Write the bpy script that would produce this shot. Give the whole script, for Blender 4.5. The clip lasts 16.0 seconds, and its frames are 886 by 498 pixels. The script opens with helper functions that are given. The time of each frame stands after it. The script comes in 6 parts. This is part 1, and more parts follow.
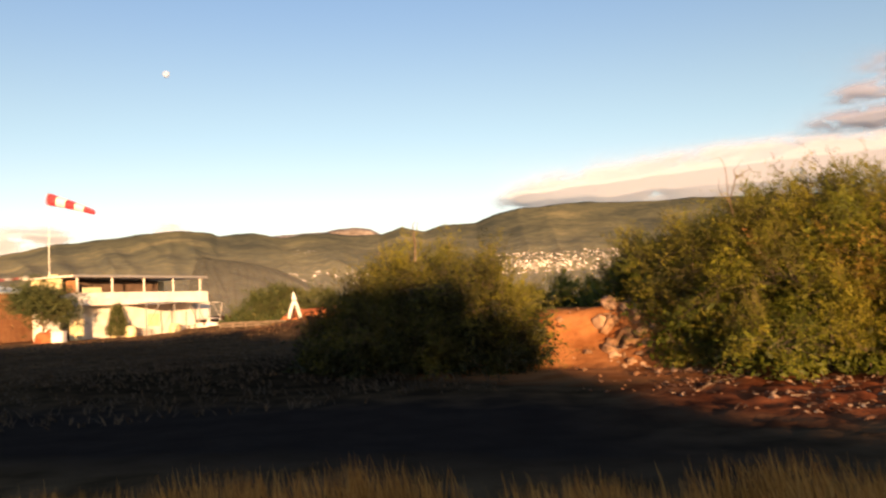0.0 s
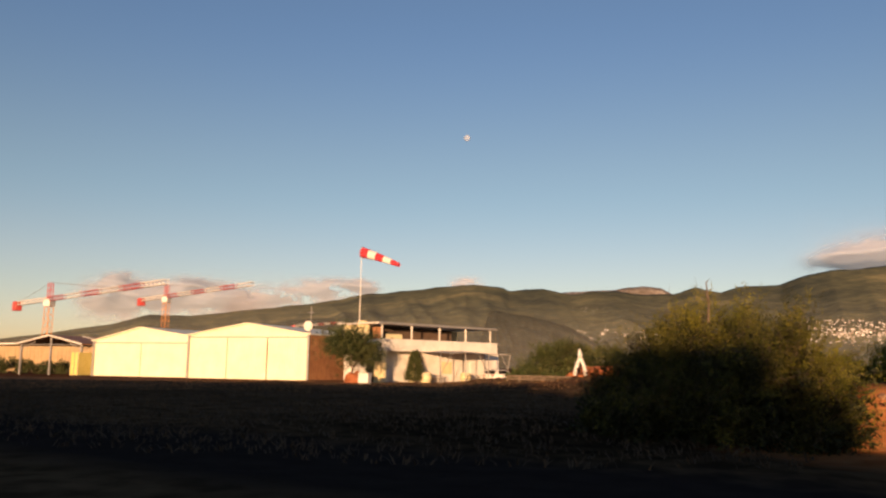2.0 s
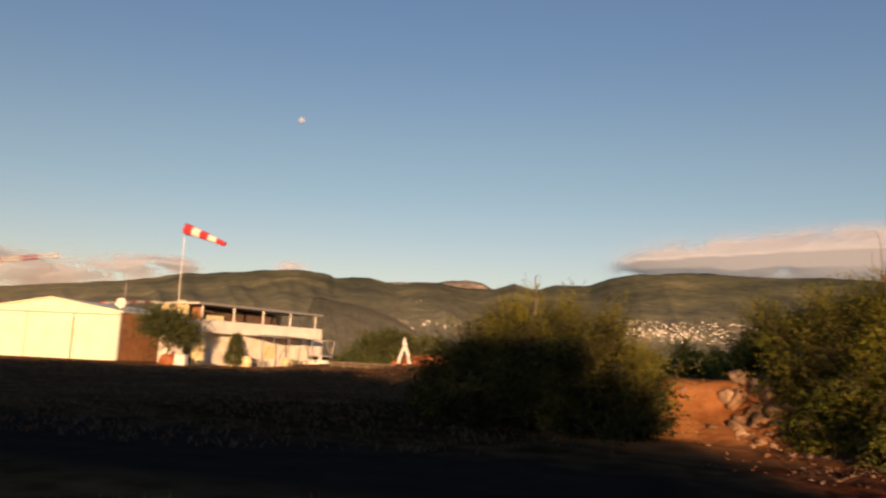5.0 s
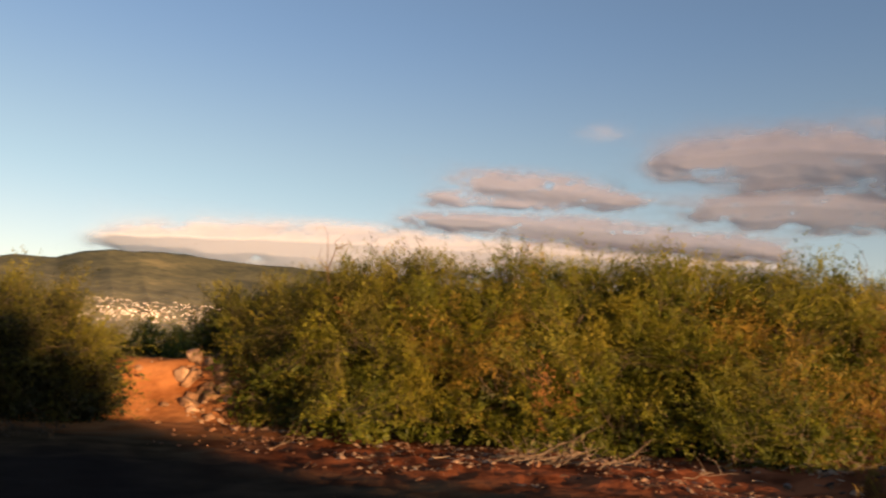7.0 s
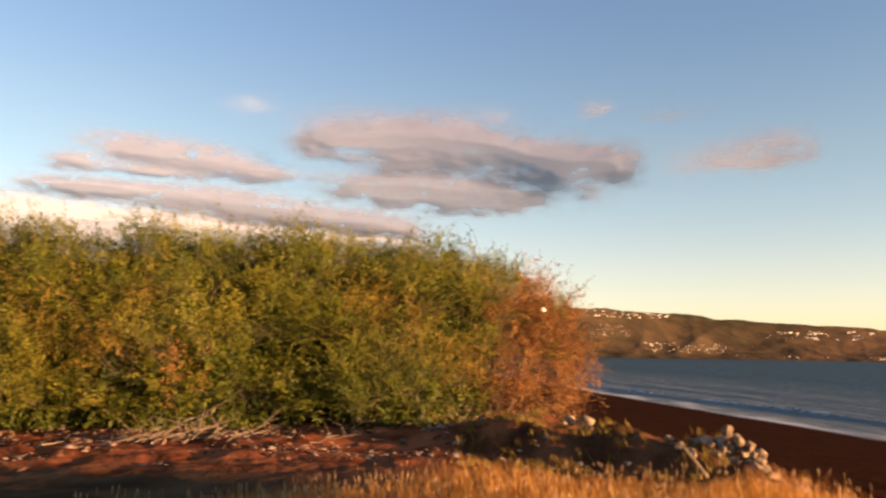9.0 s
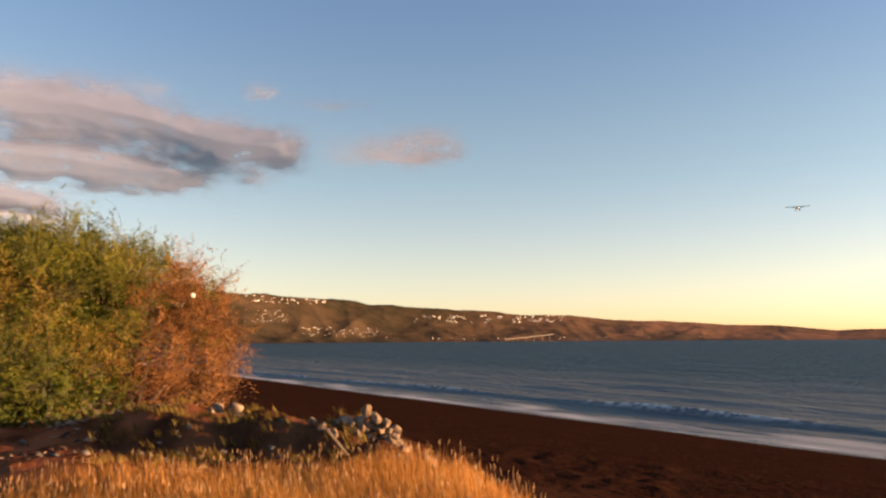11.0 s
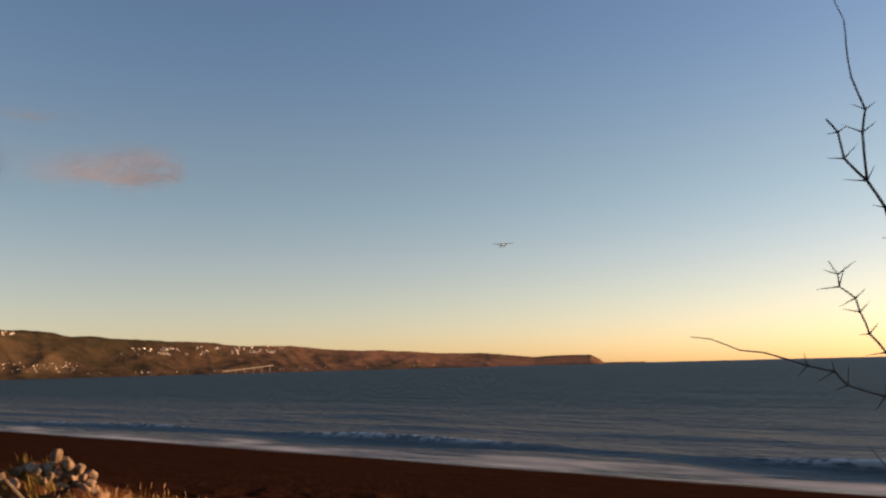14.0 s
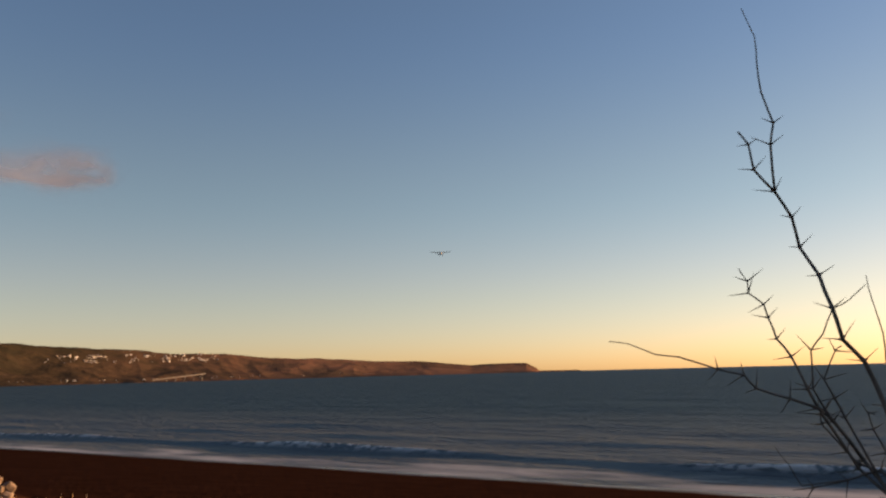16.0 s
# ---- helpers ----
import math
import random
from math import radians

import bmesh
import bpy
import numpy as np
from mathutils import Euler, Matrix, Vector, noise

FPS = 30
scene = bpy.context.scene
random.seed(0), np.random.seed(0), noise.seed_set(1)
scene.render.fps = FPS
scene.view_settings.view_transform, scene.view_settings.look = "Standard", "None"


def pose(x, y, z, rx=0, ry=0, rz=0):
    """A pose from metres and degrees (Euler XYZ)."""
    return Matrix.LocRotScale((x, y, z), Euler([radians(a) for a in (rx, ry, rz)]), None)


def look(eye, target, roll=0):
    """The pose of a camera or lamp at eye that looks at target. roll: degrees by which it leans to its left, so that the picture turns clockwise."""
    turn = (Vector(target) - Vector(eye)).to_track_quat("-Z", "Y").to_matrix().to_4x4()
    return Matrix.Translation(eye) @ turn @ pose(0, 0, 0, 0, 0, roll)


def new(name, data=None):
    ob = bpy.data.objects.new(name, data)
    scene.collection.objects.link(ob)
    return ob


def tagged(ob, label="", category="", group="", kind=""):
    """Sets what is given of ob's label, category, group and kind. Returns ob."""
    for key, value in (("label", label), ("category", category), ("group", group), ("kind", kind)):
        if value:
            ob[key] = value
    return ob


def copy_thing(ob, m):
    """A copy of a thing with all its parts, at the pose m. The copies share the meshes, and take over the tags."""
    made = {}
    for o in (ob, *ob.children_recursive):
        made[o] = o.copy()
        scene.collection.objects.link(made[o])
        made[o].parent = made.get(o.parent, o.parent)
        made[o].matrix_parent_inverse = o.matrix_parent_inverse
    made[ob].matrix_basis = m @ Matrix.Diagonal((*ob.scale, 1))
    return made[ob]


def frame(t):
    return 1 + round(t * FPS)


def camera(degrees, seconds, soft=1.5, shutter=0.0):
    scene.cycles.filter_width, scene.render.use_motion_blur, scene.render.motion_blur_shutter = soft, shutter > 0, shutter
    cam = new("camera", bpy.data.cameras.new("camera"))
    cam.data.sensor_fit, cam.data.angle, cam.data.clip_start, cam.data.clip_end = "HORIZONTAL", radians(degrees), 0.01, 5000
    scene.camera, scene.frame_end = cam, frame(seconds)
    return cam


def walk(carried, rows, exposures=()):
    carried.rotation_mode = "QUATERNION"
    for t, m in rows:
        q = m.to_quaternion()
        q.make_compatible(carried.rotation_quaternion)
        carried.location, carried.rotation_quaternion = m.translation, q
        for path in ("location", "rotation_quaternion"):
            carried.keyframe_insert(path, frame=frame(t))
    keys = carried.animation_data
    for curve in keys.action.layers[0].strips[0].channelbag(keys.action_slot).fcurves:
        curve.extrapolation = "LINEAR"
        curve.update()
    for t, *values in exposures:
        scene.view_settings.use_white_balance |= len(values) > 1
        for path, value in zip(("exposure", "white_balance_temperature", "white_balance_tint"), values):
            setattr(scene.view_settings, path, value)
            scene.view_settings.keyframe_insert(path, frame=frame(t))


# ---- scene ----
# ---- camera ----
cam = camera(58.10, 16.0, soft=2.35, shutter=0.3)
# seconds, x, y, z, pitch, roll, yaw
PATH = [
    (0, -0.05, 0.13, 1.76, 3.90, 2.85, -0.00),
    (0.5, -0.14, 0.14, 1.76, 5.22, 1.36, 5.24),
    (1, -0.09, 0.21, 1.75, 6.41, 0.62, 11.20),
    (1.5, -0.05, 0.31, 1.74, 8.06, -0.59, 16.74),
    (2, -0.03, 0.42, 1.72, 8.37, -0.84, 20.25),
    (2.5, -0.00, 0.47, 1.73, 8.73, 0.01, 22.14),
    (3, -0.03, 0.47, 1.73, 8.25, 0.19, 24.01),
    (3.2, -0.08, 0.45, 1.73, 8.11, -0.11, 24.01),
    (5.3, -0.34, 0.35, 1.62, 7.98, -2.24, 2.49),
    (5.5, -0.35, 0.33, 1.61, 8.02, -1.85, -1.21),
    (6, -0.25, 0.28, 1.60, 8.27, -2.59, -11.23),
    (6.5, -0.19, 0.22, 1.61, 8.05, -2.26, -20.89),
    (7, -0.12, 0.15, 1.61, 8.42, -3.13, -29.06),
    (7.5, -0.09, 0.09, 1.61, 7.93, -1.99, -35.55),
    (8, -0.02, 0.02, 1.61, 6.50, -0.96, -42.63),
    (8.5, 0.00, -0.00, 1.59, 6.03, -0.99, -47.47),
    (9, -0.01, 0.00, 1.59, 7.40, -0.96, -54.11),
    (9.5, 0.01, -0.05, 1.59, 6.69, -0.77, -62.33),
    (10, -0.03, -0.09, 1.59, 6.55, -0.40, -69.48),
    (10.2, -0.02, -0.12, 1.59, 6.53, -0.37, -71.41),
    (12.3, 0.08, -0.15, 1.61, 6.85, 1.30, -87.45),
    (12.5, 0.08, -0.14, 1.61, 6.99, 1.22, -88.79),
    (13, 0.06, -0.16, 1.60, 7.58, 0.78, -92.93),
    (13.5, 0.07, -0.19, 1.61, 7.96, 1.08, -95.39),
    (14, 0.06, -0.19, 1.61, 8.38, 1.42, -97.89),
    (14.5, 0.06, -0.22, 1.61, 8.74, 1.38, -99.82),
    (15, 0.04, -0.22, 1.61, 8.82, 1.65, -101.64),
    (15.5, 0.04, -0.22, 1.61, 8.76, 1.71, -101.62),
    (16, 0.05, -0.22, 1.60, 8.85, 1.42, -102.37),
]
walk(cam, [(t, pose(x, y, z, 90 + p, r, w)) for t, x, y, z, p, r, w in PATH],
     exposures=[(t, e + 0.08, 7650 + 650 * math.exp(-t / 0.8) - 420 * math.exp(-((t - 3.0) / 1.6) ** 2) + 680 * math.exp(-((t - 7.8) / 3.0) ** 2), 17.5) for t, e in (
         (0.0, 1.5), (0.5, 1.4), (1.0, 1.15), (1.5, 0.75), (2.0, 0.64), (2.5, 0.70), (3.2, 0.74), (5.3, 0.64), (5.5, 0.64),
         (6.0, 0.75), (6.5, 1.0), (7.0, 1.2), (7.5, 1.35), (8.0, 1.55), (8.5, 1.68), (9.0, 1.75), (9.5, 1.78), (10.2, 1.7),
         (12.3, 1.45), (13.0, 1.25), (14.0, 1.05), (15.0, 0.92), (16.0, 0.9))])

# ---- world and sun ----
SUN_AZ, SUN_EL = -171.0, 5.0      # degrees, azimuth counted to the left of +y


def heading(az):
    a = radians(az)
    return Vector((-math.sin(a), math.cos(a), 0.0))


def pol(az, d, z=0.0):
    v = heading(az) * d
    return Vector((v.x, v.y, z))


EYE = 1.6
world = bpy.data.worlds.new("sky")
scene.world = world
world.use_nodes = True
wn = world.node_tree
wn.nodes.clear()
sky = wn.nodes.new("ShaderNodeTexSky")
sky.sky_type, sky.sun_disc = "NISHITA", False
sky.sun_elevation = radians(SUN_EL)
sky.sun_rotation = radians(-SUN_AZ)
sky.air_density, sky.dust_density, sky.ozone_density = 0.78, 0.4, 1.35
bg = wn.nodes.new("ShaderNodeBackground")
bg.inputs["Strength"].default_value = 0.10
wo = wn.nodes.new("ShaderNodeOutputWorld")
# evening haze: warm and dusty towards the horizon, clear blue overhead
tcw = wn.nodes.new("ShaderNodeTexCoord")
sepw = wn.nodes.new("ShaderNodeSeparateXYZ")
wn.links.new(tcw.outputs["Generated"], sepw.inputs[0])
haze = wn.nodes.new("ShaderNodeValToRGB")
haze.color_ramp.interpolation = "EASE"
for i, (at_z, tint) in enumerate(((0.0, (1.05, 0.94, 1.14)), (0.10, (1.09, 0.975, 1.02)), (0.22, (0.97, 0.995, 1.03)), (0.42, (0.81, 0.95, 1.15)))):
    el_ = haze.color_ramp.elements[i] if i < 2 else haze.color_ramp.elements.new(at_z)
    el_.position, el_.color = at_z, (*tint, 1)
wn.links.new(sepw.outputs["Z"], haze.inputs[0])
air = wn.nodes.new("ShaderNodeMix")
air.data_type, air.blend_type = "RGBA", "MULTIPLY"
air.inputs["Factor"].default_value = 1.0
wn.links.new(sky.outputs[0], air.inputs["A"])
wn.links.new(haze.outputs[0], air.inputs["B"])
wn.links.new(air.outputs["Result"], bg.inputs[0])
wn.links.new(bg.outputs[0], wo.inputs[0])

sun = new("sun", bpy.data.lights.new("sun", "SUN"))
sun.data.energy, sun.data.angle, sun.data.color = 5.0, radians(0.5), (1.0, 0.64, 0.36)
sd = heading(SUN_AZ) * math.cos(radians(SUN_EL)) + Vector((0, 0, math.sin(radians(SUN_EL))))
sun.matrix_world = look(sd * 50, (0, 0, 0))


# ---- materials ----
def material(name, colors, scale=1.0, detail=6, rough=0.85, bump=0.3, bump_scale=None, metal=0.0,
             spec=0.3, spread=(0.35, 0.65), island=0.0, rand=0.0, translucent=0.0, stretch=(1, 1, 1), tone=0.0):
    """Two scales of noise mixing a row of colours, with relief from a finer noise."""
    m = bpy.data.materials.new(name)
    m.use_nodes = True
    nt = m.node_tree
    N, L = nt.nodes, nt.links
    b = N["Principled BSDF"]
    tc = N.new("ShaderNodeTexCoord")
    mp = N.new("ShaderNodeMapping")
    mp.inputs["Scale"].default_value = stretch
    L.new(tc.outputs["Object"], mp.inputs[0])
    n1 = N.new("ShaderNodeTexNoise")
    n1.inputs["Scale"].default_value, n1.inputs["Detail"].default_value = scale, detail
    n2 = N.new("ShaderNodeTexNoise")
    n2.inputs["Scale"].default_value, n2.inputs["Detail"].default_value = scale * 9, 4
    L.new(mp.outputs[0], n1.inputs["Vector"])
    L.new(mp.outputs[0], n2.inputs["Vector"])
    mix = N.new("ShaderNodeMath")
    mix.operation = "MULTIPLY_ADD"
    mix.inputs[1].default_value = 0.35
    L.new(n2.outputs[0], mix.inputs[0])
    sc = N.new("ShaderNodeMath")
    sc.operation = "MULTIPLY"
    sc.inputs[1].default_value = 0.65
    L.new(n1.outputs[0], sc.inputs[0])
    L.new(sc.outputs[0], mix.inputs[2])
    fac = mix.outputs[0]
    for amount, kind, out in ((island, "ShaderNodeNewGeometry", "Random Per Island"), (rand, "ShaderNodeObjectInfo", "Random"), (tone, "ShaderNodeAttribute", "Fac")):
        if amount:
            g = N.new(kind)
            if tone and out == "Fac":
                g.attribute_name = "tone"
            ma = N.new("ShaderNodeMath")
            ma.operation = "MULTIPLY_ADD"
            ma.inputs[1].default_value = amount
            L.new(g.outputs[out], ma.inputs[0])
            su = N.new("ShaderNodeMath")
            su.operation = "SUBTRACT"
            su.inputs[1].default_value = amount / 2
            L.new(fac, su.inputs[0])
            L.new(su.outputs[0], ma.inputs[2])
            fac = ma.outputs[0]
    r = N.new("ShaderNodeValToRGB")
    els = r.color_ramp.elements
    while len(els) < len(colors):
        els.new(0.5)
    for i, c in enumerate(colors):
        els[i].position = spread[0] + (spread[1] - spread[0]) * i / max(1, len(colors) - 1)
        els[i].color = (*c, 1)
    L.new(fac, r.inputs[0])
    L.new(r.outputs[0], b.inputs["Base Color"])
    b.inputs["Roughness"].default_value = rough
    b.inputs["Metallic"].default_value = metal
    b.inputs["Specular IOR Level"].default_value = spec
    if bump:
        bn = N.new("ShaderNodeBump")
        bn.inputs["Strength"].default_value = bump
        bn.inputs["Distance"].default_value = 0.3 / (bump_scale or scale * 9)
        n3 = N.new("ShaderNodeTexNoise")
        n3.inputs["Scale"].default_value, n3.inputs["Detail"].default_value = bump_scale or scale * 9, 5
        L.new(mp.outputs[0], n3.inputs["Vector"])
        L.new(n3.outputs[0], bn.inputs["Height"])
        L.new(bn.outputs[0], b.inputs["Normal"])
    if translucent:
        t = N.new("ShaderNodeBsdfTranslucent")
        ms = N.new("ShaderNodeMixShader")
        ms.inputs[0].default_value = translucent
        L.new(r.outputs[0], t.inputs[0])
        L.new(b.outputs[0], ms.inputs[1])
        L.new(t.outputs[0], ms.inputs[2])
        L.new(ms.outputs[0], N["Material Output"].inputs[0])
    return m


LEAF = material("acacia_leaf", [(0.036, 0.05, 0.007), (0.092, 0.11, 0.012), (0.17, 0.176, 0.02), (0.24, 0.215, 0.03)],
                scale=1.3, spread=(0.32, 0.68), island=0.07, bump=0, rough=0.6, translucent=0.38, tone=0.26)
DRYLEAF = material("dry_leaf", [(0.15, 0.066, 0.021), (0.26, 0.115, 0.036), (0.35, 0.165, 0.06)], scale=0.6, island=0.08, bump=0, rough=0.8, translucent=0.25, tone=0.26)
FARLEAF = material("far_leaf", [(0.03, 0.045, 0.014), (0.06, 0.075, 0.022), (0.10, 0.095, 0.035)], scale=0.3, island=0.3, bump=0, rough=0.7, translucent=0.2)
BARK = material("bark", [(0.07, 0.05, 0.035), (0.16, 0.12, 0.085)], scale=6, bump=0.5)
THORN = material("thorn_twig", [(0.07, 0.055, 0.046), (0.15, 0.12, 0.10)], scale=14, bump=0.15, rough=0.7)
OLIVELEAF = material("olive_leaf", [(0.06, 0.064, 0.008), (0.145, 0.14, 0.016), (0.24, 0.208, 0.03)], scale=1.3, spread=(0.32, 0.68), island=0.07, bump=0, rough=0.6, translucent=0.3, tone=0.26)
# darker copy of the acacia leaf; on the small bush it carries the shade
DARKENEDLEAF = material("darkened_acacia_leaf", [(0.012, 0.015, 0.003), (0.036, 0.039, 0.006), (0.085, 0.08, 0.011), (0.14, 0.12, 0.018)], scale=1.3, spread=(0.32, 0.68), island=0.07, bump=0, rough=0.7, translucent=0.25, tone=0.26)
GOLDLEAF = material("ochre_dry_leaf", [(0.135, 0.09, 0.015), (0.235, 0.155, 0.027), (0.32, 0.215, 0.045)], scale=0.9, island=0.1, bump=0, rough=0.7, translucent=0.3, tone=0.26)
# one field grass in two tones: pale for the sunlit strip, dark for the shade
LITGRASS = material("lit_field_grass", [(0.13, 0.065, 0.028), (0.2, 0.105, 0.045), (0.28, 0.16, 0.075)], scale=0.2, island=0.3, bump=0, rough=0.8, translucent=0.2)
SHADEDGRASS = material("shaded_field_grass", [(0.03, 0.02, 0.011), (0.058, 0.037, 0.02), (0.09, 0.057, 0.031)], scale=0.25, island=0.1, bump=0, rough=0.8, translucent=0.2)
STRAW = material("dry_grass", [(0.27, 0.11, 0.022), (0.46, 0.20, 0.042), (0.6, 0.30, 0.08)], scale=1.3, island=0.4, bump=0, rough=0.7, translucent=0.35)
FLAGRED = material("red_cloth", [(0.5, 0.03, 0.05), (0.62, 0.06, 0.08)], scale=3, bump=0.2, translucent=0.2)
FLAGWHITE = material("white_cloth", [(0.7, 0.68, 0.64), (0.82, 0.8, 0.76)], scale=3, bump=0.2, translucent=0.2)
CREAM = material("cream_sheet_metal", [(0.68, 0.64, 0.47), (0.79, 0.75, 0.58)], scale=0.6, bump=0.15, rough=0.5)
WHITEWALL = material("white_plaster", [(0.6, 0.56, 0.5), (0.78, 0.74, 0.68)], scale=0.9, bump=0.2)
YELLOWWALL = material("pale_yellow_plaster", [(0.6, 0.5, 0.28), (0.72, 0.62, 0.38)], scale=0.8, bump=0.2)
RUSTSHEET = material("rusty_corrugated_sheet", [(0.24, 0.10, 0.045), (0.36, 0.18, 0.085)], scale=1.2, bump=0.2, rough=0.6)
TERRACE = material("brown_terrace_wall", [(0.07, 0.045, 0.032), (0.15, 0.1, 0.07)], scale=0.7, bump=0.2)
DARK = material("near_black_surface", [(0.012, 0.011, 0.012), (0.03, 0.026, 0.024)], scale=2, bump=0.1)
STEEL = material("grey_steel", [(0.25, 0.24, 0.23), (0.4, 0.38, 0.36)], scale=5, bump=0.1, rough=0.5, metal=0.4)
CRANERED = material("crane_red", [(0.40, 0.05, 0.05), (0.5, 0.09, 0.08)], scale=2, bump=0.1, rough=0.5)
CRANEWHITE = material("crane_white", [(0.66, 0.62, 0.56), (0.8, 0.76, 0.7)], scale=2, bump=0.1, rough=0.5)
CRANEORANGE = material("crane_orange", [(0.5, 0.2, 0.06), (0.6, 0.28, 0.1)], scale=2, bump=0.1, rough=0.5)
STONE = material("basalt_stone", [(0.06, 0.05, 0.044), (0.12, 0.10, 0.088), (0.2, 0.17, 0.15)], scale=2.2, bump=0.6, bump_scale=14, rand=0.3)
EARTHSTONE = material("ochre_stone", [(0.09, 0.038, 0.019), (0.15, 0.068, 0.034), (0.23, 0.118, 0.064)], scale=1.6, bump=0.6, bump_scale=10, rand=0.3)
DRIFT = material("bleached_wood", [(0.10, 0.072, 0.05), (0.24, 0.18, 0.13)], scale=3, bump=0.4, rand=0.3)
HOUSEWALL = material("far_house_wall", [(0.28, 0.24, 0.20), (0.55, 0.51, 0.46), (0.8, 0.77, 0.72)], scale=0.02, island=0.6, bump=0)
HOUSEROOF = material("far_house_roof", [(0.22, 0.1, 0.07), (0.4, 0.3, 0.26), (0.6, 0.56, 0.52)], scale=0.02, island=0.6, bump=0)


# ---- mesh helpers ----
def mesh_ob(name, verts, faces, mat, parent=None, label="", smooth=False):
    me = bpy.data.meshes.new(name)
    me.from_pydata([tuple(v) for v in verts], [], [tuple(f) for f in faces])
    for one in (mat if isinstance(mat, (list, tuple)) else [mat]):
        me.materials.append(one)
    if smooth:
        me.polygons.foreach_set("use_smooth", [True] * len(me.polygons))
    me.update()
    ob = new(name, me)
    if parent:
        ob.parent = parent
    if label:
        ob["label"] = label
    return ob


def part(name, bm, mat, parent=None, label="", smooth=False):
    me = bpy.data.meshes.new(name)
    bm.normal_update()
    bm.to_mesh(me)
    bm.free()
    me.materials.append(mat)
    if smooth:
        me.polygons.foreach_set("use_smooth", [True] * len(me.polygons))
    ob = new(name, me)
    if parent:
        ob.parent = parent
    if label:
        ob["label"] = label
    return ob


def thing(name, place, label, category, group="", rz=0.0, kind=""):
    ob = new(name)
    ob.matrix_world = Matrix.Translation(place) @ pose(0, 0, 0, 0, 0, rz)
    return tagged(ob, label, category, group, kind)


def box(bm, lo, hi, bevel=0.0, m=None):
    lo, hi = Vector(lo), Vector(hi)
    r = bmesh.ops.create_cube(bm, size=1.0)
    vs = r["verts"]
    for v in vs:
        v.co = Vector([(lo[i] + hi[i]) / 2 + v.co[i] * (hi[i] - lo[i]) for i in range(3)])
    if bevel:
        es = {e for v in vs for e in v.link_edges}
        out = bmesh.ops.bevel(bm, geom=list(es), offset=bevel, segments=1, affect="EDGES", profile=0.6)
        vs = list({v for f in out["faces"] for v in f.verts} | {v for v in vs if v.is_valid})
    if m is not None:
        for v in vs:
            v.co = m @ v.co
    return bm


def rod(bm, a, b, r0, r1=None, seg=6):
    """A tapered rod from a to b."""
    a, b = Vector(a), Vector(b)
    r1 = r0 if r1 is None else r1
    d = b - a
    q = d.to_track_quat("Z", "Y").to_matrix()
    rings = []
    for p, r in ((a, r0), (b, r1)):
        rings.append([bm.verts.new(p + q @ Vector((math.cos(2 * math.pi * i / seg) * r, math.sin(2 * math.pi * i / seg) * r, 0))) for i in range(seg)])
    for i in range(seg):
        j = (i + 1) % seg
        bm.faces.new((rings[0][i], rings[0][j], rings[1][j], rings[1][i]))
    bm.faces.new(rings[0][::-1])
    bm.faces.new(rings[1])
    return bm


def tube_path(bm, pts, radii, seg=6):
    """A tapering tube along a row of points; its rings are carried along without twist."""
    pts = [Vector(p) for p in pts]
    rings, side, last = [], None, None
    for i, p in enumerate(pts):
        d = (pts[min(i + 1, len(pts) - 1)] - pts[max(i - 1, 0)]).normalized()
        side = d.orthogonal().normalized() if side is None else last.rotation_difference(d) @ side
        side = (side - d * side.dot(d)).normalized()
        last, up = d, d.cross(side)
        rings.append([bm.verts.new(p + (side * math.cos(2 * math.pi * k / seg) + up * math.sin(2 * math.pi * k / seg)) * radii[i]) for k in range(seg)])
    for r0, r1 in zip(rings, rings[1:]):
        for k in range(seg):
            bm.faces.new((r0[k], r0[(k + 1) % seg], r1[(k + 1) % seg], r1[k]))
    bm.faces.new(rings[0][::-1])
    bm.faces.new(rings[-1])
    return bm


def lerp_row(x, row):
    xs = [a for a, _ in row]
    return float(np.interp(x, xs, [b for _, b in row]))


def smooth01(a, b, x):
    t = min(1.0, max(0.0, (x - a) / (b - a)))
    return t * t * (3 - 2 * t)


def fbm(x, y, z, octaves=4):
    return noise.fractal(Vector((x, y, z)), 1.0, 2.0, octaves)


# ---- ground, beach and sea ----
SEA_Z = -3.2


def inland(x, y):
    """Metres from the waterline, landwards."""
    return 32.4 - (0.678 * x - 0.735 * y)


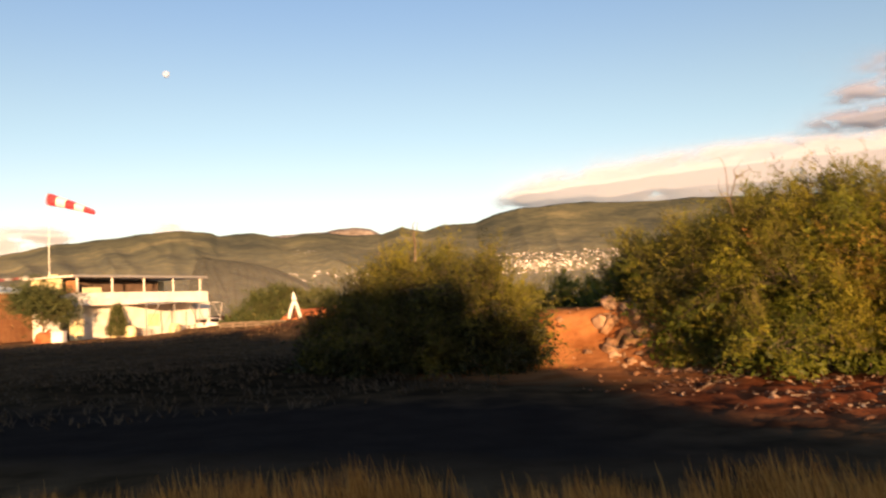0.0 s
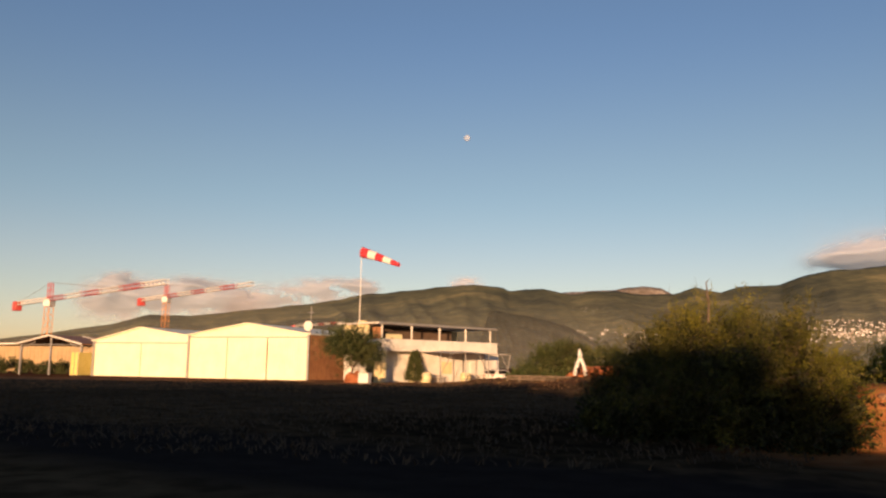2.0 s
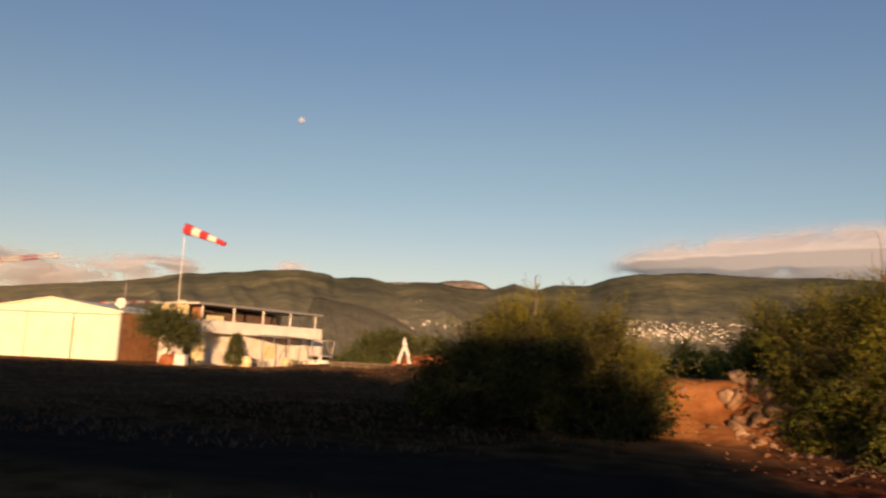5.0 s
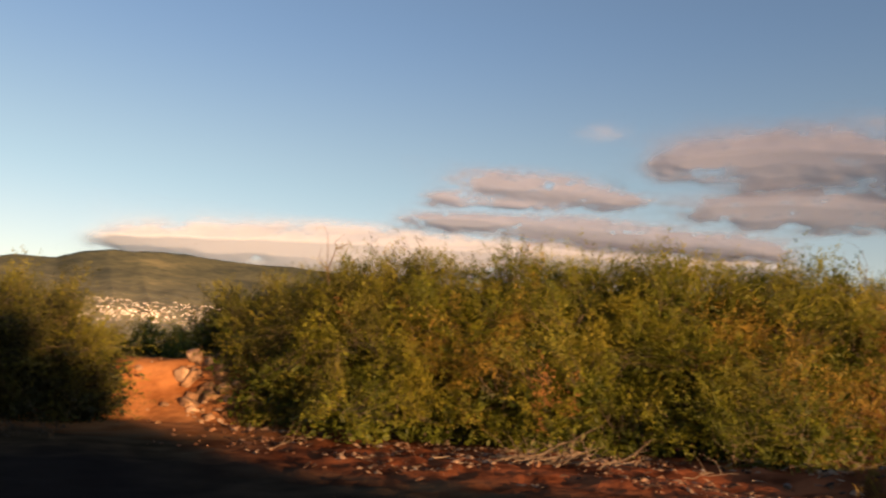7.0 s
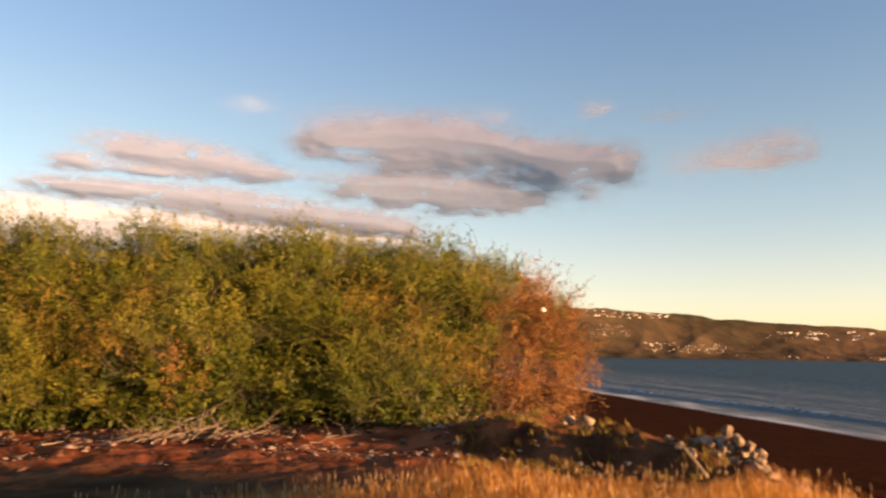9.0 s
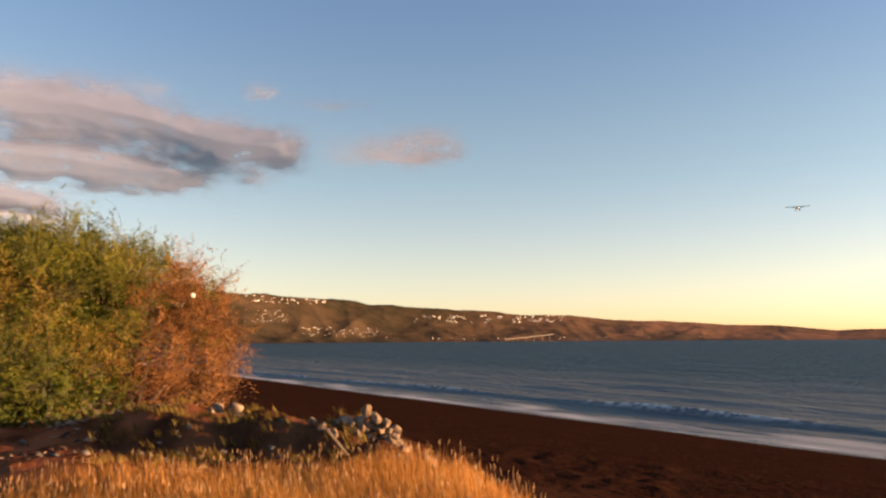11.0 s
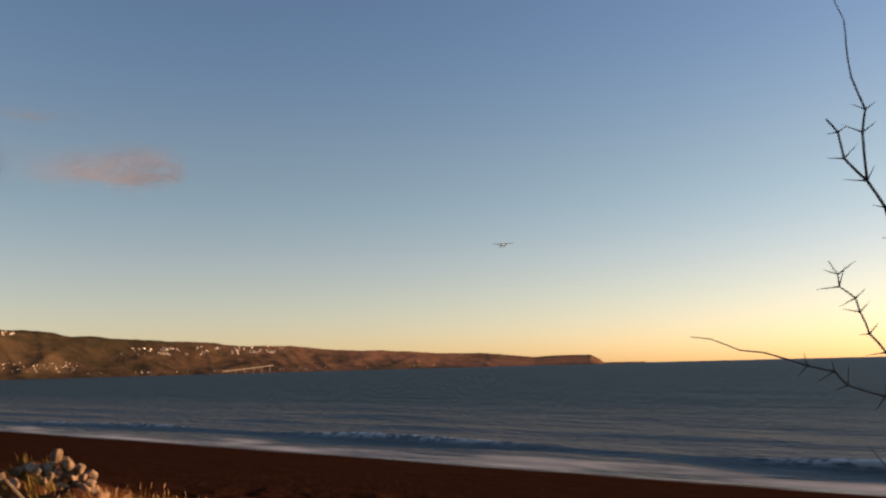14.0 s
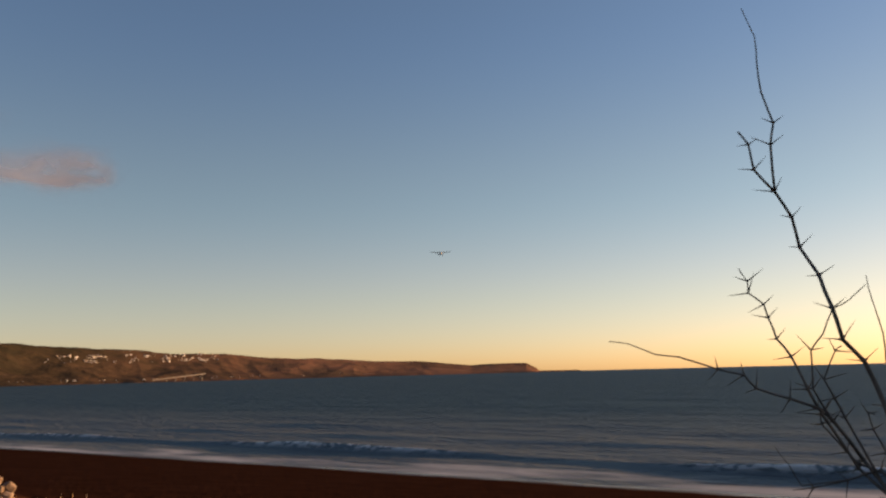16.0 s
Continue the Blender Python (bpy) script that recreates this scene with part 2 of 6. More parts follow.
def ground_z(x, y):
    s = inland(x, y)
    d = math.hypot(x, y)
    az = math.degrees(math.atan2(-x, y))
    z = float(np.interp(s, [-60, -8, 0, 6, 22, 27, 31, 40], [-9.0, -4.1, SEA_Z, -2.5, -0.8, -0.13, 0.0, 0.0]))
    if s > 24 and d < 400:
        near = smooth01(24, 32, s)
        z += near * (0.06 * fbm(x * 0.5, y * 0.5, 3.0, 4) + 0.12 * fbm(x * 0.11, y * 0.11, 7.0, 2)) * smooth01(0.5, 6, d)
    # the bank of ochre earth between the two thickets
    if 15 < d < 60:
        side = smooth01(-20, -15.5, az) * (1 - smooth01(-5.0, -1.0, az))
        back = 1 - smooth01(29, 40, d)
        rise = smooth01(20.0, 22.8, d + 0.7 * fbm(x * 0.5, y * 0.5, 1.0, 3))
        z += (1.42 + 0.12 * fbm(x * 0.7, y * 0.7, 11.0, 3)) * side * back * rise
    # the field rises to a low berm beyond the bush
    if 45 < d < 160:
        z += 1.15 * smooth01(47, 58, d) * (1 - 0.5 * smooth01(8.5, 15, az) - 0.5 * smooth01(15.5, 20.5, az)) * smooth01(-16, -4, az) * (1 - smooth01(100, 150, d))
    # low rim of rubble and the hollow behind it, before the seaward end of the thicket
    if 8 < d < 30:
        lumpy = fbm(x * 0.9, y * 0.9, 4.0, 4)
        edge = x + 0.35 * fbm(x * 0.5, y * 0.6, 6.0, 3)
        z += smooth01(11.2, 12.1, edge) * (1 - smooth01(12.9, 16.5, edge)) * smooth01(2.2, 4.2, y) * (1 - smooth01(7.6, 10.5, y)) * (0.38 + 0.26 * lumpy)
        z -= 0.12 * math.exp(-((edge - 10.7) / 0.8) ** 2) * smooth01(3.5, 5, y) * (1 - smooth01(9.0, 11, y))
        # clods and ruts of the red strip
        z += 0.07 * fbm(x * 2.2, y * 2.2, 13.0, 4) * smooth01(10, 12, d) * (1 - smooth01(17, 20, d)) * (1 - smooth01(-16, -8, az))
    return z


def build_ground():
    azs = [-95 + 0.36 * k for k in range(430)]
    azs += [azs[-1] + (265 - azs[-1]) * k / 101 for k in range(1, 101)]
    radii, r = [], 0.25
    while r < 4850:
        radii.append(r)
        r *= 1.022 if 8 < r < 26 else 1.04
    radii.append(4850.0)
    n = len(azs)
    verts, faces = [(0.0, 0.0, ground_z(0.01, 0.01))], []
    for r in radii:
        for a in azs:
            v = pol(a, r)
            verts.append((v.x, v.y, ground_z(v.x, v.y)))
    for a in range(n):
        faces.append((0, 1 + a, 1 + (a + 1) % n))
    for i in range(len(radii) - 1):
        o = 1 + i * n
        for a in range(n):
            b = (a + 1) % n
            faces.append((o + a, o + n + a, o + n + b, o + b))
    return verts, faces


def ground_material():
    m = material("ground_earth", [(0.036, 0.02, 0.014), (0.075, 0.038, 0.023), (0.15, 0.066, 0.035), (0.22, 0.1, 0.054)],
                 scale=0.35, detail=9, spread=(0.3, 0.7), bump=0.7, bump_scale=5, rough=0.95, spec=0.0)
    N, L = m.node_tree.nodes, m.node_tree.links
    b = N["Principled BSDF"]
    old = b.inputs["Base Color"].links[0].from_socket
    tc = N.new("ShaderNodeTexCoord")
    # distance from the waterline
    dot = N.new("ShaderNodeVectorMath")
    dot.operation = "DOT_PRODUCT"
    dot.inputs[1].default_value = (-0.678, 0.735, 0)
    L.new(tc.outputs["Object"], dot.inputs[0])
    wob = N.new("ShaderNodeTexNoise")
    wob.inputs["Scale"].default_value = 0.25
    L.new(tc.outputs["Object"], wob.inputs["Vector"])
    ad = N.new("ShaderNodeMath")
    ad.operation = "MULTIPLY_ADD"
    ad.inputs[1].default_value = 5.0
    L.new(wob.outputs[0], ad.inputs[0])
    L.new(dot.outputs["Value"], ad.inputs[2])
    mr = N.new("ShaderNodeMapRange")
    mr.inputs["From Min"].default_value, mr.inputs["From Max"].default_value = -5.0, 0.5
    L.new(ad.outputs[0], mr.inputs["Value"])
    sand = N.new("ShaderNodeValToRGB")
    sand.color_ramp.elements[0].color = (0.015, 0.006, 0.0038, 1)
    sand.color_ramp.elements[1].color = (0.036, 0.0155, 0.0098, 1)
    gr = N.new("ShaderNodeTexNoise")
    gr.inputs["Scale"].default_value, gr.inputs["Detail"].default_value = 1.2, 8
    L.new(tc.outputs["Object"], gr.inputs["Vector"])
    L.new(gr.outputs[0], sand.inputs[0])
    mx = N.new("ShaderNodeMix")
    mx.data_type = "RGBA"
    L.new(mr.outputs[0], mx.inputs["Factor"])
    L.new(sand.outputs[0], mx.inputs["A"])
    L.new(old, mx.inputs["B"])
    L.new(mx.outputs["Result"], b.inputs["Base Color"])
    # the ochre bank, the red strip at the foot of the thicket, the dark cinder track, and the field on the other side
    # with sun and shade put into its colour
    last = mx.outputs["Result"]
    # the first three patches paint the sunlit strip before the hangars in paler soil
    for place, inner, outer, one, two in ((pol(19, 72.0), 13.0, 18.0, (0.13, 0.07, 0.036), (0.26, 0.14, 0.075)),
                                          (pol(33, 72.0), 13.0, 18.0, (0.13, 0.07, 0.036), (0.26, 0.14, 0.075)),
                                          (pol(47, 78.0), 15.0, 20.0, (0.13, 0.07, 0.036), (0.26, 0.14, 0.075)),
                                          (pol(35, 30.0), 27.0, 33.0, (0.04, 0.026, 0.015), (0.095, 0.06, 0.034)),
                                          # shade around the small bush, painted as a near-black patch
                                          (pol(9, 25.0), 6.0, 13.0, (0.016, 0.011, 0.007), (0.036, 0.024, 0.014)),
                                          (pol(-10.8, 22.0), 3.4, 5.6, (0.19, 0.07, 0.026), (0.38, 0.165, 0.068)),
                                          (pol(-24, 15.2), 1.4, 3.6, (0.075, 0.023, 0.011), (0.25, 0.08, 0.034)),
                                          (pol(-34, 14.6), 1.4, 3.8, (0.1, 0.029, 0.013), (0.34, 0.103, 0.043)),
                                          (pol(-46, 14.2), 1.4, 4.2, (0.10, 0.03, 0.014), (0.33, 0.105, 0.048)),
                                          (pol(-55, 14.4), 1.3, 3.6, (0.1, 0.03, 0.014), (0.33, 0.105, 0.048)),
                                          (pol(-65, 13.2), 1.2, 3.2, (0.05, 0.02, 0.011), (0.16, 0.062, 0.03))):
        di = N.new("ShaderNodeVectorMath")
        di.operation = "DISTANCE"
        di.inputs[1].default_value = tuple(place)
        L.new(tc.outputs["Object"], di.inputs[0])
        wo_ = N.new("ShaderNodeMath")
        wo_.operation = "MULTIPLY_ADD"
        wo_.inputs[1].default_value = 2.5
        L.new(gr.outputs[0], wo_.inputs[0])
        L.new(di.outputs["Value"], wo_.inputs[2])
        mk = N.new("ShaderNodeMapRange")
        mk.inputs["From Min"].default_value, mk.inputs["From Max"].default_value = inner + 1.25, outer + 1.25
        mk.inputs["To Min"].default_value, mk.inputs["To Max"].default_value = 1.0, 0.0
        L.new(wo_.outputs[0], mk.inputs["Value"])
        soil = N.new("ShaderNodeValToRGB")
        soil.color_ramp.elements[0].position, soil.color_ramp.elements[1].position = 0.35, 0.65
        soil.color_ramp.elements[0].color, soil.color_ramp.elements[1].color = (*one, 1), (*two, 1)
        L.new(gr.outputs[0], soil.inputs[0])
        m3 = N.new("ShaderNodeMix")
        m3.data_type = "RGBA"
        L.new(mk.outputs[0], m3.inputs["Factor"])
        L.new(last, m3.inputs["A"])
        L.new(soil.outputs[0], m3.inputs["B"])
        last = m3.outputs["Result"]
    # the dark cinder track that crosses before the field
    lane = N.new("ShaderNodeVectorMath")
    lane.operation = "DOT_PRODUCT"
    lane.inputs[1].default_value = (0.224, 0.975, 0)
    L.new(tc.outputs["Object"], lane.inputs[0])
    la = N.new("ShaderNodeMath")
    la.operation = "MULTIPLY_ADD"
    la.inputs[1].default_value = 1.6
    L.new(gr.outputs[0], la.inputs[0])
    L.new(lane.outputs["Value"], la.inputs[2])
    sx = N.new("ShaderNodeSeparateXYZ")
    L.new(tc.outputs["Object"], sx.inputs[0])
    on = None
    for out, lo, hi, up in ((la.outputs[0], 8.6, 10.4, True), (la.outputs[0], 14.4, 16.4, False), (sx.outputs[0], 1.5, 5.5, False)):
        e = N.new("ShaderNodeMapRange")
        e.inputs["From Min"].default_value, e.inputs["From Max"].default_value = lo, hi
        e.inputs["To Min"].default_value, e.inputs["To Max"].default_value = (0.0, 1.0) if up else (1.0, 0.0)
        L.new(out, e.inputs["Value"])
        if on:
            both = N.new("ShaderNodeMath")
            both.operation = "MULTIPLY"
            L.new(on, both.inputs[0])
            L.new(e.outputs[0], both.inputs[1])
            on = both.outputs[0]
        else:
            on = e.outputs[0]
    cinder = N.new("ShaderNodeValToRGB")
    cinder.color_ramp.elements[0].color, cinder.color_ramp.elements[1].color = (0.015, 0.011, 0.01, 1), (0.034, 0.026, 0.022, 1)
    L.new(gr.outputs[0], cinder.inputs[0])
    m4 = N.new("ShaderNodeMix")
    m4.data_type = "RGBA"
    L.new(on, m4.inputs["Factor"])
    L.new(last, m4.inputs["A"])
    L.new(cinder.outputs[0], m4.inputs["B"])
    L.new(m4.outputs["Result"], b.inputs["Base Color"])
    # wet sand by the water shines
    wet = N.new("ShaderNodeMapRange")
    wet.inputs["From Min"].default_value, wet.inputs["From Max"].default_value = -29.5, -25.5
    wet.inputs["To Min"].default_value, wet.inputs["To Max"].default_value = 0.25, 0.95
    L.new(ad.outputs[0], wet.inputs["Value"])
    L.new(wet.outputs[0], b.inputs["Roughness"])
    shine = N.new("ShaderNodeMapRange")
    shine.inputs["From Min"].default_value, shine.inputs["From Max"].default_value = -29.5, -26.5
    shine.inputs["To Min"].default_value, shine.inputs["To Max"].default_value = 0.4, 0.0
    L.new(ad.outputs[0], shine.inputs["Value"])
    L.new(shine.outputs[0], b.inputs["Specular IOR Level"])
    return m


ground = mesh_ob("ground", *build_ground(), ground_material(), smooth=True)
tagged(ground, "reddish brown earth running down to a dark volcanic sand beach", "ground", kind="structure")

SHORE0 = Vector((30.7, -15.7, 0))
ALONG = Vector((0.735, 0.678, 0))
SEAWARD = Vector((0.678, -0.735, 0))


def sea_point(u, w, z):
    p = SHORE0 + ALONG * u + SEAWARD * w
    return (p.x, p.y, z)


def swell(u, w):
    """Height of the water: breakers near the sand, chop further out."""
    z = 0.16 * fbm(u * 0.05, w * 0.13, 2.0, 4) * smooth01(2, 25, w)
    front = 6.6 + 1.3 * math.sin(u * 0.045) + 1.5 * fbm(u * 0.03, 0.0, 5.0, 2)
    foam = 0.0
    for off, high, wide in ((0.0, 0.42, 1.0), (9.5, 0.2, 2.2), (19.0, 0.16, 3.0)):
        k = (w - front - off) / wide
        high *= 0.7 + 0.6 * fbm(u * 0.06, off, 9.0, 2)
        z += high * math.exp(-k * k * (1.0 if k > 0 else 3.0))
        if off == 0.0:
            foam = math.exp(-(k * 2.0 - 0.3) ** 2) * smooth01(0.2, 0.36, high)
    return z, foam


def build_sea():
    ws = [-3.0, -1.5, -0.5] + [0.3 * i for i in range(0, 60)]
    w = 18.0
    step = 0.35
    while w < 4700:
        ws.append(w)
        step *= 1.045
        w += step
    us = [-220 + 1.35 * i for i in range(0, 311)]
    u, step = us[-1], 1.2
    while u < 4700:
        step *= 1.09
        u += step
        us.append(u)
    u, step = us[0], 1.2
    left = []
    while u > -4700:
        step *= 1.09
        u -= step
        left.append(u)
    us = left[::-1] + us
    waves = [swell(a, b) if b < 400 else (0.0, 0.0) for b in ws for a in us]
    verts = [sea_point(a, b, SEA_Z + waves[i * len(us) + j][0]) for i, b in enumerate(ws) for j, a in enumerate(us)]
    n = len(us)
    faces = [(i * n + j, i * n + j + 1, (i + 1) * n + j + 1, (i + 1) * n + j) for i in range(len(ws) - 1) for j in range(n - 1)]
    return verts, faces, [f for _, f in waves]


def sea_material():
    m = bpy.data.materials.new("sea_water")
    m.use_nodes = True
    N, L = m.node_tree.nodes, m.node_tree.links
    b = N["Principled BSDF"]
    tc = N.new("ShaderNodeTexCoord")
    mp = N.new("ShaderNodeMapping")
    mp.inputs["Rotation"].default_value = (0, 0, radians(-42.7))
    L.new(tc.outputs["Object"], mp.inputs[0])
    st = N.new("ShaderNodeMapping")
    st.inputs["Scale"].default_value = (0.35, 1.0, 1.0)
    L.new(mp.outputs[0], st.inputs[0])
    heights = None
    for sc, st_ in ((0.12, 1.0), (0.6, 0.35), (2.4, 0.12)):
        n = N.new("ShaderNodeTexNoise")
        n.inputs["Scale"].default_value, n.inputs["Detail"].default_value = sc, 5
        L.new(st.outputs[0], n.inputs["Vector"])
        ma = N.new("ShaderNodeMath")
        ma.operation = "MULTIPLY_ADD"
        ma.inputs[1].default_value = st_
        L.new(n.outputs[0], ma.inputs[0])
        if heights:
            L.new(heights, ma.inputs[2])
        heights = ma.outputs[0]
    bp = N.new("ShaderNodeBump")
    bp.inputs["Strength"].default_value, bp.inputs["Distance"].default_value = 1.0, 2.6
    L.new(heights, bp.inputs["Height"])
    # foam by the sand and on the crest of the breaker
    sep = N.new("ShaderNodeVectorMath")
    sep.operation = "DOT_PRODUCT"
    sep.inputs[1].default_value = tuple(SEAWARD)
    L.new(tc.outputs["Object"], sep.inputs[0])
    fo = N.new("ShaderNodeTexNoise")
    fo.inputs["Scale"].default_value, fo.inputs["Detail"].default_value = 0.35, 9
    L.new(st.outputs[0], fo.inputs["Vector"])
    w = N.new("ShaderNodeMath")
    w.operation = "MULTIPLY_ADD"
    w.inputs[1].default_value = 14.0
    L.new(fo.outputs[0], w.inputs[0])
    L.new(sep.outputs["Value"], w.inputs[2])
    ramp = N.new("ShaderNodeMapRange")
    ramp.inputs["From Min"].default_value, ramp.inputs["From Max"].default_value = 37.0, 42.4
    ramp.inputs["To Min"].default_value, ramp.inputs["To Max"].default_value = 0.8, 0.0
    L.new(w.outputs[0], ramp.inputs["Value"])
    at = N.new("ShaderNodeAttribute")
    at.attribute_name = "crest"
    cr = N.new("ShaderNodeMath")
    cr.operation = "MULTIPLY"
    fr = N.new("ShaderNodeMapRange")
    fr.inputs["From Min"].default_value, fr.inputs["From Max"].default_value = 0.45, 0.55
    fn = N.new("ShaderNodeTexNoise")
    fn.inputs["Scale"].default_value, fn.inputs["Detail"].default_value = 1.6, 6
    L.new(mp.outputs[0], fn.inputs["Vector"])
    L.new(fn.outputs[0], fr.inputs["Value"])
    L.new(fr.outputs[0], cr.inputs[0])
    L.new(at.outputs["Fac"], cr.inputs[1])
    fmax = N.new("ShaderNodeMath")
    fmax.operation = "MAXIMUM"
    L.new(ramp.outputs[0], fmax.inputs[0])
    half = N.new("ShaderNodeMath")
    half.operation = "MULTIPLY"
    half.inputs[1].default_value = 1.0
    L.new(cr.outputs[0], half.inputs[0])
    L.new(half.outputs[0], fmax.inputs[1])
    # the body of the water, its skin of reflections, and the foam
    body = N.new("ShaderNodeBsdfDiffuse")
    body.inputs[0].default_value = (0.016, 0.027, 0.034, 1)
    # sand stirred up in the shallows
    stir = N.new("ShaderNodeMapRange")
    stir.interpolation_type = "SMOOTHSTEP"
    stir.inputs["From Min"].default_value, stir.inputs["From Max"].default_value = 44.0, 105.0
    stir.inputs["To Min"].default_value, stir.inputs["To Max"].default_value = 1.0, 0.0
    L.new(w.outputs[0], stir.inputs["Value"])
    tone = N.new("ShaderNodeMix")
    tone.data_type = "RGBA"
    tone.inputs["A"].default_value = (0.009, 0.024, 0.031, 1)
    tone.inputs["B"].default_value = (0.078, 0.082, 0.08, 1)
    L.new(stir.outputs[0], tone.inputs["Factor"])
    L.new(tone.outputs["Result"], body.inputs[0])
    skin = N.new("ShaderNodeBsdfGlossy")
    skin.inputs["Roughness"].default_value = 0.28
    skin.inputs["Color"].default_value = (0.72, 0.82, 0.88, 1)
    L.new(bp.outputs[0], skin.inputs["Normal"])
    L.new(bp.outputs[0], body.inputs["Normal"])
    lw = N.new("ShaderNodeFresnel")
    lw.inputs["IOR"].default_value = 1.33
    L.new(bp.outputs[0], lw.inputs["Normal"])
    gl = N.new("ShaderNodeMath")
    gl.operation = "MULTIPLY"
    gl.inputs[1].default_value = 0.14
    L.new(lw.outputs[0], gl.inputs[0])
    m1 = N.new("ShaderNodeMixShader")
    L.new(gl.outputs[0], m1.inputs[0])
    L.new(body.outputs[0], m1.inputs[1])
    L.new(skin.outputs[0], m1.inputs[2])
    foam = N.new("ShaderNodeBsdfDiffuse")
    foam.inputs[0].default_value = (0.86, 0.77, 0.7, 1)
    m2 = N.new("ShaderNodeMixShader")
    L.new(fmax.outputs[0], m2.inputs[0])
    L.new(m1.outputs[0], m2.inputs[1])
    L.new(foam.outputs[0], m2.inputs[2])
    L.new(m2.outputs[0], N["Material Output"].inputs[0])
    N.remove(b)
    return m


SEA_VERTS, SEA_FACES, SEA_FOAM = build_sea()
sea = mesh_ob("water", SEA_VERTS, SEA_FACES, sea_material(), smooth=True)
sea.data.attributes.new("crest", "FLOAT", "POINT").data.foreach_set("value", SEA_FOAM)
tagged(sea, "dark blue sea with a low white breaker along the beach", "sea", kind="structure")


# ---- mountains ----
RIDGE = [(-66, -0.1), (-60, 2.4), (-55, 3.6), (-45, 4.3), (-30, 5.6), (-19.7, 6.3), (-15.6, 6.45), (-8.9, 6.65), (-5.7, 6.55), (-4, 6.2), (-2.7, 5.7),
         (-0.2, 5.7), (1.1, 5.27), (2.7, 5.65), (4.2, 5.1), (6.0, 5.0), (8.0, 5.45), (9.5, 5.5), (11.2, 5.25), (13.2, 5.55), (15.6, 5.4), (16, 5.6),
         (18.1, 5.9), (20.5, 5.7), (23.7, 5.2), (25.8, 5.05), (27.8, 4.6), (30.9, 4.1), (34, 3.7), (37.7, 3.15), (40.5, 3.15),
         (42.7, 2.5), (46, 1.85), (49.2, 1.3), (60, 0.6), (75, 0.2)]
COAST = [(-112, 0.0), (-109.2, 0.02), (-108.9, 0.28), (-108.3, 0.6), (-106, 0.62), (-104.4, 0.55), (-102, 0.8), (-97.5, 0.95), (-93.5, 1.26), (-91, 1.4),
         (-85.4, 1.7), (-78.6, 2.2), (-73, 2.57), (-67, 3.12), (-63.7, 3.5), (-58, 3.9), (-50, 4.0)]


def slope_point(row, az, u, r0, r1, base, rough, seed, ribs=0.42):
    """A point of a slope that rises from r0 (u = 0) to a crest at r1 (u = 1)."""
    # the far shore draws away towards its headland
    near = 1 - 0.65 * (az + 112) / 64 if row is COAST else 1.0
    r0, r1 = r0 * near, r1 * near
    crest = EYE + r1 * math.tan(radians(lerp_row(az, row)))
    r = r0 + (r1 - r0) * u
    p = heading(az) * r
    z = base + (crest - base) * (0.25 * u + 0.75 * u ** 1.7)
    spur = abs(noise.noise(Vector((az * ribs * 0.5 + seed + 0.9 * u, u * 0.7, seed)))) + 0.45 * abs(noise.noise(Vector((az * ribs * 1.5 + seed - 1.6 * u, u * 1.2, seed + 3))))
    # the range falls in sharp spurs to the north-west and in smooth fields elsewhere
    rough *= 0.4 + 0.75 * smooth01(0, 9, az) if row is RIDGE else 1.0
    fine = noise.fractal(Vector((p.x * 0.0035, p.y * 0.0035, seed)), 0.9, 2.1, 6)
    z += (crest - base) * rough * math.sin(math.pi * min(1, u)) * (fine * 0.22 - spur * 0.9 + 0.2)
    if u > 0.97:
        z += (crest - base) * (0.09 if row is COAST else 0.03) * fine
    return Vector((p.x, p.y, z)), crest


def range_mesh(row, az0, az1, step, r0, r1, r2, layers, base, rough, seed, ribs=0.42):
    """A range of hills: spurs and gullies up to the crest, then a fall to r2 behind it."""
    n = int(abs(az1 - az0) / step) + 1
    verts, faces = [], []
    for i in range(n):
        az = az0 + (az1 - az0) * i / (n - 1)
        for k in range(layers):
            t = k / (layers - 1)
            if t < 0.8:
                p, crest = slope_point(row, az, t / 0.8, r0, r1, base, rough, seed, ribs)
            else:
                u = (t - 0.8) / 0.2
                ridge = math.hypot(p.x, p.y) if t < 0.8 + 1.5 / (layers - 1) else ridge
                p = heading(az) * (ridge + (r2 - r1) * u)
                p.z = crest + (base - crest) * u
            verts.append(tuple(p))
    for i in range(n - 1):
        for k in range(layers - 1):
            a = i * layers + k
            faces.append((a, a + layers, a + layers + 1, a + 1))
    return verts, faces


SLOPE = material("forested_slope", [(0.05, 0.058, 0.05), (0.09, 0.098, 0.07), (0.15, 0.148, 0.09), (0.27, 0.24, 0.13)], scale=0.0035, detail=10, spread=(0.33, 0.68), bump=0.6, bump_scale=0.03, rough=1.0, spec=0.0)
COASTMAT = material("dry_coast_slope", [(0.055, 0.046, 0.035), (0.13, 0.078, 0.052), (0.225, 0.115, 0.074), (0.32, 0.17, 0.112)], scale=0.0018, detail=10, spread=(0.32, 0.68), bump=0.6, bump_scale=0.03, rough=1.0, spec=0.0)
# the nearer slopes of that shore are greener than its dry headland
cn, cl = COASTMAT.node_tree.nodes, COASTMAT.node_tree.links
ctc, csp, cmr, cmx = cn.new("ShaderNodeTexCoord"), cn.new("ShaderNodeSeparateXYZ"), cn.new("ShaderNodeMapRange"), cn.new("ShaderNodeMix")
cl.new(ctc.outputs["Object"], csp.inputs[0])
cl.new(csp.outputs["Y"], cmr.inputs["Value"])
cmr.inputs["From Min"].default_value, cmr.inputs["From Max"].default_value = -150.0, 520.0
cmx.data_type, cmx.blend_type = "RGBA", "MULTIPLY"
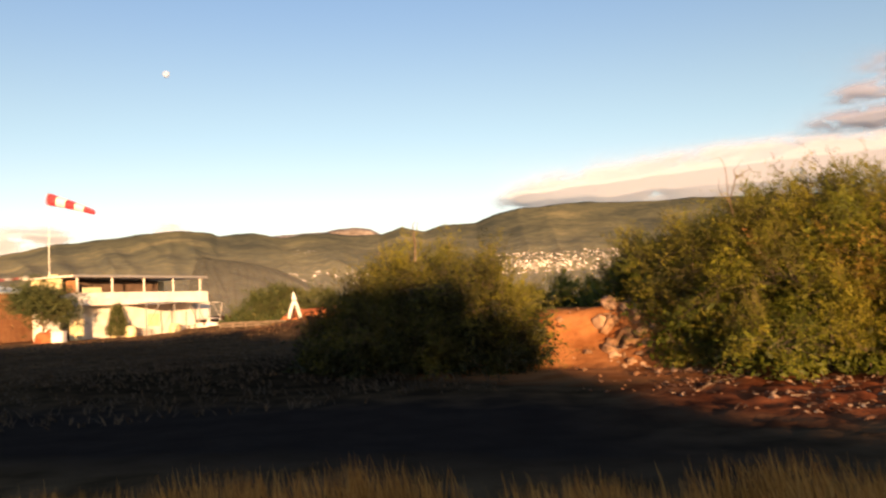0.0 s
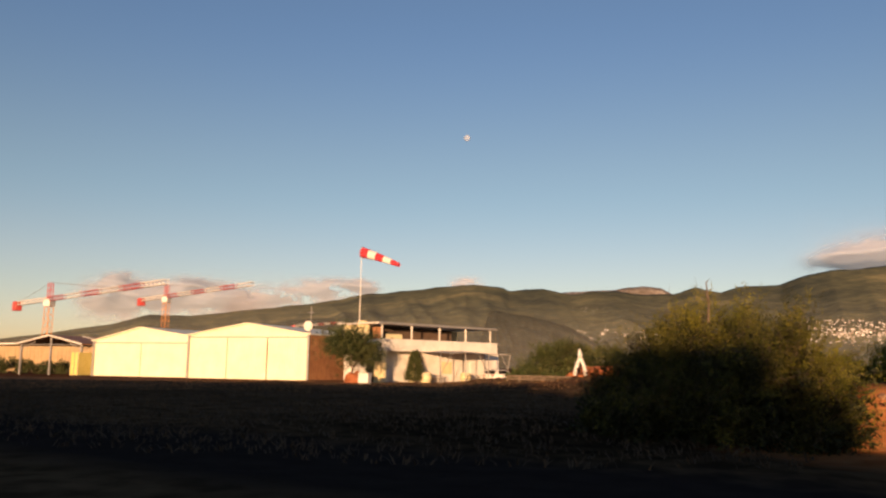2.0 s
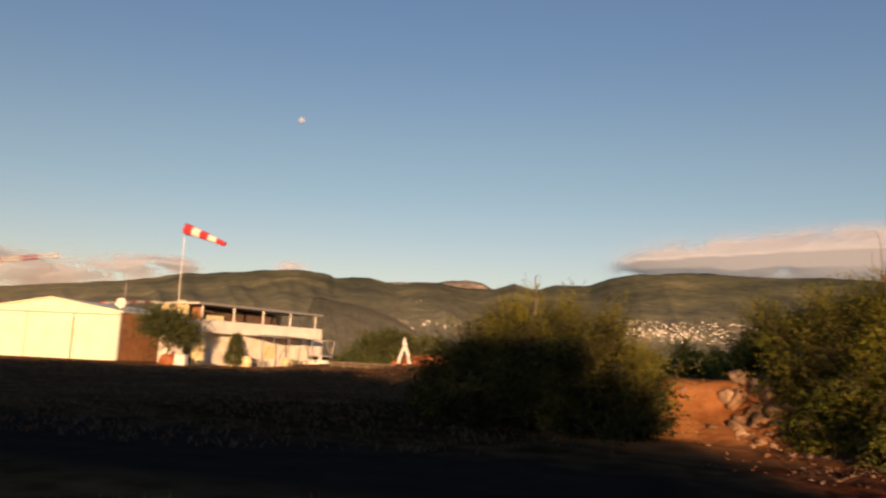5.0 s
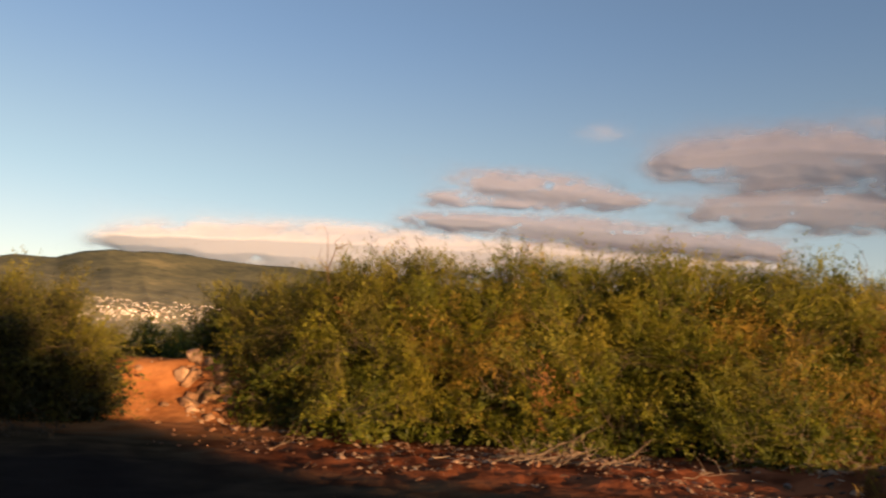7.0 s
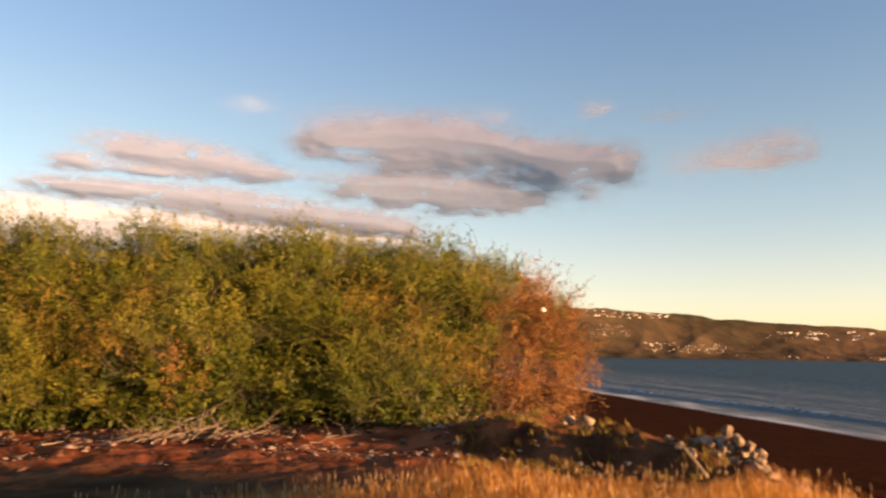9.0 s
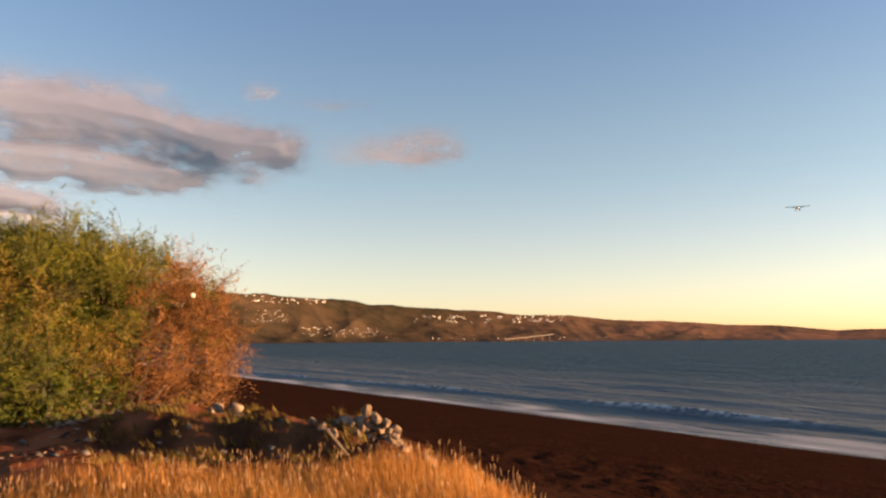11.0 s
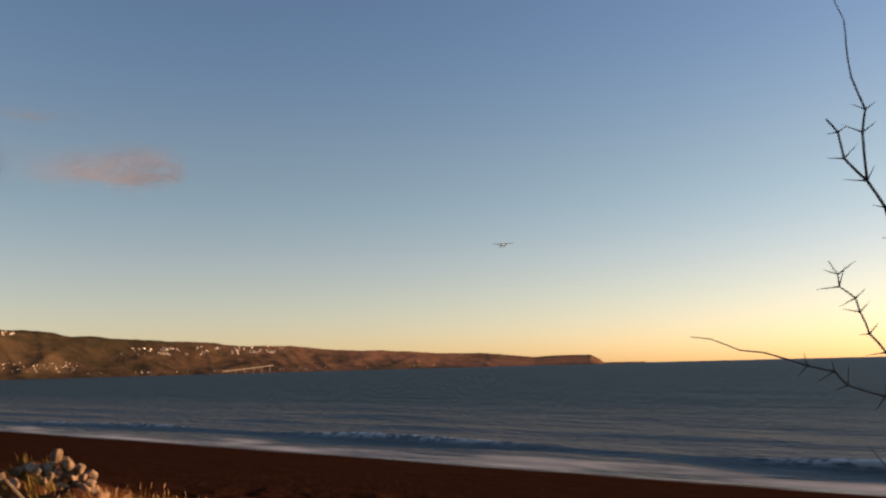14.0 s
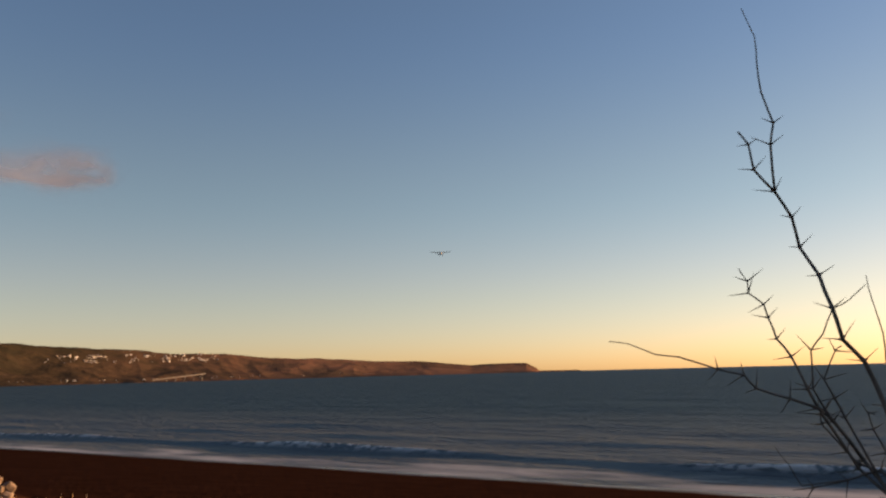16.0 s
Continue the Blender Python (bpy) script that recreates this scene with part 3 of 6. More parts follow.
cl.new(cmr.outputs[0], cmx.inputs["Factor"])
cl.new(cn["Principled BSDF"].inputs["Base Color"].links[0].from_socket, cmx.inputs["A"])
cmx.inputs["B"].default_value = (0.36, 0.47, 0.44, 1)
cl.new(cmx.outputs["Result"], cn["Principled BSDF"].inputs["Base Color"])
PALE = material("pale_cliff", [(0.10, 0.085, 0.07), (0.22, 0.19, 0.17), (0.42, 0.38, 0.34)], scale=0.006, detail=9, bump=0.5, bump_scale=0.02, rough=1.0, spec=0.0)

mountains = mesh_ob("mountain_range", *range_mesh(RIDGE, 75, -56, 0.12, 900, 3300, 4000, 60, 0.0, 0.17, 3.3), SLOPE, smooth=True)
tagged(mountains, "hazy green and brown mountain range with gullies", "mountain", kind="structure")
# a pale see-through sheet added to imitate evening haze over the foot of the mountains
HAZESHEET = bpy.data.materials.new("haze_sheet")
HAZESHEET.use_nodes = True
hn, hl = HAZESHEET.node_tree.nodes, HAZESHEET.node_tree.links
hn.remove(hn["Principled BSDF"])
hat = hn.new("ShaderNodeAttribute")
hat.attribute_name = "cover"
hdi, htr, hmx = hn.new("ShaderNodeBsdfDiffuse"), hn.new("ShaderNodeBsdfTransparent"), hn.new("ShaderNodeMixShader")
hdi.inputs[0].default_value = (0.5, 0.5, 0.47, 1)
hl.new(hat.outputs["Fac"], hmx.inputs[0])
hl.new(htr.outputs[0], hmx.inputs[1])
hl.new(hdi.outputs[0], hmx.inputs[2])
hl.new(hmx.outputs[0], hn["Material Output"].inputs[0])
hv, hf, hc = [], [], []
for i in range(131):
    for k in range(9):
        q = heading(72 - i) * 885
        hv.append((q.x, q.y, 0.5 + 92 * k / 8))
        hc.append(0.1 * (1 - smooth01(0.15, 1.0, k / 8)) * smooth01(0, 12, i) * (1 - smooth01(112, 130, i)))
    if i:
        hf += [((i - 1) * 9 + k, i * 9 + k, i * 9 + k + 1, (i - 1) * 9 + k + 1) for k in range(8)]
veil = mesh_ob("backdrop_haze_sheet", hv, hf, HAZESHEET, smooth=True)
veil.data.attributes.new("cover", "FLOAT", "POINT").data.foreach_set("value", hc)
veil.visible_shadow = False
tagged(veil, "thin pale see-through sheet before the mountains, in place of haze", "haze", kind="structure")
PEAK = [(1.0, 3.0), (3.0, 4.6), (4.2, 5.2), (5.0, 5.62), (6.2, 5.78), (7.2, 5.7), (8.2, 5.45), (10, 5.5), (12, 5.3), (14, 4.0)]
peak = mesh_ob("far_peak", *range_mesh(PEAK, 14, 1, 0.1, 3700, 4300, 4700, 30, 100.0, 0.1, 8.1), PALE, smooth=True)
tagged(peak, "distant pale cliff peak behind the saddle", "mountain", kind="structure")
coast = mesh_ob("coast_hills", *range_mesh(COAST, -48, -112, 0.1, 3000, 3900, 4600, 44, SEA_Z - 2, 0.18, 5.7), COASTMAT, smooth=True)
tagged(coast, "dry brown hills of the far shore ending in a flat-topped headland", "hill", kind="structure")


# ---- plants ----
def mesh_tris(name, v, f, mat, parent=None, label="", kind=""):
    """A mesh object from arrays of corners and triangles."""
    me = bpy.data.meshes.new(name)
    me.vertices.add(len(v))
    me.vertices.foreach_set("co", v.astype(np.float32).ravel())
    me.loops.add(f.size)
    me.loops.foreach_set("vertex_index", f.astype(np.int32).ravel())
    me.polygons.add(len(f))
    me.polygons.foreach_set("loop_start", np.arange(0, f.size, 3, dtype=np.int32))
    me.materials.append(mat)
    me.update(calc_edges=True)
    ob = new(name, me)
    ob.parent = parent
    return tagged(ob, label, kind=kind)


def unit(a):
    return a / (np.linalg.norm(a, axis=-1, keepdims=True) + 1e-9)


def sprays(name, roots, dirs, lengths, mat, parent, rng, leaves=12, leaf=0.05, label=""):
    """Feathery sprays: small leaflets in pairs along bowed twigs."""
    n = len(roots)
    t = np.tile(np.linspace(0.12, 1.0, leaves), (n, 1))
    roots, dirs, lengths = np.array(roots), unit(np.array(dirs)), np.array(lengths)[:, None, None]
    bow = unit(rng.normal(size=(n, 3)))[:, None, :]
    p = roots[:, None, :] + (dirs[:, None, :] * t[..., None] + bow * 0.22 * (t ** 2)[..., None]) * lengths
    p = p.reshape(-1, 3) + rng.normal(size=(n * leaves, 3)) * 0.016
    axis = np.repeat(dirs, leaves, axis=0)
    out = unit(np.cross(axis, rng.normal(size=(n * leaves, 3))))
    a = unit(axis * 0.6 + out + rng.normal(size=(n * leaves, 3)) * 0.35)
    b = unit(np.cross(a, rng.normal(size=(n * leaves, 3))))
    L = (leaf * (0.6 + 0.9 * rng.random(n * leaves)))[:, None]
    v = np.stack([p, p + a * L + b * L * 0.36, p + a * L * 2.1, p + a * L - b * L * 0.36], axis=1).reshape(-1, 3)
    k = np.arange(n * leaves * 4).reshape(-1, 4)
    f = np.concatenate([k[:, [0, 1, 2]], k[:, [0, 2, 3]]])
    return mesh_tris(name, v, f, mat, parent, label, "stuff")


def fronds(name, roots, dirs, lengths, normals, mat, parent, rng, tufts=8, leaflets=9, leaf=0.02, wood=None, tones=None):
    """Boughs of feathery leaf: each a bowed twig with side sprays in one plane, and pairs of leaflets along every spray."""
    n = len(roots)
    roots, dirs, normals = np.array(roots), unit(np.array(dirs)), np.array(normals)
    lengths = np.array(lengths)
    side = unit(np.cross(dirs, normals))
    flat = unit(np.cross(side, dirs))
    bow = unit(rng.normal(size=(n, 3)) * 0.6 + flat * 0.5 + np.array((0, 0, -0.35)))
    t = np.linspace(0.22, 1.0, tufts)[None, :] + rng.normal(size=(n, tufts)) * 0.03
    base = roots[:, None] + (dirs[:, None] * t[..., None] + bow[:, None] * 0.24 * (t ** 2)[..., None]) * lengths[:, None, None]
    sign = np.where(np.arange(tufts) % 2 == 0, 1.0, -1.0)[None, :, None]
    way = unit(dirs[:, None] * 0.75 + side[:, None] * sign + flat[:, None] * 0.25 + rng.normal(size=(n, tufts, 3)) * 0.28)
    way[:, -1] = unit(dirs + rng.normal(size=(n, 3)) * 0.2)
    reach = lengths[:, None] * (0.42 - 0.2 * t) * (0.7 + 0.6 * rng.random((n, tufts)))
    # the leaflets of a spray stand in pairs
    q = np.linspace(0.1, 1.0, leaflets)[None, None, :]
    p = base[:, :, None] + way[:, :, None] * (q * reach[..., None])[..., None]
    p = p + rng.normal(size=p.shape) * 0.006
    cross = unit(np.cross(way, flat[:, None] + rng.normal(size=(n, tufts, 3)) * 0.3))
    hand = np.where(np.arange(leaflets) % 2 == 0, 1.0, -1.0)[None, None, :, None]
    a = unit(way[:, :, None] * 0.55 + cross[:, :, None] * hand + rng.normal(size=p.shape) * 0.3)
    b = unit(np.cross(a, flat[:, None, None] + rng.normal(size=p.shape) * 0.45))
    size = (leaf * (0.65 + 0.8 * rng.random(p.shape[:3])) * (1.15 - 0.45 * q))[..., None]
    a, b, p = (a * size).reshape(-1, 3), (b * size).reshape(-1, 3), p.reshape(-1, 3)
    v = np.stack([p, p + a + b * 0.42, p + a * 2.1, p + a - b * 0.42], axis=1).reshape(-1, 3)
    k = np.arange(len(p) * 4).reshape(-1, 4)
    ob = mesh_tris(name, v, np.concatenate([k[:, [0, 1, 2]], k[:, [0, 2, 3]]]), mat, parent, "", "stuff")
    shade = np.repeat(np.clip((np.array(tones) if tones else 0.5) + 0.12 * rng.normal(size=n), 0, 1), tufts * leaflets * 4)
    ob.data.attributes.new("tone", "FLOAT", "POINT").data.foreach_set("value", shade.astype(np.float32))
    if wood:
        # the twigs: three-sided slivers that follow the bow
        tt = np.linspace(-0.25, 1.0, 4)
        mid = roots[:, None] + (dirs[:, None] * tt[None, :, None] + bow[:, None] * 0.24 * (tt ** 2)[None, :, None]) * lengths[:, None, None]
        thick = (0.0045 * (1.1 - np.clip(tt, 0, 1)))[None, :, None]
        ring = np.stack([mid + side[:, None] * thick, mid - side[:, None] * thick * 0.5 + flat[:, None] * thick * 0.8, mid - side[:, None] * thick * 0.5 - flat[:, None] * thick * 0.8], axis=2)
        f = []
        for i in range(3):
            for j in range(3):
                a0, a1, b0, b1 = i * 3 + j, i * 3 + (j + 1) % 3, i * 3 + 3 + j, i * 3 + 3 + (j + 1) % 3
                f += [(a0, a1, b1), (a0, b1, b0)]
        f = (np.array(f)[None] + (np.arange(n) * 12)[:, None, None]).reshape(-1, 3)
        mesh_tris("brushwood", ring.reshape(-1, 3), f, wood, parent, "", "stuff")
    return ob


def stem(bm, a, b, r, rng, bend=0.25):
    """A crooked limb from a to b."""
    a, b = Vector(a), Vector(b)
    n = 6
    side = Vector(rng.normal(size=3)) * (b - a).length * bend
    pts = [a.lerp(b, i / n) + side * math.sin(math.pi * i / n) * 0.5 + Vector(rng.normal(size=3)) * min(0.03, 0.02 * (b - a).length) for i in range(n + 1)]
    tube_path(bm, pts, [r * (1 - 0.8 * i / n) for i in range(n + 1)], 5)
    return pts


def thicket(name, label, outline, front, depth, seed, mats, lumps, per=60, leaves=11, leaf=0.05, spray=0.5, stems=16, category="bush", shoots=0.02, dead=0, top_off=0.75, lump=1.0, thin=None, foot=0.03, bulge=1.25, tufts=8, crease=None):
    """A mound of leafy lumps from its foot over its crown. outline: the height of its top over the horizon by azimuth;
    front: how far off its foot is; mats: (material, share by azimuth, height and tone)."""
    rng = np.random.default_rng(seed)
    az0, az1 = outline[0][0], outline[-1][0]
    mid = (az0 + az1) / 2
    at = pol(mid, lerp_row(mid, front) + depth / 2)
    root = thing(name, (at.x, at.y, ground_z(at.x, at.y)), label, category)
    inv = root.matrix_world.inverted()
    groups = [([], [], [], [], []) for _ in mats]
    feet, inner = [], ([], [])
    wide = radians(abs(az1 - az0)) * lerp_row(mid, front)
    tall = EYE + lerp_row(mid, front) * math.tan(radians(max(e for _, e in outline)))
    gap = math.sqrt(wide * (tall + depth * 0.6) / lumps)
    cols, rows = max(3, round(wide / gap)), max(3, round((tall + depth * 0.6) / gap))
    for cell in range(cols * rows):
        i, j = cell % cols, cell // cols
        az = az0 + (az1 - az0) * min(1.0, max(0.0, (i + 0.5 + rng.uniform(-0.6, 0.6)) / cols))
        phi = radians(118) * min(1.0, max(foot, (j + 0.5 + rng.uniform(-0.6, 0.6)) / rows))
        f = lerp_row(az, front)
        swell_ = noise.noise(Vector((az * 0.11 + phi * 0.9, phi * 3.0, seed))) + 0.7 * noise.noise(Vector((az * 0.3 + phi, phi * 6.5, seed + 5)))
        s_ = phi / radians(118)
        k = 0.02 + (0.42 * s_ / 0.75 if s_ < 0.75 else 0.42 + 1.6 * (s_ - 0.75)) - bulge / depth * swell_
        if crease:
            swell_ -= crease(az, EYE + (f + depth * 0.3) * math.tan(radians(lerp_row(az, outline))) * (1 - max(0.0, 1 - s_ / 0.75) ** 1.5))
        if swell_ < -0.5 and not crease and s_ < 0.8 and rng.random() < 0.6:
            continue
        crest = max(0.35, EYE + (f + depth * 0.4) * math.tan(radians(lerp_row(az, outline))) - top_off)
        p0 = pol(az, f + 0.3 + depth * k)
        g = ground_z(p0.x, p0.y)
        crest = max(crest, g + 0.3)
        rise = 0.1 + 0.9 * (1 - max(0.0, 1 - s_ / 0.75) ** 1.5) - 0.9 * max(0.0, s_ - 0.8) ** 1.5
        z = g + (crest - g) * rise * (1 + 0.07 * swell_)
        which, pick = 0, rng.random()
        tone = noise.noise(Vector((p0.x * 0.26 + z * 0.3, p0.y * 0.26, z * 1.0 + seed))) + 0.5 * noise.noise(Vector((p0.x * 1.3, p0.y * 1.3, z * 1.3)))
        for w in range(1, len(mats)):
            share = mats[w][1](az, z, tone)
            if pick < share:
                which = w
                break
            pick -= share
        size = rng.uniform(0.55, 1.0) * lump
        size = min(size, max(0.28, (z - g) * 0.9))
        c = np.array(inv @ Vector((p0.x, p0.y, z)))
        face = np.array(heading(az)) * -0.6 * math.cos(phi * 0.8) + np.array((0, 0, 0.25 + 0.4 * math.sin(phi)))
        lean = unit(rng.normal(size=3) * 0.8 + face * 0.9)
        few = thin(az) if thin else 1.0
        hue = 0.5 + 0.24 * rng.normal()
        for _ in range(max(3, int(per * few * (size / 0.5) ** 2))):
            o = unit(rng.normal(size=3) * 0.75 + face)
            s = c + o * size * np.array((1, 1, 0.8)) * (0.25 + 0.45 * rng.random())
            up = 0.8 if (rng.random() < shoots and phi > 1.1) else 0.0
            groups[which][0].append(s)
            groups[which][1].append(o * 0.45 + lean * 1.1 + np.array((0, 0, 0.15 + up * 3)) + rng.normal(size=3) * 0.2)
            groups[which][4].append(hue)
            groups[which][2].append(spray * (0.55 + 0.75 * rng.random() + up * 0.3) * (1 - 0.4 * smooth01(1.2, 1.9, phi)))
            groups[which][3].append(unit(face + np.array((0, 0, 0.5)) + rng.normal(size=3) * 0.35))
        for _ in range(7):
            inner[0 if few > 0.95 else 1].append(c + unit(rng.normal(size=3)) * size * 0.4 - face * size * 1.15)
        feet.append((p0.x, p0.y, g, Vector((p0.x, p0.y, z))))
    for (r, d, l, nn, tn), (mat, _) in zip(groups, mats):
        if len(r):
            fronds("foliage", r, d, l, nn, mat, root, rng, tufts, leaves, leaf, BARK, tn)
    for hidden, (mat, _) in zip(inner, mats):
        if hidden:
            n = len(hidden) * 7
            c = np.repeat(np.array(hidden), 7, axis=0) + rng.normal(size=(n, 3)) * 0.17
            sprays("inner_foliage", c, rng.normal(size=(n, 3)), np.full(n, 0.3), mat, root, rng, 3, max(0.08, leaf * 3.2) if hidden is inner[0] else 0.035)
    for i in range(stems):
        x, y, g, top = feet[int(rng.integers(len(feet)))]
        bm = bmesh.new()
        base = Vector((x + rng.normal() * 0.3, y + rng.normal() * 0.3, g - 0.1)) + heading(mid) * 0.8
        stem(bm, inv @ base, inv @ top, 0.05 + 0.03 * rng.random(), rng)
        part("limb", bm, BARK, root)
    for i in range(dead):
        x, y, g, top = feet[int(rng.integers(len(feet) // 2, len(feet)))]
        bm = bmesh.new()
        tip = top + Vector((rng.normal() * 0.5, rng.normal() * 0.5, 0.6 + 0.5 * rng.random()))
        stem(bm, inv @ top, inv @ tip, 0.014, rng, 0.4)
        for _ in range(3):
            stem(bm, inv @ top.lerp(tip, rng.random()), inv @ (tip + Vector(rng.normal(size=3)) * 0.35), 0.007, rng, 0.4)
        part("dead_twig", bm, BARK, root)
    return root


def patch(az, a0, az1, top):
    return math.exp(-((az - a0) / az1) ** 2) * top


BUSH2 = [(-63.6, 0.4), (-62.6, 4.0), (-60.7, 5.5), (-58.9, 6.5), (-56.7, 7.3), (-50.5, 7.7), (-44.5, 8.1), (-36.7, 8.2), (-31.3, 7.3), (-24.7, 7.8), (-21.8, 7.5), (-19.8, 6.1), (-17.5, 5.3), (-15.8, 4.9), (-14.0, 4.4), (-12.6, 3.5), (-11.9, 1.9)]
FRONT2 = [(-63, 20.5), (-60, 19.5), (-52, 17.3), (-45, 16.6), (-39, 16.5), (-32, 16.55), (-26, 16.8), (-21, 17.5), (-18, 18.4), (-16, 19.2), (-14.4, 20.6), (-13.4, 22.4), (-11.9, 23.4)]
big = thicket("acacia_thicket", "tall tangled green acacia thicket with browning twigs", BUSH2, FRONT2, 6.0, 4,
              [(LEAF, None),
               (DRYLEAF, lambda az, z, g: 0.97 * smooth01(56.0 + 2.4 * max(0.0, z - 2.0), 58.6 + 2.4 * max(0.0, z - 2.0), -az) + (0.02 if g > 0.4 else 0.002)),
               (GOLDLEAF, lambda az, z, g: 0.95 * math.exp(-((z - (2.7 - (-az - 46) * 0.19)) / 0.42) ** 2) * smooth01(45, 48, -az) + 0.55 * patch(az, -31.5, 4.0, 1) * math.exp(-((z - 2.0) / 0.8) ** 2)),
               (DARKENEDLEAF, lambda az, z, g: 0.5 * (1 - smooth01(17, 31, -az))),
               (OLIVELEAF, lambda az, z, g: 0.65 if g > 0.1 else 0.1)],
              760, per=7, leaves=8, leaf=0.0275, spray=0.95, lump=0.72, bulge=1.6, tufts=9, shoots=0.008, stems=26, dead=16, thin=lambda az: 1 - 0.1 * smooth01(56.2, 57.4, -az),
              crease=lambda az, z: 1.0 * math.exp(-((z - (2.9 - (-az - 46) * 0.19)) / 0.45) ** 2) * smooth01(44, 47.5, -az) * (1 - smooth01(56, 58.5, -az)) - 0.45 * smooth01(46, 52, -az) * (1 - smooth01(54, 57, -az)) * smooth01(1.6, 0.6, z))
# the bare crooked top that stands out of it
rng = np.random.default_rng(77)
bm = bmesh.new()
inv = big.matrix_world.inverted()
crook = [pol(-20.1, 18.9, 3.35), pol(-19.9, 18.5, 3.65), pol(-20.4, 18.3, 4.15), pol(-21.4, 18.2, 4.3)]
tube_path(bm, [inv @ p for p in crook], [0.018, 0.016, 0.013, 0.006], 5)
for a, b in ((1, pol(-18.9, 18.2, 4.6)), (1, pol(-19.3, 18.2, 4.2)), (2, pol(-20.9, 18.0, 4.45)), (2, pol(-21.2, 18.2, 4.1))):
    stem(bm, inv @ crook[a], inv @ b, 0.012, rng, 0.3)
part("dead_twig", bm, BARK, big)

BUSH1 = [(-6.3, -1.6), (-5.6, 0.2), (-4.6, 2.3), (-3, 4.1), (0, 4.8), (2.4, 5.1), (4.4, 4.3), (5.8, 3.0), (7.0, 1.9), (8.4, 0.7), (9.6, -0.6)]
FRONT1 = [(-6.6, 19.4), (-4, 19.0), (0, 19.2), (6.0, 20.2), (9.6, 22.0)]
# shade is in the dark leaf; olive on crown and right side paints the sun
bush = thicket("acacia_bush", "rounded acacia bush, leaf coloured dark for shade and olive on its sunlit crown", BUSH1, FRONT1, 5.5, 5,
               [(DARKENEDLEAF, None), (OLIVELEAF, lambda az, z, g: 0.65 * smooth01(1.6, 2.5, z) + 0.4 * smooth01(3.0, 5.5, -az))], 240, per=6, leaves=8, leaf=0.027, spray=0.95, lump=0.72, bulge=1.4, tufts=8, shoots=0.02, stems=10, dead=2)
bm = bmesh.new()
inv = bush.matrix_world.inverted()
crook = [pol(2.0, 21.5, 2.9), pol(1.9, 21.4, 3.4), pol(2.05, 21.4, 3.9)]
tube_path(bm, [inv @ p for p in crook], [0.035, 0.025, 0.012], 5)
for a, b in ((1, pol(1.6, 21.4, 3.75)), (1, pol(2.3, 21.4, 3.7)), (2, pol(1.8, 21.4, 4.0))):
    stem(bm, inv @ crook[a], inv @ b, 0.014, rng, 0.3)
part("dead_twig", bm, BARK, bush)
# scrub further off
thicket("scrub_row", "olive green scrub growing behind the earth bank", [(-15.5, 1.2), (-13, 1.9), (-10.5, 1.5), (-9, 2.0), (-7, 1.6), (-4, 1.4)], [(-15.5, 30), (-4, 30)], 5, 6,
        [(LEAF, None)], 46, per=8, leaves=8, leaf=0.04, spray=0.7, stems=5, top_off=0.7)
thicket("scrub_row", "low dry green scrub at the edge of the field", [(6.5, 0.9), (8, 1.4), (10, 1.7), (11.5, 2.0), (13, 1.6), (14.5, 0.6), (15.2, 0.0)], [(6.5, 64), (15.2, 68)], 7, 7,
        [(FARLEAF, None)], 80, per=3, leaves=7, leaf=0.075, spray=1.1, stems=6, lump=1.4, top_off=1.1)


def tree(place, label, height, spread, seed, mat, trunk_r=0.12, clear=1.2):
    rng = np.random.default_rng(seed)
    root = thing("tree", place, label, "tree")
    bm = bmesh.new()
    fork = Vector((0.1, 0, clear))
    tube_path(bm, [(0, 0, -0.1), (0.05, 0.03, clear * 0.5), fork], [trunk_r * 1.25, trunk_r, trunk_r * 0.85], 8)
    part("trunk", bm, BARK, root, smooth=True)
    r, d, l = [], [], []
    for k in range(9):
        a = 2 * math.pi * k / 9 + rng.normal() * 0.2
        tip = Vector((math.cos(a) * spread * (0.35 + 0.5 * rng.random()), math.sin(a) * spread * (0.35 + 0.5 * rng.random()), clear + (height - clear) * (0.35 + 0.55 * rng.random())))
        bm = bmesh.new()
        stem(bm, fork, tip, trunk_r * 0.5, rng, 0.2)
        part("limb", bm, BARK, root)
        for _ in range(240):
            o = rng.normal(size=3) * np.array((0.33, 0.33, 0.3)) * spread
            r.append(np.array(tip) + o)
            d.append(rng.normal(size=3) + np.array((0, 0, 0.3)))
            l.append(0.4 + 0.4 * rng.random())
    sprays("crown", r, d, l, mat, root, rng, 10, 0.09)
    return root


tree(pol(26.6, 79.6), "round green tree beside the rusty hangar wall", 4.9, 2.35, 21, FARLEAF, clear=1.5)


def cypress(place):
    rng = np.random.default_rng(5)
    root = thing("shrub", place, "dense dark green conical shrub against the wall", "shrub")
    r, d, l = [], [], []
    for _ in range(900):
        h = rng.random() ** 1.2
        rad = 0.95 * (1 - h) ** 0.6 * rng.random() ** 0.4
        a = rng.random() * 6.283
        r.append((math.cos(a) * rad, math.sin(a) * rad, 0.1 + h * 2.9))
        d.append((math.cos(a), math.sin(a), 1.2))
        l.append(0.35)
    sprays("foliage", r, d, l, FARLEAF, root, rng, 7, 0.08)
    bm = bmesh.new()
    rod(bm, (0, 0, -0.1), (0, 0, 2.2), 0.08, 0.03)
    part("trunk", bm, BARK, root)


cypress(Vector((-32.0, 78.5, 0)))
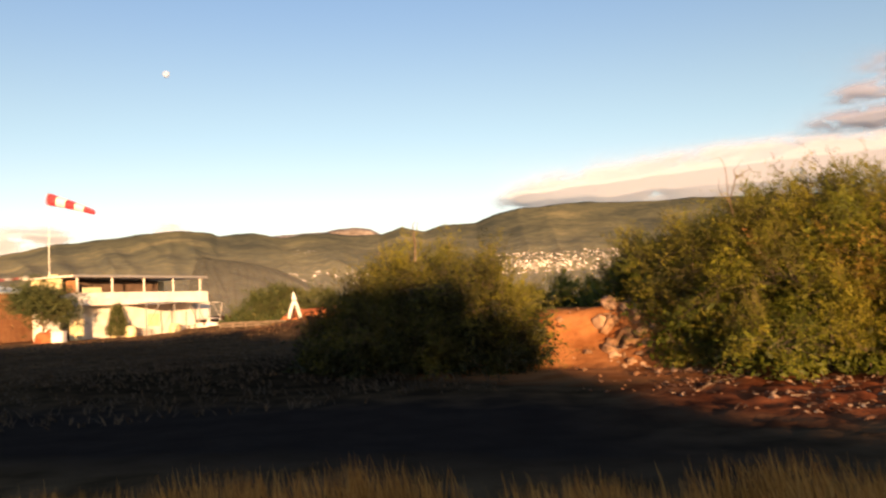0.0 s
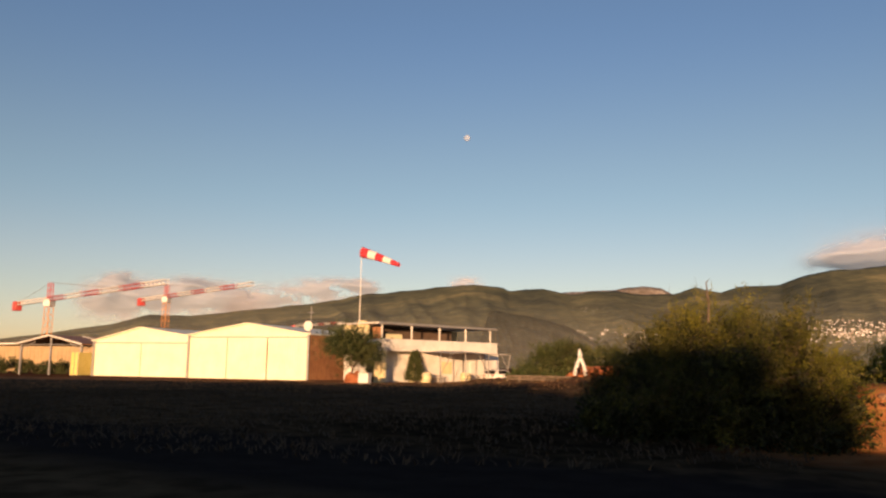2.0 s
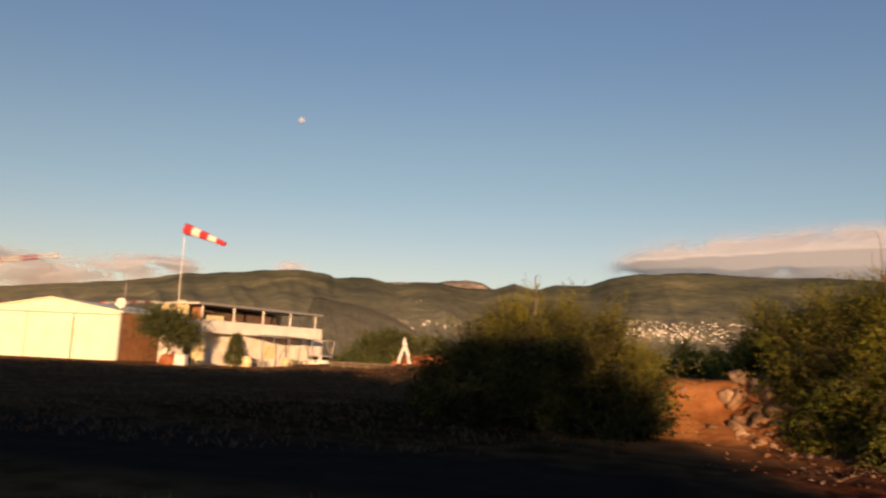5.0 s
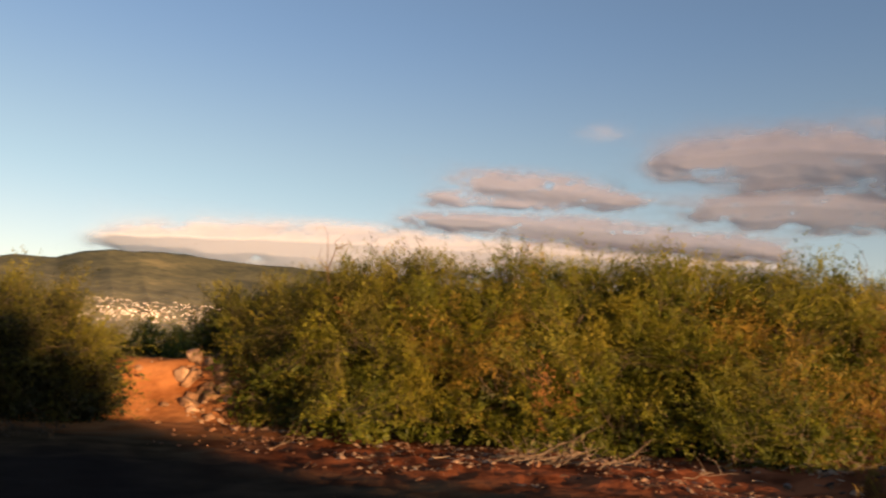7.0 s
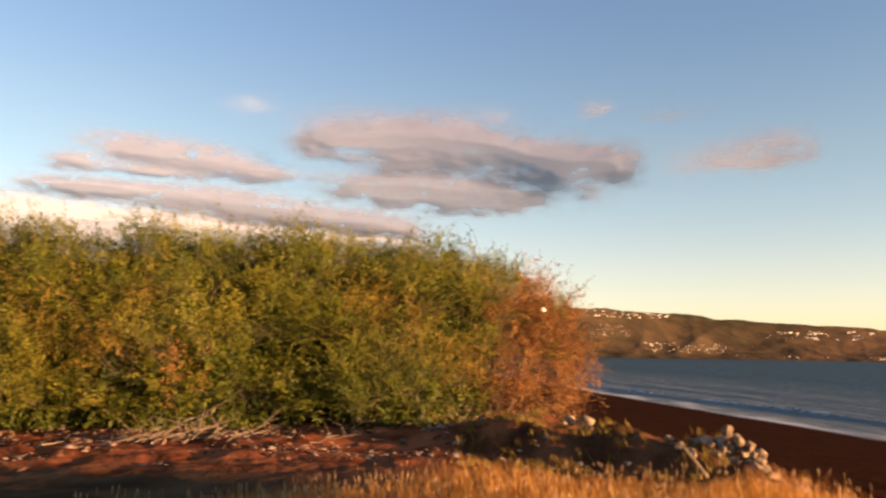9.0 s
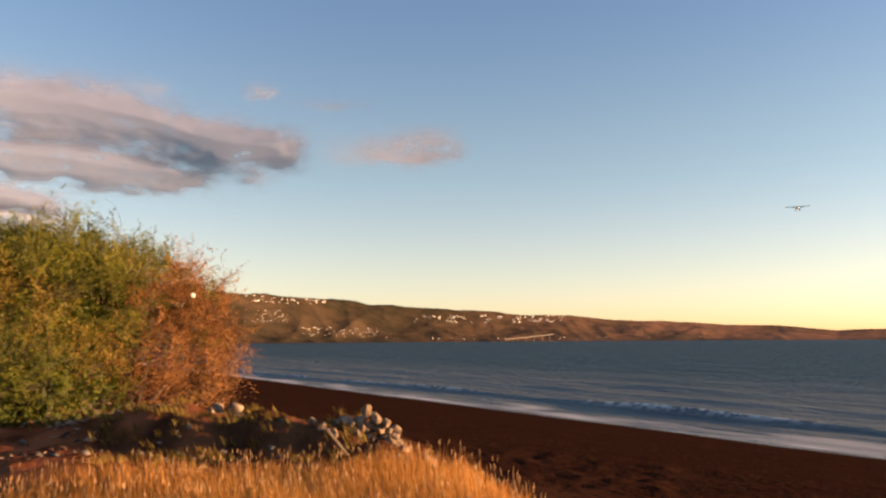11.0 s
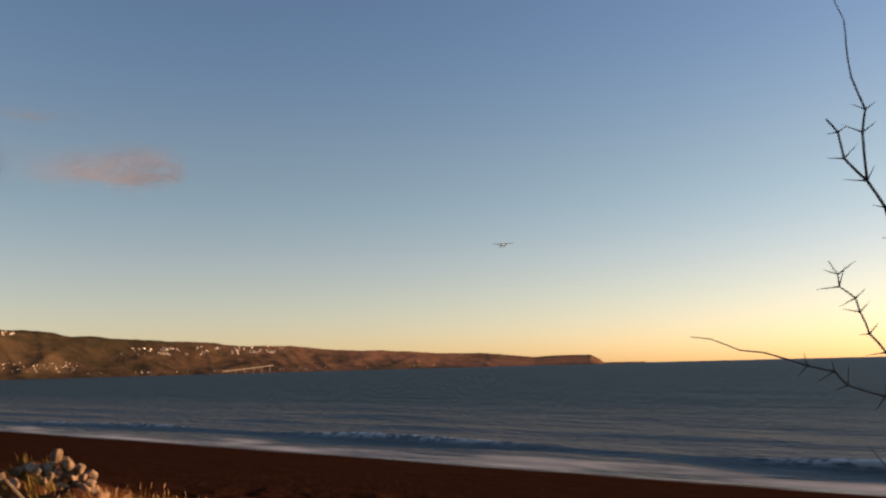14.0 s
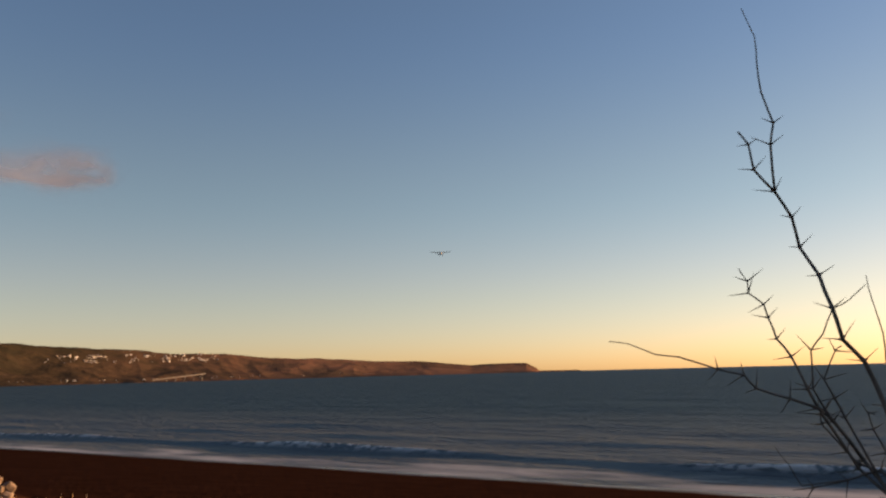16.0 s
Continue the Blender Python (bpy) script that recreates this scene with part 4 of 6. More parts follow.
thicket("scrub_row", "dark low scrub behind the open shelter", [(44.0, -0.3), (45.5, 0.15), (47, 0.0), (48.5, 0.3), (50, 0.2), (52, 0.35), (54, 0.0)], [(43.9, 121), (54, 121)], 3, 16,
        [(FARLEAF, None)], 70, per=8, leaves=7, leaf=0.05, spray=0.6, stems=4, lump=0.5, top_off=0.5)


# grass
def blades(name, spots, heights, mat, label, seed, width=0.006, lean=0.28, per=1):
    """Dry blades, each a bent strip of two quads tapering to a point."""
    rng = np.random.default_rng(seed)
    p = np.repeat(np.array(spots), per, axis=0)
    n = len(p)
    p[:, :2] += rng.normal(size=(n, 2)) * 0.035
    h = np.repeat(np.array(heights), per) * (0.5 + 0.7 * rng.random(n))
    a = rng.random(n) * 6.283
    side = np.stack([np.cos(a), np.sin(a), np.zeros(n)], 1) * (width * (0.6 + 0.8 * rng.random(n)))[:, None]
    b = rng.random(n) * 6.283
    bend = np.stack([np.cos(b), np.sin(b), np.zeros(n)], 1) * (h * lean * rng.random(n))[:, None] + np.array((-0.04, 0.05, 0))
    up = np.array((0, 0, 1.0)) * h[:, None]
    mid = p + up * 0.55 + bend * 0.35
    tip = p + up + bend
    v = np.stack([p - side, p + side, mid + side * 0.8, mid - side * 0.8, tip], 1).reshape(-1, 3)
    k = np.arange(n * 5).reshape(-1, 5)
    f = np.concatenate([k[:, [0, 1, 2]], k[:, [0, 2, 3]], k[:, [3, 2, 4]]])
    ob = mesh_tris(name, v, f, mat)
    return tagged(ob, label, "grass", kind="stuff")


def grass_spots(count, az0, az1, inner, outer, seed, clump=0.0):
    rng = np.random.default_rng(seed)
    spots, hs = [], []
    while len(spots) < count:
        az = rng.uniform(az0, az1)
        lo, hi = inner(az), outer(az)
        d = math.sqrt(rng.uniform(lo * lo, hi * hi))
        q = pol(az, d)
        n = fbm(q.x * 0.8, q.y * 0.8, seed * 1.7, 3)
        if n < clump - 0.9 * rng.random():
            continue
        spots.append((q.x, q.y, ground_z(q.x, q.y) - 0.02))
        hs.append(1 + 0.22 * n)
    return spots, np.array(hs)


OUTER = [(-90, 4.0), (-87.5, 5.6), (-84.5, 7.0), (-81.4, 8.6), (-77.5, 9.1), (-73.8, 9.0), (-70, 8.7), (-65, 8.4), (-60, 8.2), (-54, 8.0), (-48, 7.4), (-42, 6.8), (-36, 6.2), (-30, 6.5), (-27, 7.2), (-22, 7.5), (-10, 7.2), (0, 7.0), (25, 7.3), (45, 7.0)]
spots, hs = grass_spots(9500, -89, -32, lambda a: 3.4, lambda a: lerp_row(a, OUTER), 3, 0.0)
blades("dry_grass", spots, hs * 0.48, STRAW, "tall dry straw-coloured grass on the berm", 31, per=7, width=0.005)
def stalks(spots, seed, label, high=0.45):
    """Upright dry stalks, each with a slender seed head."""
    rng = np.random.default_rng(seed)
    p = np.array(spots)
    n = len(p)
    h = high * (0.75 + 0.5 * rng.random(n))
    tip = p + np.array((0, 0, 1.0)) * h[:, None] + rng.normal(size=(n, 3)) * np.array((0.05, 0.05, 0))
    a = rng.random(n) * 6.283
    side = np.stack([np.cos(a), np.sin(a), np.zeros(n)], 1)
    turn = np.stack([-np.sin(a), np.cos(a), np.zeros(n)], 1)
    head = tip + (tip - p) * 0.16
    mid = tip * 0.45 + head * 0.55
    v = np.stack([p - side * 0.002, p + side * 0.002, tip, mid + side * 0.0034, mid - side * 0.0017 + turn * 0.003, mid - side * 0.0017 - turn * 0.003, head], 1).reshape(-1, 3)
    k = np.arange(n * 7).reshape(-1, 7)
    f = np.concatenate([k[:, [0, 1, 2]]] + [k[:, [2, i, j]] for i, j in ((3, 4), (4, 5), (5, 3))] + [k[:, [6, j, i]] for i, j in ((3, 4), (4, 5), (5, 3))])
    return tagged(mesh_tris("dry_grass", v, f, SEEDHEAD), label, "grass", kind="stuff")


SEEDHEAD = material("pale_seed_head", [(0.42, 0.23, 0.09), (0.6, 0.38, 0.19), (0.72, 0.5, 0.3)], scale=1.3, island=0.4, bump=0, rough=0.7, translucent=0.3)
spots, hs = grass_spots(3400, -89, -30, lambda a: 3.6, lambda a: lerp_row(a, OUTER) + 0.15, 71, 0.1)
stalks(spots, 72, "pale seed heads standing over the dry grass")
spots, hs = grass_spots(3000, -31, 50, lambda a: 4.6, lambda a: lerp_row(a, OUTER), 8, 0.6)
blades("dry_grass", spots, hs * 0.41, STRAW, "dry straw-coloured grass in deep shade", 32, per=5, width=0.005)
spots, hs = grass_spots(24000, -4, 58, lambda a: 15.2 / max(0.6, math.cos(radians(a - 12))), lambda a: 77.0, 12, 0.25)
blades("field_grass", spots, hs * 0.17, SHADEDGRASS, "short dry field grass, coloured dark for the shade", 33, per=2, width=0.02, lean=1.6)
spots, hs = grass_spots(110, -61, -47, lambda a: 15.5, lambda a: 19.5, 14, 0.1)
blades("dry_grass", spots, hs * 0.2, GOLDLEAF, "dry grass at the foot of the thicket", 34, per=5, width=0.01)


spots, hs = grass_spots(260, -74, -55, lambda a: 11.6, lambda a: 15.0, 24, 0.35)
blades("dry_grass", spots, hs * 0.16, GOLDLEAF, "tufts of dry grass on the rubble bank", 36, per=7, width=0.007)
# paler blades put the sunlight of this strip into their colour
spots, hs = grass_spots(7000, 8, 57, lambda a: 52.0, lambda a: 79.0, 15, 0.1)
blades("field_grass", spots, hs * 0.12, LITGRASS, "short dry grass before the hangars, coloured pale for the sunlit strip", 35, per=2, width=0.018, lean=1.2)


# the trees behind that throw the long shade
def shade_tree(place, height, spread, seed, slim=False):
    rng = np.random.default_rng(seed)
    root = thing("shade_tree", place, "tall dense tree with a low dark green crown", "tree", "trees behind the field")
    bm = bmesh.new()
    tube_path(bm, [(0, 0, -0.2), (0.1, 0, 1.5), (0, 0.1, height * 0.6)], [0.3, 0.24, 0.1], 8)
    part("trunk", bm, BARK, root, smooth=True)
    r, d, l = [], [], []
    for _ in range(3000 if slim else 1150):
        h = rng.random()
        rad = (spread - 0.7) * (0.35 + 0.65 * math.sin(math.pi * min(1, h * 0.75 + 0.2))) * rng.random() ** 0.5
        if slim:
            rad *= 0.3 + 0.7 * smooth01(0.36, 0.62, h)
        a = rng.random() * 6.283
        r.append((math.cos(a) * rad, math.sin(a) * rad, 0.1 + h * (height - 0.4)))
        d.append(rng.normal(size=3))
        l.append(0.6)
    sprays("crown", r, d, l, FARLEAF, root, rng, 5, 0.26 if slim else 0.31)
    return root


LW = Vector((-0.156, 0.988, 0))
LU = Vector((0.988, 0.156, 0))
srng = np.random.default_rng(9)
q = LU * 4.0 + LW * -27.6
shade_tree((q.x, q.y, 0), 5.0, 2.1, 99)
u = 1.9
i = 0
while u > -62:
    tall = (5.9 if u > 1 else 6.5 if u > -4 else 7.2 if u > -8 else 8.0) + 0.3 * srng.random()
    q = LU * u + LW * (-28 + 1.2 * srng.random())
    shade_tree((q.x, q.y, 0), tall, 3.3, 100 + i, i == 0)
    u -= 2.6
    i += 1


# ---- sky: moon and clouds ----
MOONROCK = material("moon_rock", [(0.35, 0.42, 0.55), (0.6, 0.7, 0.85)], scale=0.06, bump=0, rough=1.0, spec=0.0)
bm = bmesh.new()
bmesh.ops.create_uvsphere(bm, u_segments=32, v_segments=16, radius=19.0)
mt = MOONROCK.node_tree
veil, thin = mt.nodes.new("ShaderNodeBsdfTransparent"), mt.nodes.new("ShaderNodeMixShader")
thin.inputs[0].default_value = 0.42
mt.links.new(veil.outputs[0], thin.inputs[1])
mt.links.new(mt.nodes["Principled BSDF"].outputs[0], thin.inputs[2])
mt.links.new(thin.outputs[0], mt.nodes["Material Output"].inputs[0])
moon = part("moon", bm, MOONROCK, smooth=True)
moon.location = heading(18.7) * 4700 * math.cos(radians(16.3)) + Vector((0, 0, EYE + 4700 * math.sin(radians(16.3))))
tagged(moon, "small pale nearly full moon in the evening sky", "moon")


def cloud_material(name, bright, red=0.9, blue=1.16):
    m = bpy.data.materials.new(name)
    m.use_nodes = True
    N, L = m.node_tree.nodes, m.node_tree.links
    N.remove(N["Principled BSDF"])
    at = N.new("ShaderNodeAttribute")
    at.attribute_name = "cover"
    tc = N.new("ShaderNodeTexCoord")
    n = N.new("ShaderNodeTexNoise")
    n.inputs["Scale"].default_value, n.inputs["Detail"].default_value = 0.005, 5
    L.new(tc.outputs["Object"], n.inputs["Vector"])
    ma = N.new("ShaderNodeMath")
    ma.operation = "MULTIPLY_ADD"
    ma.inputs[1].default_value = 0.3
    L.new(n.outputs[0], ma.inputs[0])
    L.new(at.outputs["Fac"], ma.inputs[2])
    mr = N.new("ShaderNodeMapRange")
    mr.interpolation_type = "SMOOTHSTEP"
    mr.inputs["From Min"].default_value, mr.inputs["From Max"].default_value = 0.0, 1.1
    mr.inputs["To Max"].default_value = 0.8
    L.new(ma.outputs[0], mr.inputs["Value"])
    d = N.new("ShaderNodeBsdfDiffuse")
    d.inputs[0].default_value = (bright * red, bright * 0.96, bright * blue, 1)
    bp = N.new("ShaderNodeBump")
    bp.inputs["Strength"].default_value, bp.inputs["Distance"].default_value = 0.05, 30.0
    L.new(n.outputs[0], bp.inputs["Height"])
    L.new(bp.outputs[0], d.inputs["Normal"])
    t = N.new("ShaderNodeBsdfTransparent")
    mx = N.new("ShaderNodeMixShader")
    L.new(mr.outputs[0], mx.inputs[0])
    L.new(t.outputs[0], mx.inputs[1])
    tr = N.new("ShaderNodeBsdfTranslucent")
    tr.inputs[0].default_value = (bright * red, bright * 0.96, bright * blue, 1)
    inside = N.new("ShaderNodeMixShader")
    inside.inputs[0].default_value = 0.32
    L.new(d.outputs[0], inside.inputs[1])
    L.new(tr.outputs[0], inside.inputs[2])
    L.new(inside.outputs[0], mx.inputs[2])
    L.new(mx.outputs[0], N["Material Output"].inputs[0])
    return m


GREYCLOUD = cloud_material("grey_cloud_vapour", 0.28, 0.87, 1.36)
WHITECLOUD = cloud_material("bright_cloud_vapour", 0.47)
PEACHCLOUD = cloud_material("peach_cloud_vapour", 0.42)


def cloud(label, puffs, dist, seed, mat=GREYCLOUD, cover=1.0, ragged=0.6, under=1.0, swell_by=1.0, based=False, turn=0.0):
    """A bank of vapour gathered from puffs (azimuth, height over the horizon, half width, half height, all in degrees): a skin that
    swells towards the eye where it is thick, falls back under its flat base, and thins out to nothing at its rim. turn: how far the
    bank draws away along its length."""
    az0, az1 = max(p[0] + 1.7 * p[2] for p in puffs), min(p[0] - 1.7 * p[2] for p in puffs)
    low, high = min(p[1] - 1.8 * p[3] for p in puffs), max(p[1] + 1.9 * p[3] for p in puffs)
    nx, ny = max(30, int((az0 - az1) / 0.17)), max(24, int((high - low) / 0.1))
    scale = sum(p[3] for p in puffs) / len(puffs)
    verts, faces, dens = [], [], []
    for j in range(ny + 1):
        for i in range(nx + 1):
            az, el = az0 + (az1 - az0) * i / nx, low + (high - low) * j / ny
            wob = fbm(az * 0.16 / scale, el * 0.5 / scale, seed, 2)
            wisp = fbm(az * 0.3 / scale + 7, el * 0.9 / scale, seed + 4, 4)
            torn = fbm(az * 0.9 / scale, el * 1.7 / scale, seed + 9, 4)
            a, e = az + 1.0 * scale * wob + 0.4 * scale * torn, el + 0.3 * scale * wisp
            f = lift = 0.0
            if based:
                near = [(math.exp(-((az - p[0]) / p[2]) ** 2), p[1], p[3]) for p in puffs]
                total = sum(w for w, _, _ in near) + 1e-6
                half = max(0.3, sum(w * h for w, _, h in near) / total)
                lift = max(0.0, (sum(w * c for w, c, _ in near) / total + 0.45 * half - el) / half)
            for pa, pe, ra, re in puffs:
                de = (e - pe) / re
                de *= 1.15 if de < 0 else 1.0
                g = math.exp(-((a - pa) / ra) ** 2 * 0.85 - de * de * 0.85)
                f += g * (1 - 0.35 * f)
                lift += 0.0 if based else g * max(0.0, pe + re * 0.5 - el) / re
            rim = smooth01(0, 0.12, i / nx) * smooth01(0, 0.12, 1 - i / nx) * smooth01(0, 0.1, j / ny) * smooth01(0, 0.1, 1 - j / ny)
            f = min(1.25, f)
            dens.append((f * (1 + ragged * wisp + 0.5 * ragged * torn) * cover + 0.2 * wob * f) * rim - 0.1)
            height = dist * radians(scale)
            r = dist - height * swell_by * 0.8 * f + height * 0.55 * under * min(2.2, lift) + turn * dist * radians(az0 - az)
            p = heading(az) * r
            verts.append((p.x, p.y, EYE + r * math.tan(radians(el))))
    for j in range(ny):
        for i in range(nx):
            a = j * (nx + 1) + i
            faces.append((a, a + 1, a + nx + 2, a + nx + 1))
    ob = mesh_ob("cloud", verts, faces, mat, smooth=True)
    ob.data.attributes.new("cover", "FLOAT", "POINT").data.foreach_set("value", dens)
    return tagged(ob, label, "cloud", "evening clouds", "structure")


cloud("long low cloud bank with a peach top and grey base", ((-6, 7.2, 2.4, 0.6), (-10, 7.3, 4.2, 0.95), (-15.6, 7.6, 6, 1.2), (-21, 7.7, 6, 1.4), (-28, 7.8, 7, 1.4), (-35, 7.7, 7, 1.4), (-42, 7.4, 7, 1.3), (-48, 7.3, 4.5, 1.1), (-51, 7.1, 2.5, 0.9)),
      3900, 2.3, WHITECLOUD, 1.5, 0.8, 1.7, 1.0, True)
cloud("torn row of grey cloud lit along its top", ((-28, 10.3, 3, 0.5), (-30.5, 10.4, 3.2, 0.6), (-36.5, 10.3, 4.4, 0.8), (-41.5, 9.6, 4.8, 0.85), (-47, 9.1, 4.5, 0.7), (-50.5, 8.6, 2.8, 0.55)), 3800, 31.2, GREYCLOUD, 1.15, 0.8, 1.0, 1.0, True)
cloud("ragged grey and pink cloud", ((-28.5, 12.0, 2.0, 0.55), (-32.4, 13.3, 3.4, 0.9), (-36.4, 12.8, 3.6, 0.85), (-40.6, 12.1, 3.7, 0.6), (-33.2, 11.7, 2.4, 0.4)), 3850, 6.1, GREYCLOUD, 1.05, 0.8, 1.0, 1.0, True)
cloud("broad grey cloud with rosy edges", ((-49.6, 15.2, 5.5, 1.7), (-55.3, 14.6, 4.7, 1.5), (-45.9, 14.5, 3.2, 1.1), (-60.3, 13.6, 4.4, 1.4), (-63.2, 12.4, 2.9, 1.5), (-66.1, 13.5, 2.6, 1.2)), 3700, 9.4, GREYCLOUD, 0.95, 0.8, 0.75, 0.6, True)
cloud("lower shelf of the broad grey cloud", ((-52.9, 12.2, 5.8, 1.0), (-48.5, 11.6, 3.4, 0.7), (-51.3, 11.0, 5.4, 0.75), (-56.2, 10.4, 3.6, 0.65), (-59, 11.3, 3.0, 0.7)), 3800, 41.4, GREYCLOUD, 0.85, 0.8, 0.8, 0.8, True)
cloud("thin grey cloud with a pink tip", ((-73.6, 13.4, 3.4, 1.1), (-76.2, 13.6, 2.2, 0.95), (-77.8, 13.9, 1.8, 1.0)), 3500, 12.2, GREYCLOUD, 0.62, 0.35, 0.3, 0.2, turn=0.4)
cloud("small round pink cloud", ((-65, 17.2, 1.0, 0.62), (-64.4, 17.0, 0.7, 0.4)), 4000, 15.5, WHITECLOUD, 0.46, 0.5, 0.3, 0.2)
cloud("faint pink wisp of cloud", ((-57.9, 16.9, 1.3, 0.5),), 4000, 17.5, WHITECLOUD, 0.4, 0.6, 0.3, 0.2)
cloud("faint pink wisp of cloud", ((-39.7, 17.0, 1.5, 0.55),), 4000, 18.9, WHITECLOUD, 0.36, 0.6, 0.3, 0.2)
cloud("faint pink wisp of cloud", ((-70.4, 16.6, 2.2, 0.4),), 4000, 21.3, WHITECLOUD, 0.36, 0.6, 0.3, 0.2)
cloud("peach cloud lying on the ridge", ((43.2, 3.9, 1.8, 1.0), (42.4, 5.0, 1.0, 0.75), (41.2, 4.0, 2.2, 1.1), (38.2, 4.3, 1.8, 1.0), (38.0, 5.0, 1.0, 0.6), (35.6, 4.1, 2.2, 1.0)), 4100, 19.1, PEACHCLOUD, 1.3, 1.1, 1.3, 1.2)
cloud("peach cloud lying on the ridge", ((34.0, 3.9, 1.6, 0.8), (31.8, 4.6, 1.8, 0.75), (29.0, 5.1, 1.7, 0.75), (27.4, 5.5, 1.1, 0.5), (26.0, 5.4, 1.1, 0.5)), 4100, 23.7, PEACHCLOUD, 1.35, 1.1, 1.3, 1.2)
cloud("little peach cloud capping the summit", ((18.7, 5.9, 1.0, 0.4),), 4100, 27.7, WHITECLOUD, 1.1, 0.6, 0.4)


# ---- the gorge wall, with its shadow put into a dark slope colour ----
GORGE = [(8.0, 0.6), (9.6, 2.0), (11.2, 2.9), (12.8, 3.4), (14.2, 3.7), (15.6, 3.85), (16.6, 4.05), (17.0, 3.9), (17.3, 3.0), (17.8, 1.6), (18.4, 0.4)]
GORGESHADE = material("shade_dark_gorge_slope", [(0.026, 0.032, 0.028), (0.045, 0.052, 0.042), (0.08, 0.082, 0.06)], scale=0.006, detail=9, bump=0.7, bump_scale=0.03, rough=1.0, spec=0.0, stretch=(3, 3, 0.4))
gorge = mesh_ob("gorge_wall", *range_mesh(GORGE, 18.4, 8.0, 0.06, 920, 1350, 1700, 44, 0.0, 0.34, 14.2, 1.1), GORGESHADE, smooth=True)
tagged(gorge, "wall of a steep gorge, coloured dark for the shadow on it", "mountain", kind="structure")


# ---- far houses ----
def houses(name, label, spots, seed, wide=1.0):
    """Small gabled houses on a slope, walls and roofs in one mesh."""
    rng = np.random.default_rng(seed)
    bw, br = bmesh.new(), bmesh.new()
    for p, size in spots:
        w, dp, h = size * rng.uniform(0.8, 1.7) * wide, size * rng.uniform(0.7, 1.1), size * rng.uniform(0.45, 0.8)
        m = Matrix.Translation(p) @ pose(0, 0, 0, 0, 0, rng.uniform(-35, 35))
        box(bw, (-w / 2, -dp / 2, -size), (w / 2, dp / 2, h), 0, m)
        vs = [br.verts.new(m @ Vector(c)) for c in ((-w * .55, -dp * .6, h), (w * .55, -dp * .6, h), (w * .55, dp * .6, h), (-w * .55, dp * .6, h), (-w * .5, 0, h * 1.35), (w * .5, 0, h * 1.35))]
        for f in ((0, 1, 5, 4), (2, 3, 4, 5), (0, 4, 3), (1, 2, 5), (3, 2, 1, 0)):
            br.faces.new([vs[k] for k in f])
    root = thing(name, (0, 0, 0), label, "town", kind="stuff")
    tagged(part("walls", bw, HOUSEWALL, root), kind="stuff")
    tagged(part("roofs", br, HOUSEROOF, root), kind="stuff")
    return root


def slope_spots(row, r0, r1, base, rough, seed, az0, az1, el0, el1, count, size, rs, cluster=0.0):
    rng = np.random.default_rng(rs)
    out = []
    tries = 0
    while len(out) < count and tries < count * 40:
        tries += 1
        az, el = az0 + (az1 - az0) * rng.random(), rng.uniform(el0, el1)
        if cluster and noise.noise(Vector((az * 1.3, el * 4, rs))) < cluster:
            continue
        best, was = None, None
        for k in range(2, 60):
            p, _ = slope_point(row, az, k / 60, r0, r1, base, rough, seed)
            e = math.degrees(math.atan2(p.z - EYE, math.hypot(p.x, p.y)))
            if e >= el:
                best = p if was is None else was[0].lerp(p, (el - was[1]) / (e - was[1]))
                break
            if was is None or e > was[1]:
                was = (p, e)
        if best:
            out.append((best, size * rng.uniform(0.7, 1.3) * math.hypot(best.x, best.y) / 1500))
    return out


RANGE = (RIDGE, 900, 3300, 0.0, 0.17, 3.3)
SHOREHILL = (COAST, 3000, 3900, SEA_Z - 2, 0.18, 5.7)
houses("hillside_town", "pale sunlit houses of a hillside town", slope_spots(*RANGE, -4.0, -14.0, 1.8, 3.3, 430, 1.8, 1, 0.0) + slope_spots(*RANGE, -5.5, -10, 2.2, 2.7, 90, 2.4, 2), 3)
houses("hillside_town", "scattered pale houses below the mountains", slope_spots(*RANGE, 12, 3, 1.8, 2.7, 90, 1.4, 4, 0.05) + slope_spots(*RANGE, 11, 9, 4.0, 4.2, 8, 1.3, 5), 4)
houses("coast_village", "white houses along the foot of the coast hills", slope_spots(*SHOREHILL, -68.2, -73.5, 0.25, 0.9, 60, 1.5, 6, 0.0) + slope_spots(*SHOREHILL, -74, -99, 0.05, 0.13, 40, 1.2, 7)
       + slope_spots(*SHOREHILL, -64.2, -67.2, 1.2, 2.1, 60, 1.2, 8, 0.0), 5)
houses("hilltop_suburb", "white houses strung along the top of the coast hills", slope_spots(*SHOREHILL, -76, -87, 1.2, 1.75, 190, 1.4, 9, 0.1) + slope_spots(*SHOREHILL, -64, -70, 2.6, 3.2, 40, 1.5, 10)
       + [(slope_point(*(COAST, -59.75, 0.72, 3000, 3900, SEA_Z - 2, 0.18, 5.7))[0], 12.0)], 6, 2.2)


def viaduct():
    a, b = pol(-82.6, 2060, 2.0), pol(-86.0, 2160, 15.5)
    root = thing("viaduct", (a + b) / 2, "pale concrete viaduct climbing along the coast", "bridge")
    inv = root.matrix_world.inverted()
    bm = bmesh.new()
    rod(bm, inv @ a, inv @ b, 1.2, 1.2, 4)
    concrete = material("weathered_concrete", [(0.2, 0.17, 0.145), (0.32, 0.28, 0.24)], scale=0.05, bump=0.1)
    part("deck", bm, concrete, root)
    for k in range(5):
        q = a.lerp(b, 0.25 + 0.17 * k)
        bm = bmesh.new()
        rod(bm, inv @ Vector((q.x, q.y, SEA_Z - 3)), inv @ q, 0.8, 0.7, 6)
        part("pier", bm, concrete, root)


viaduct()


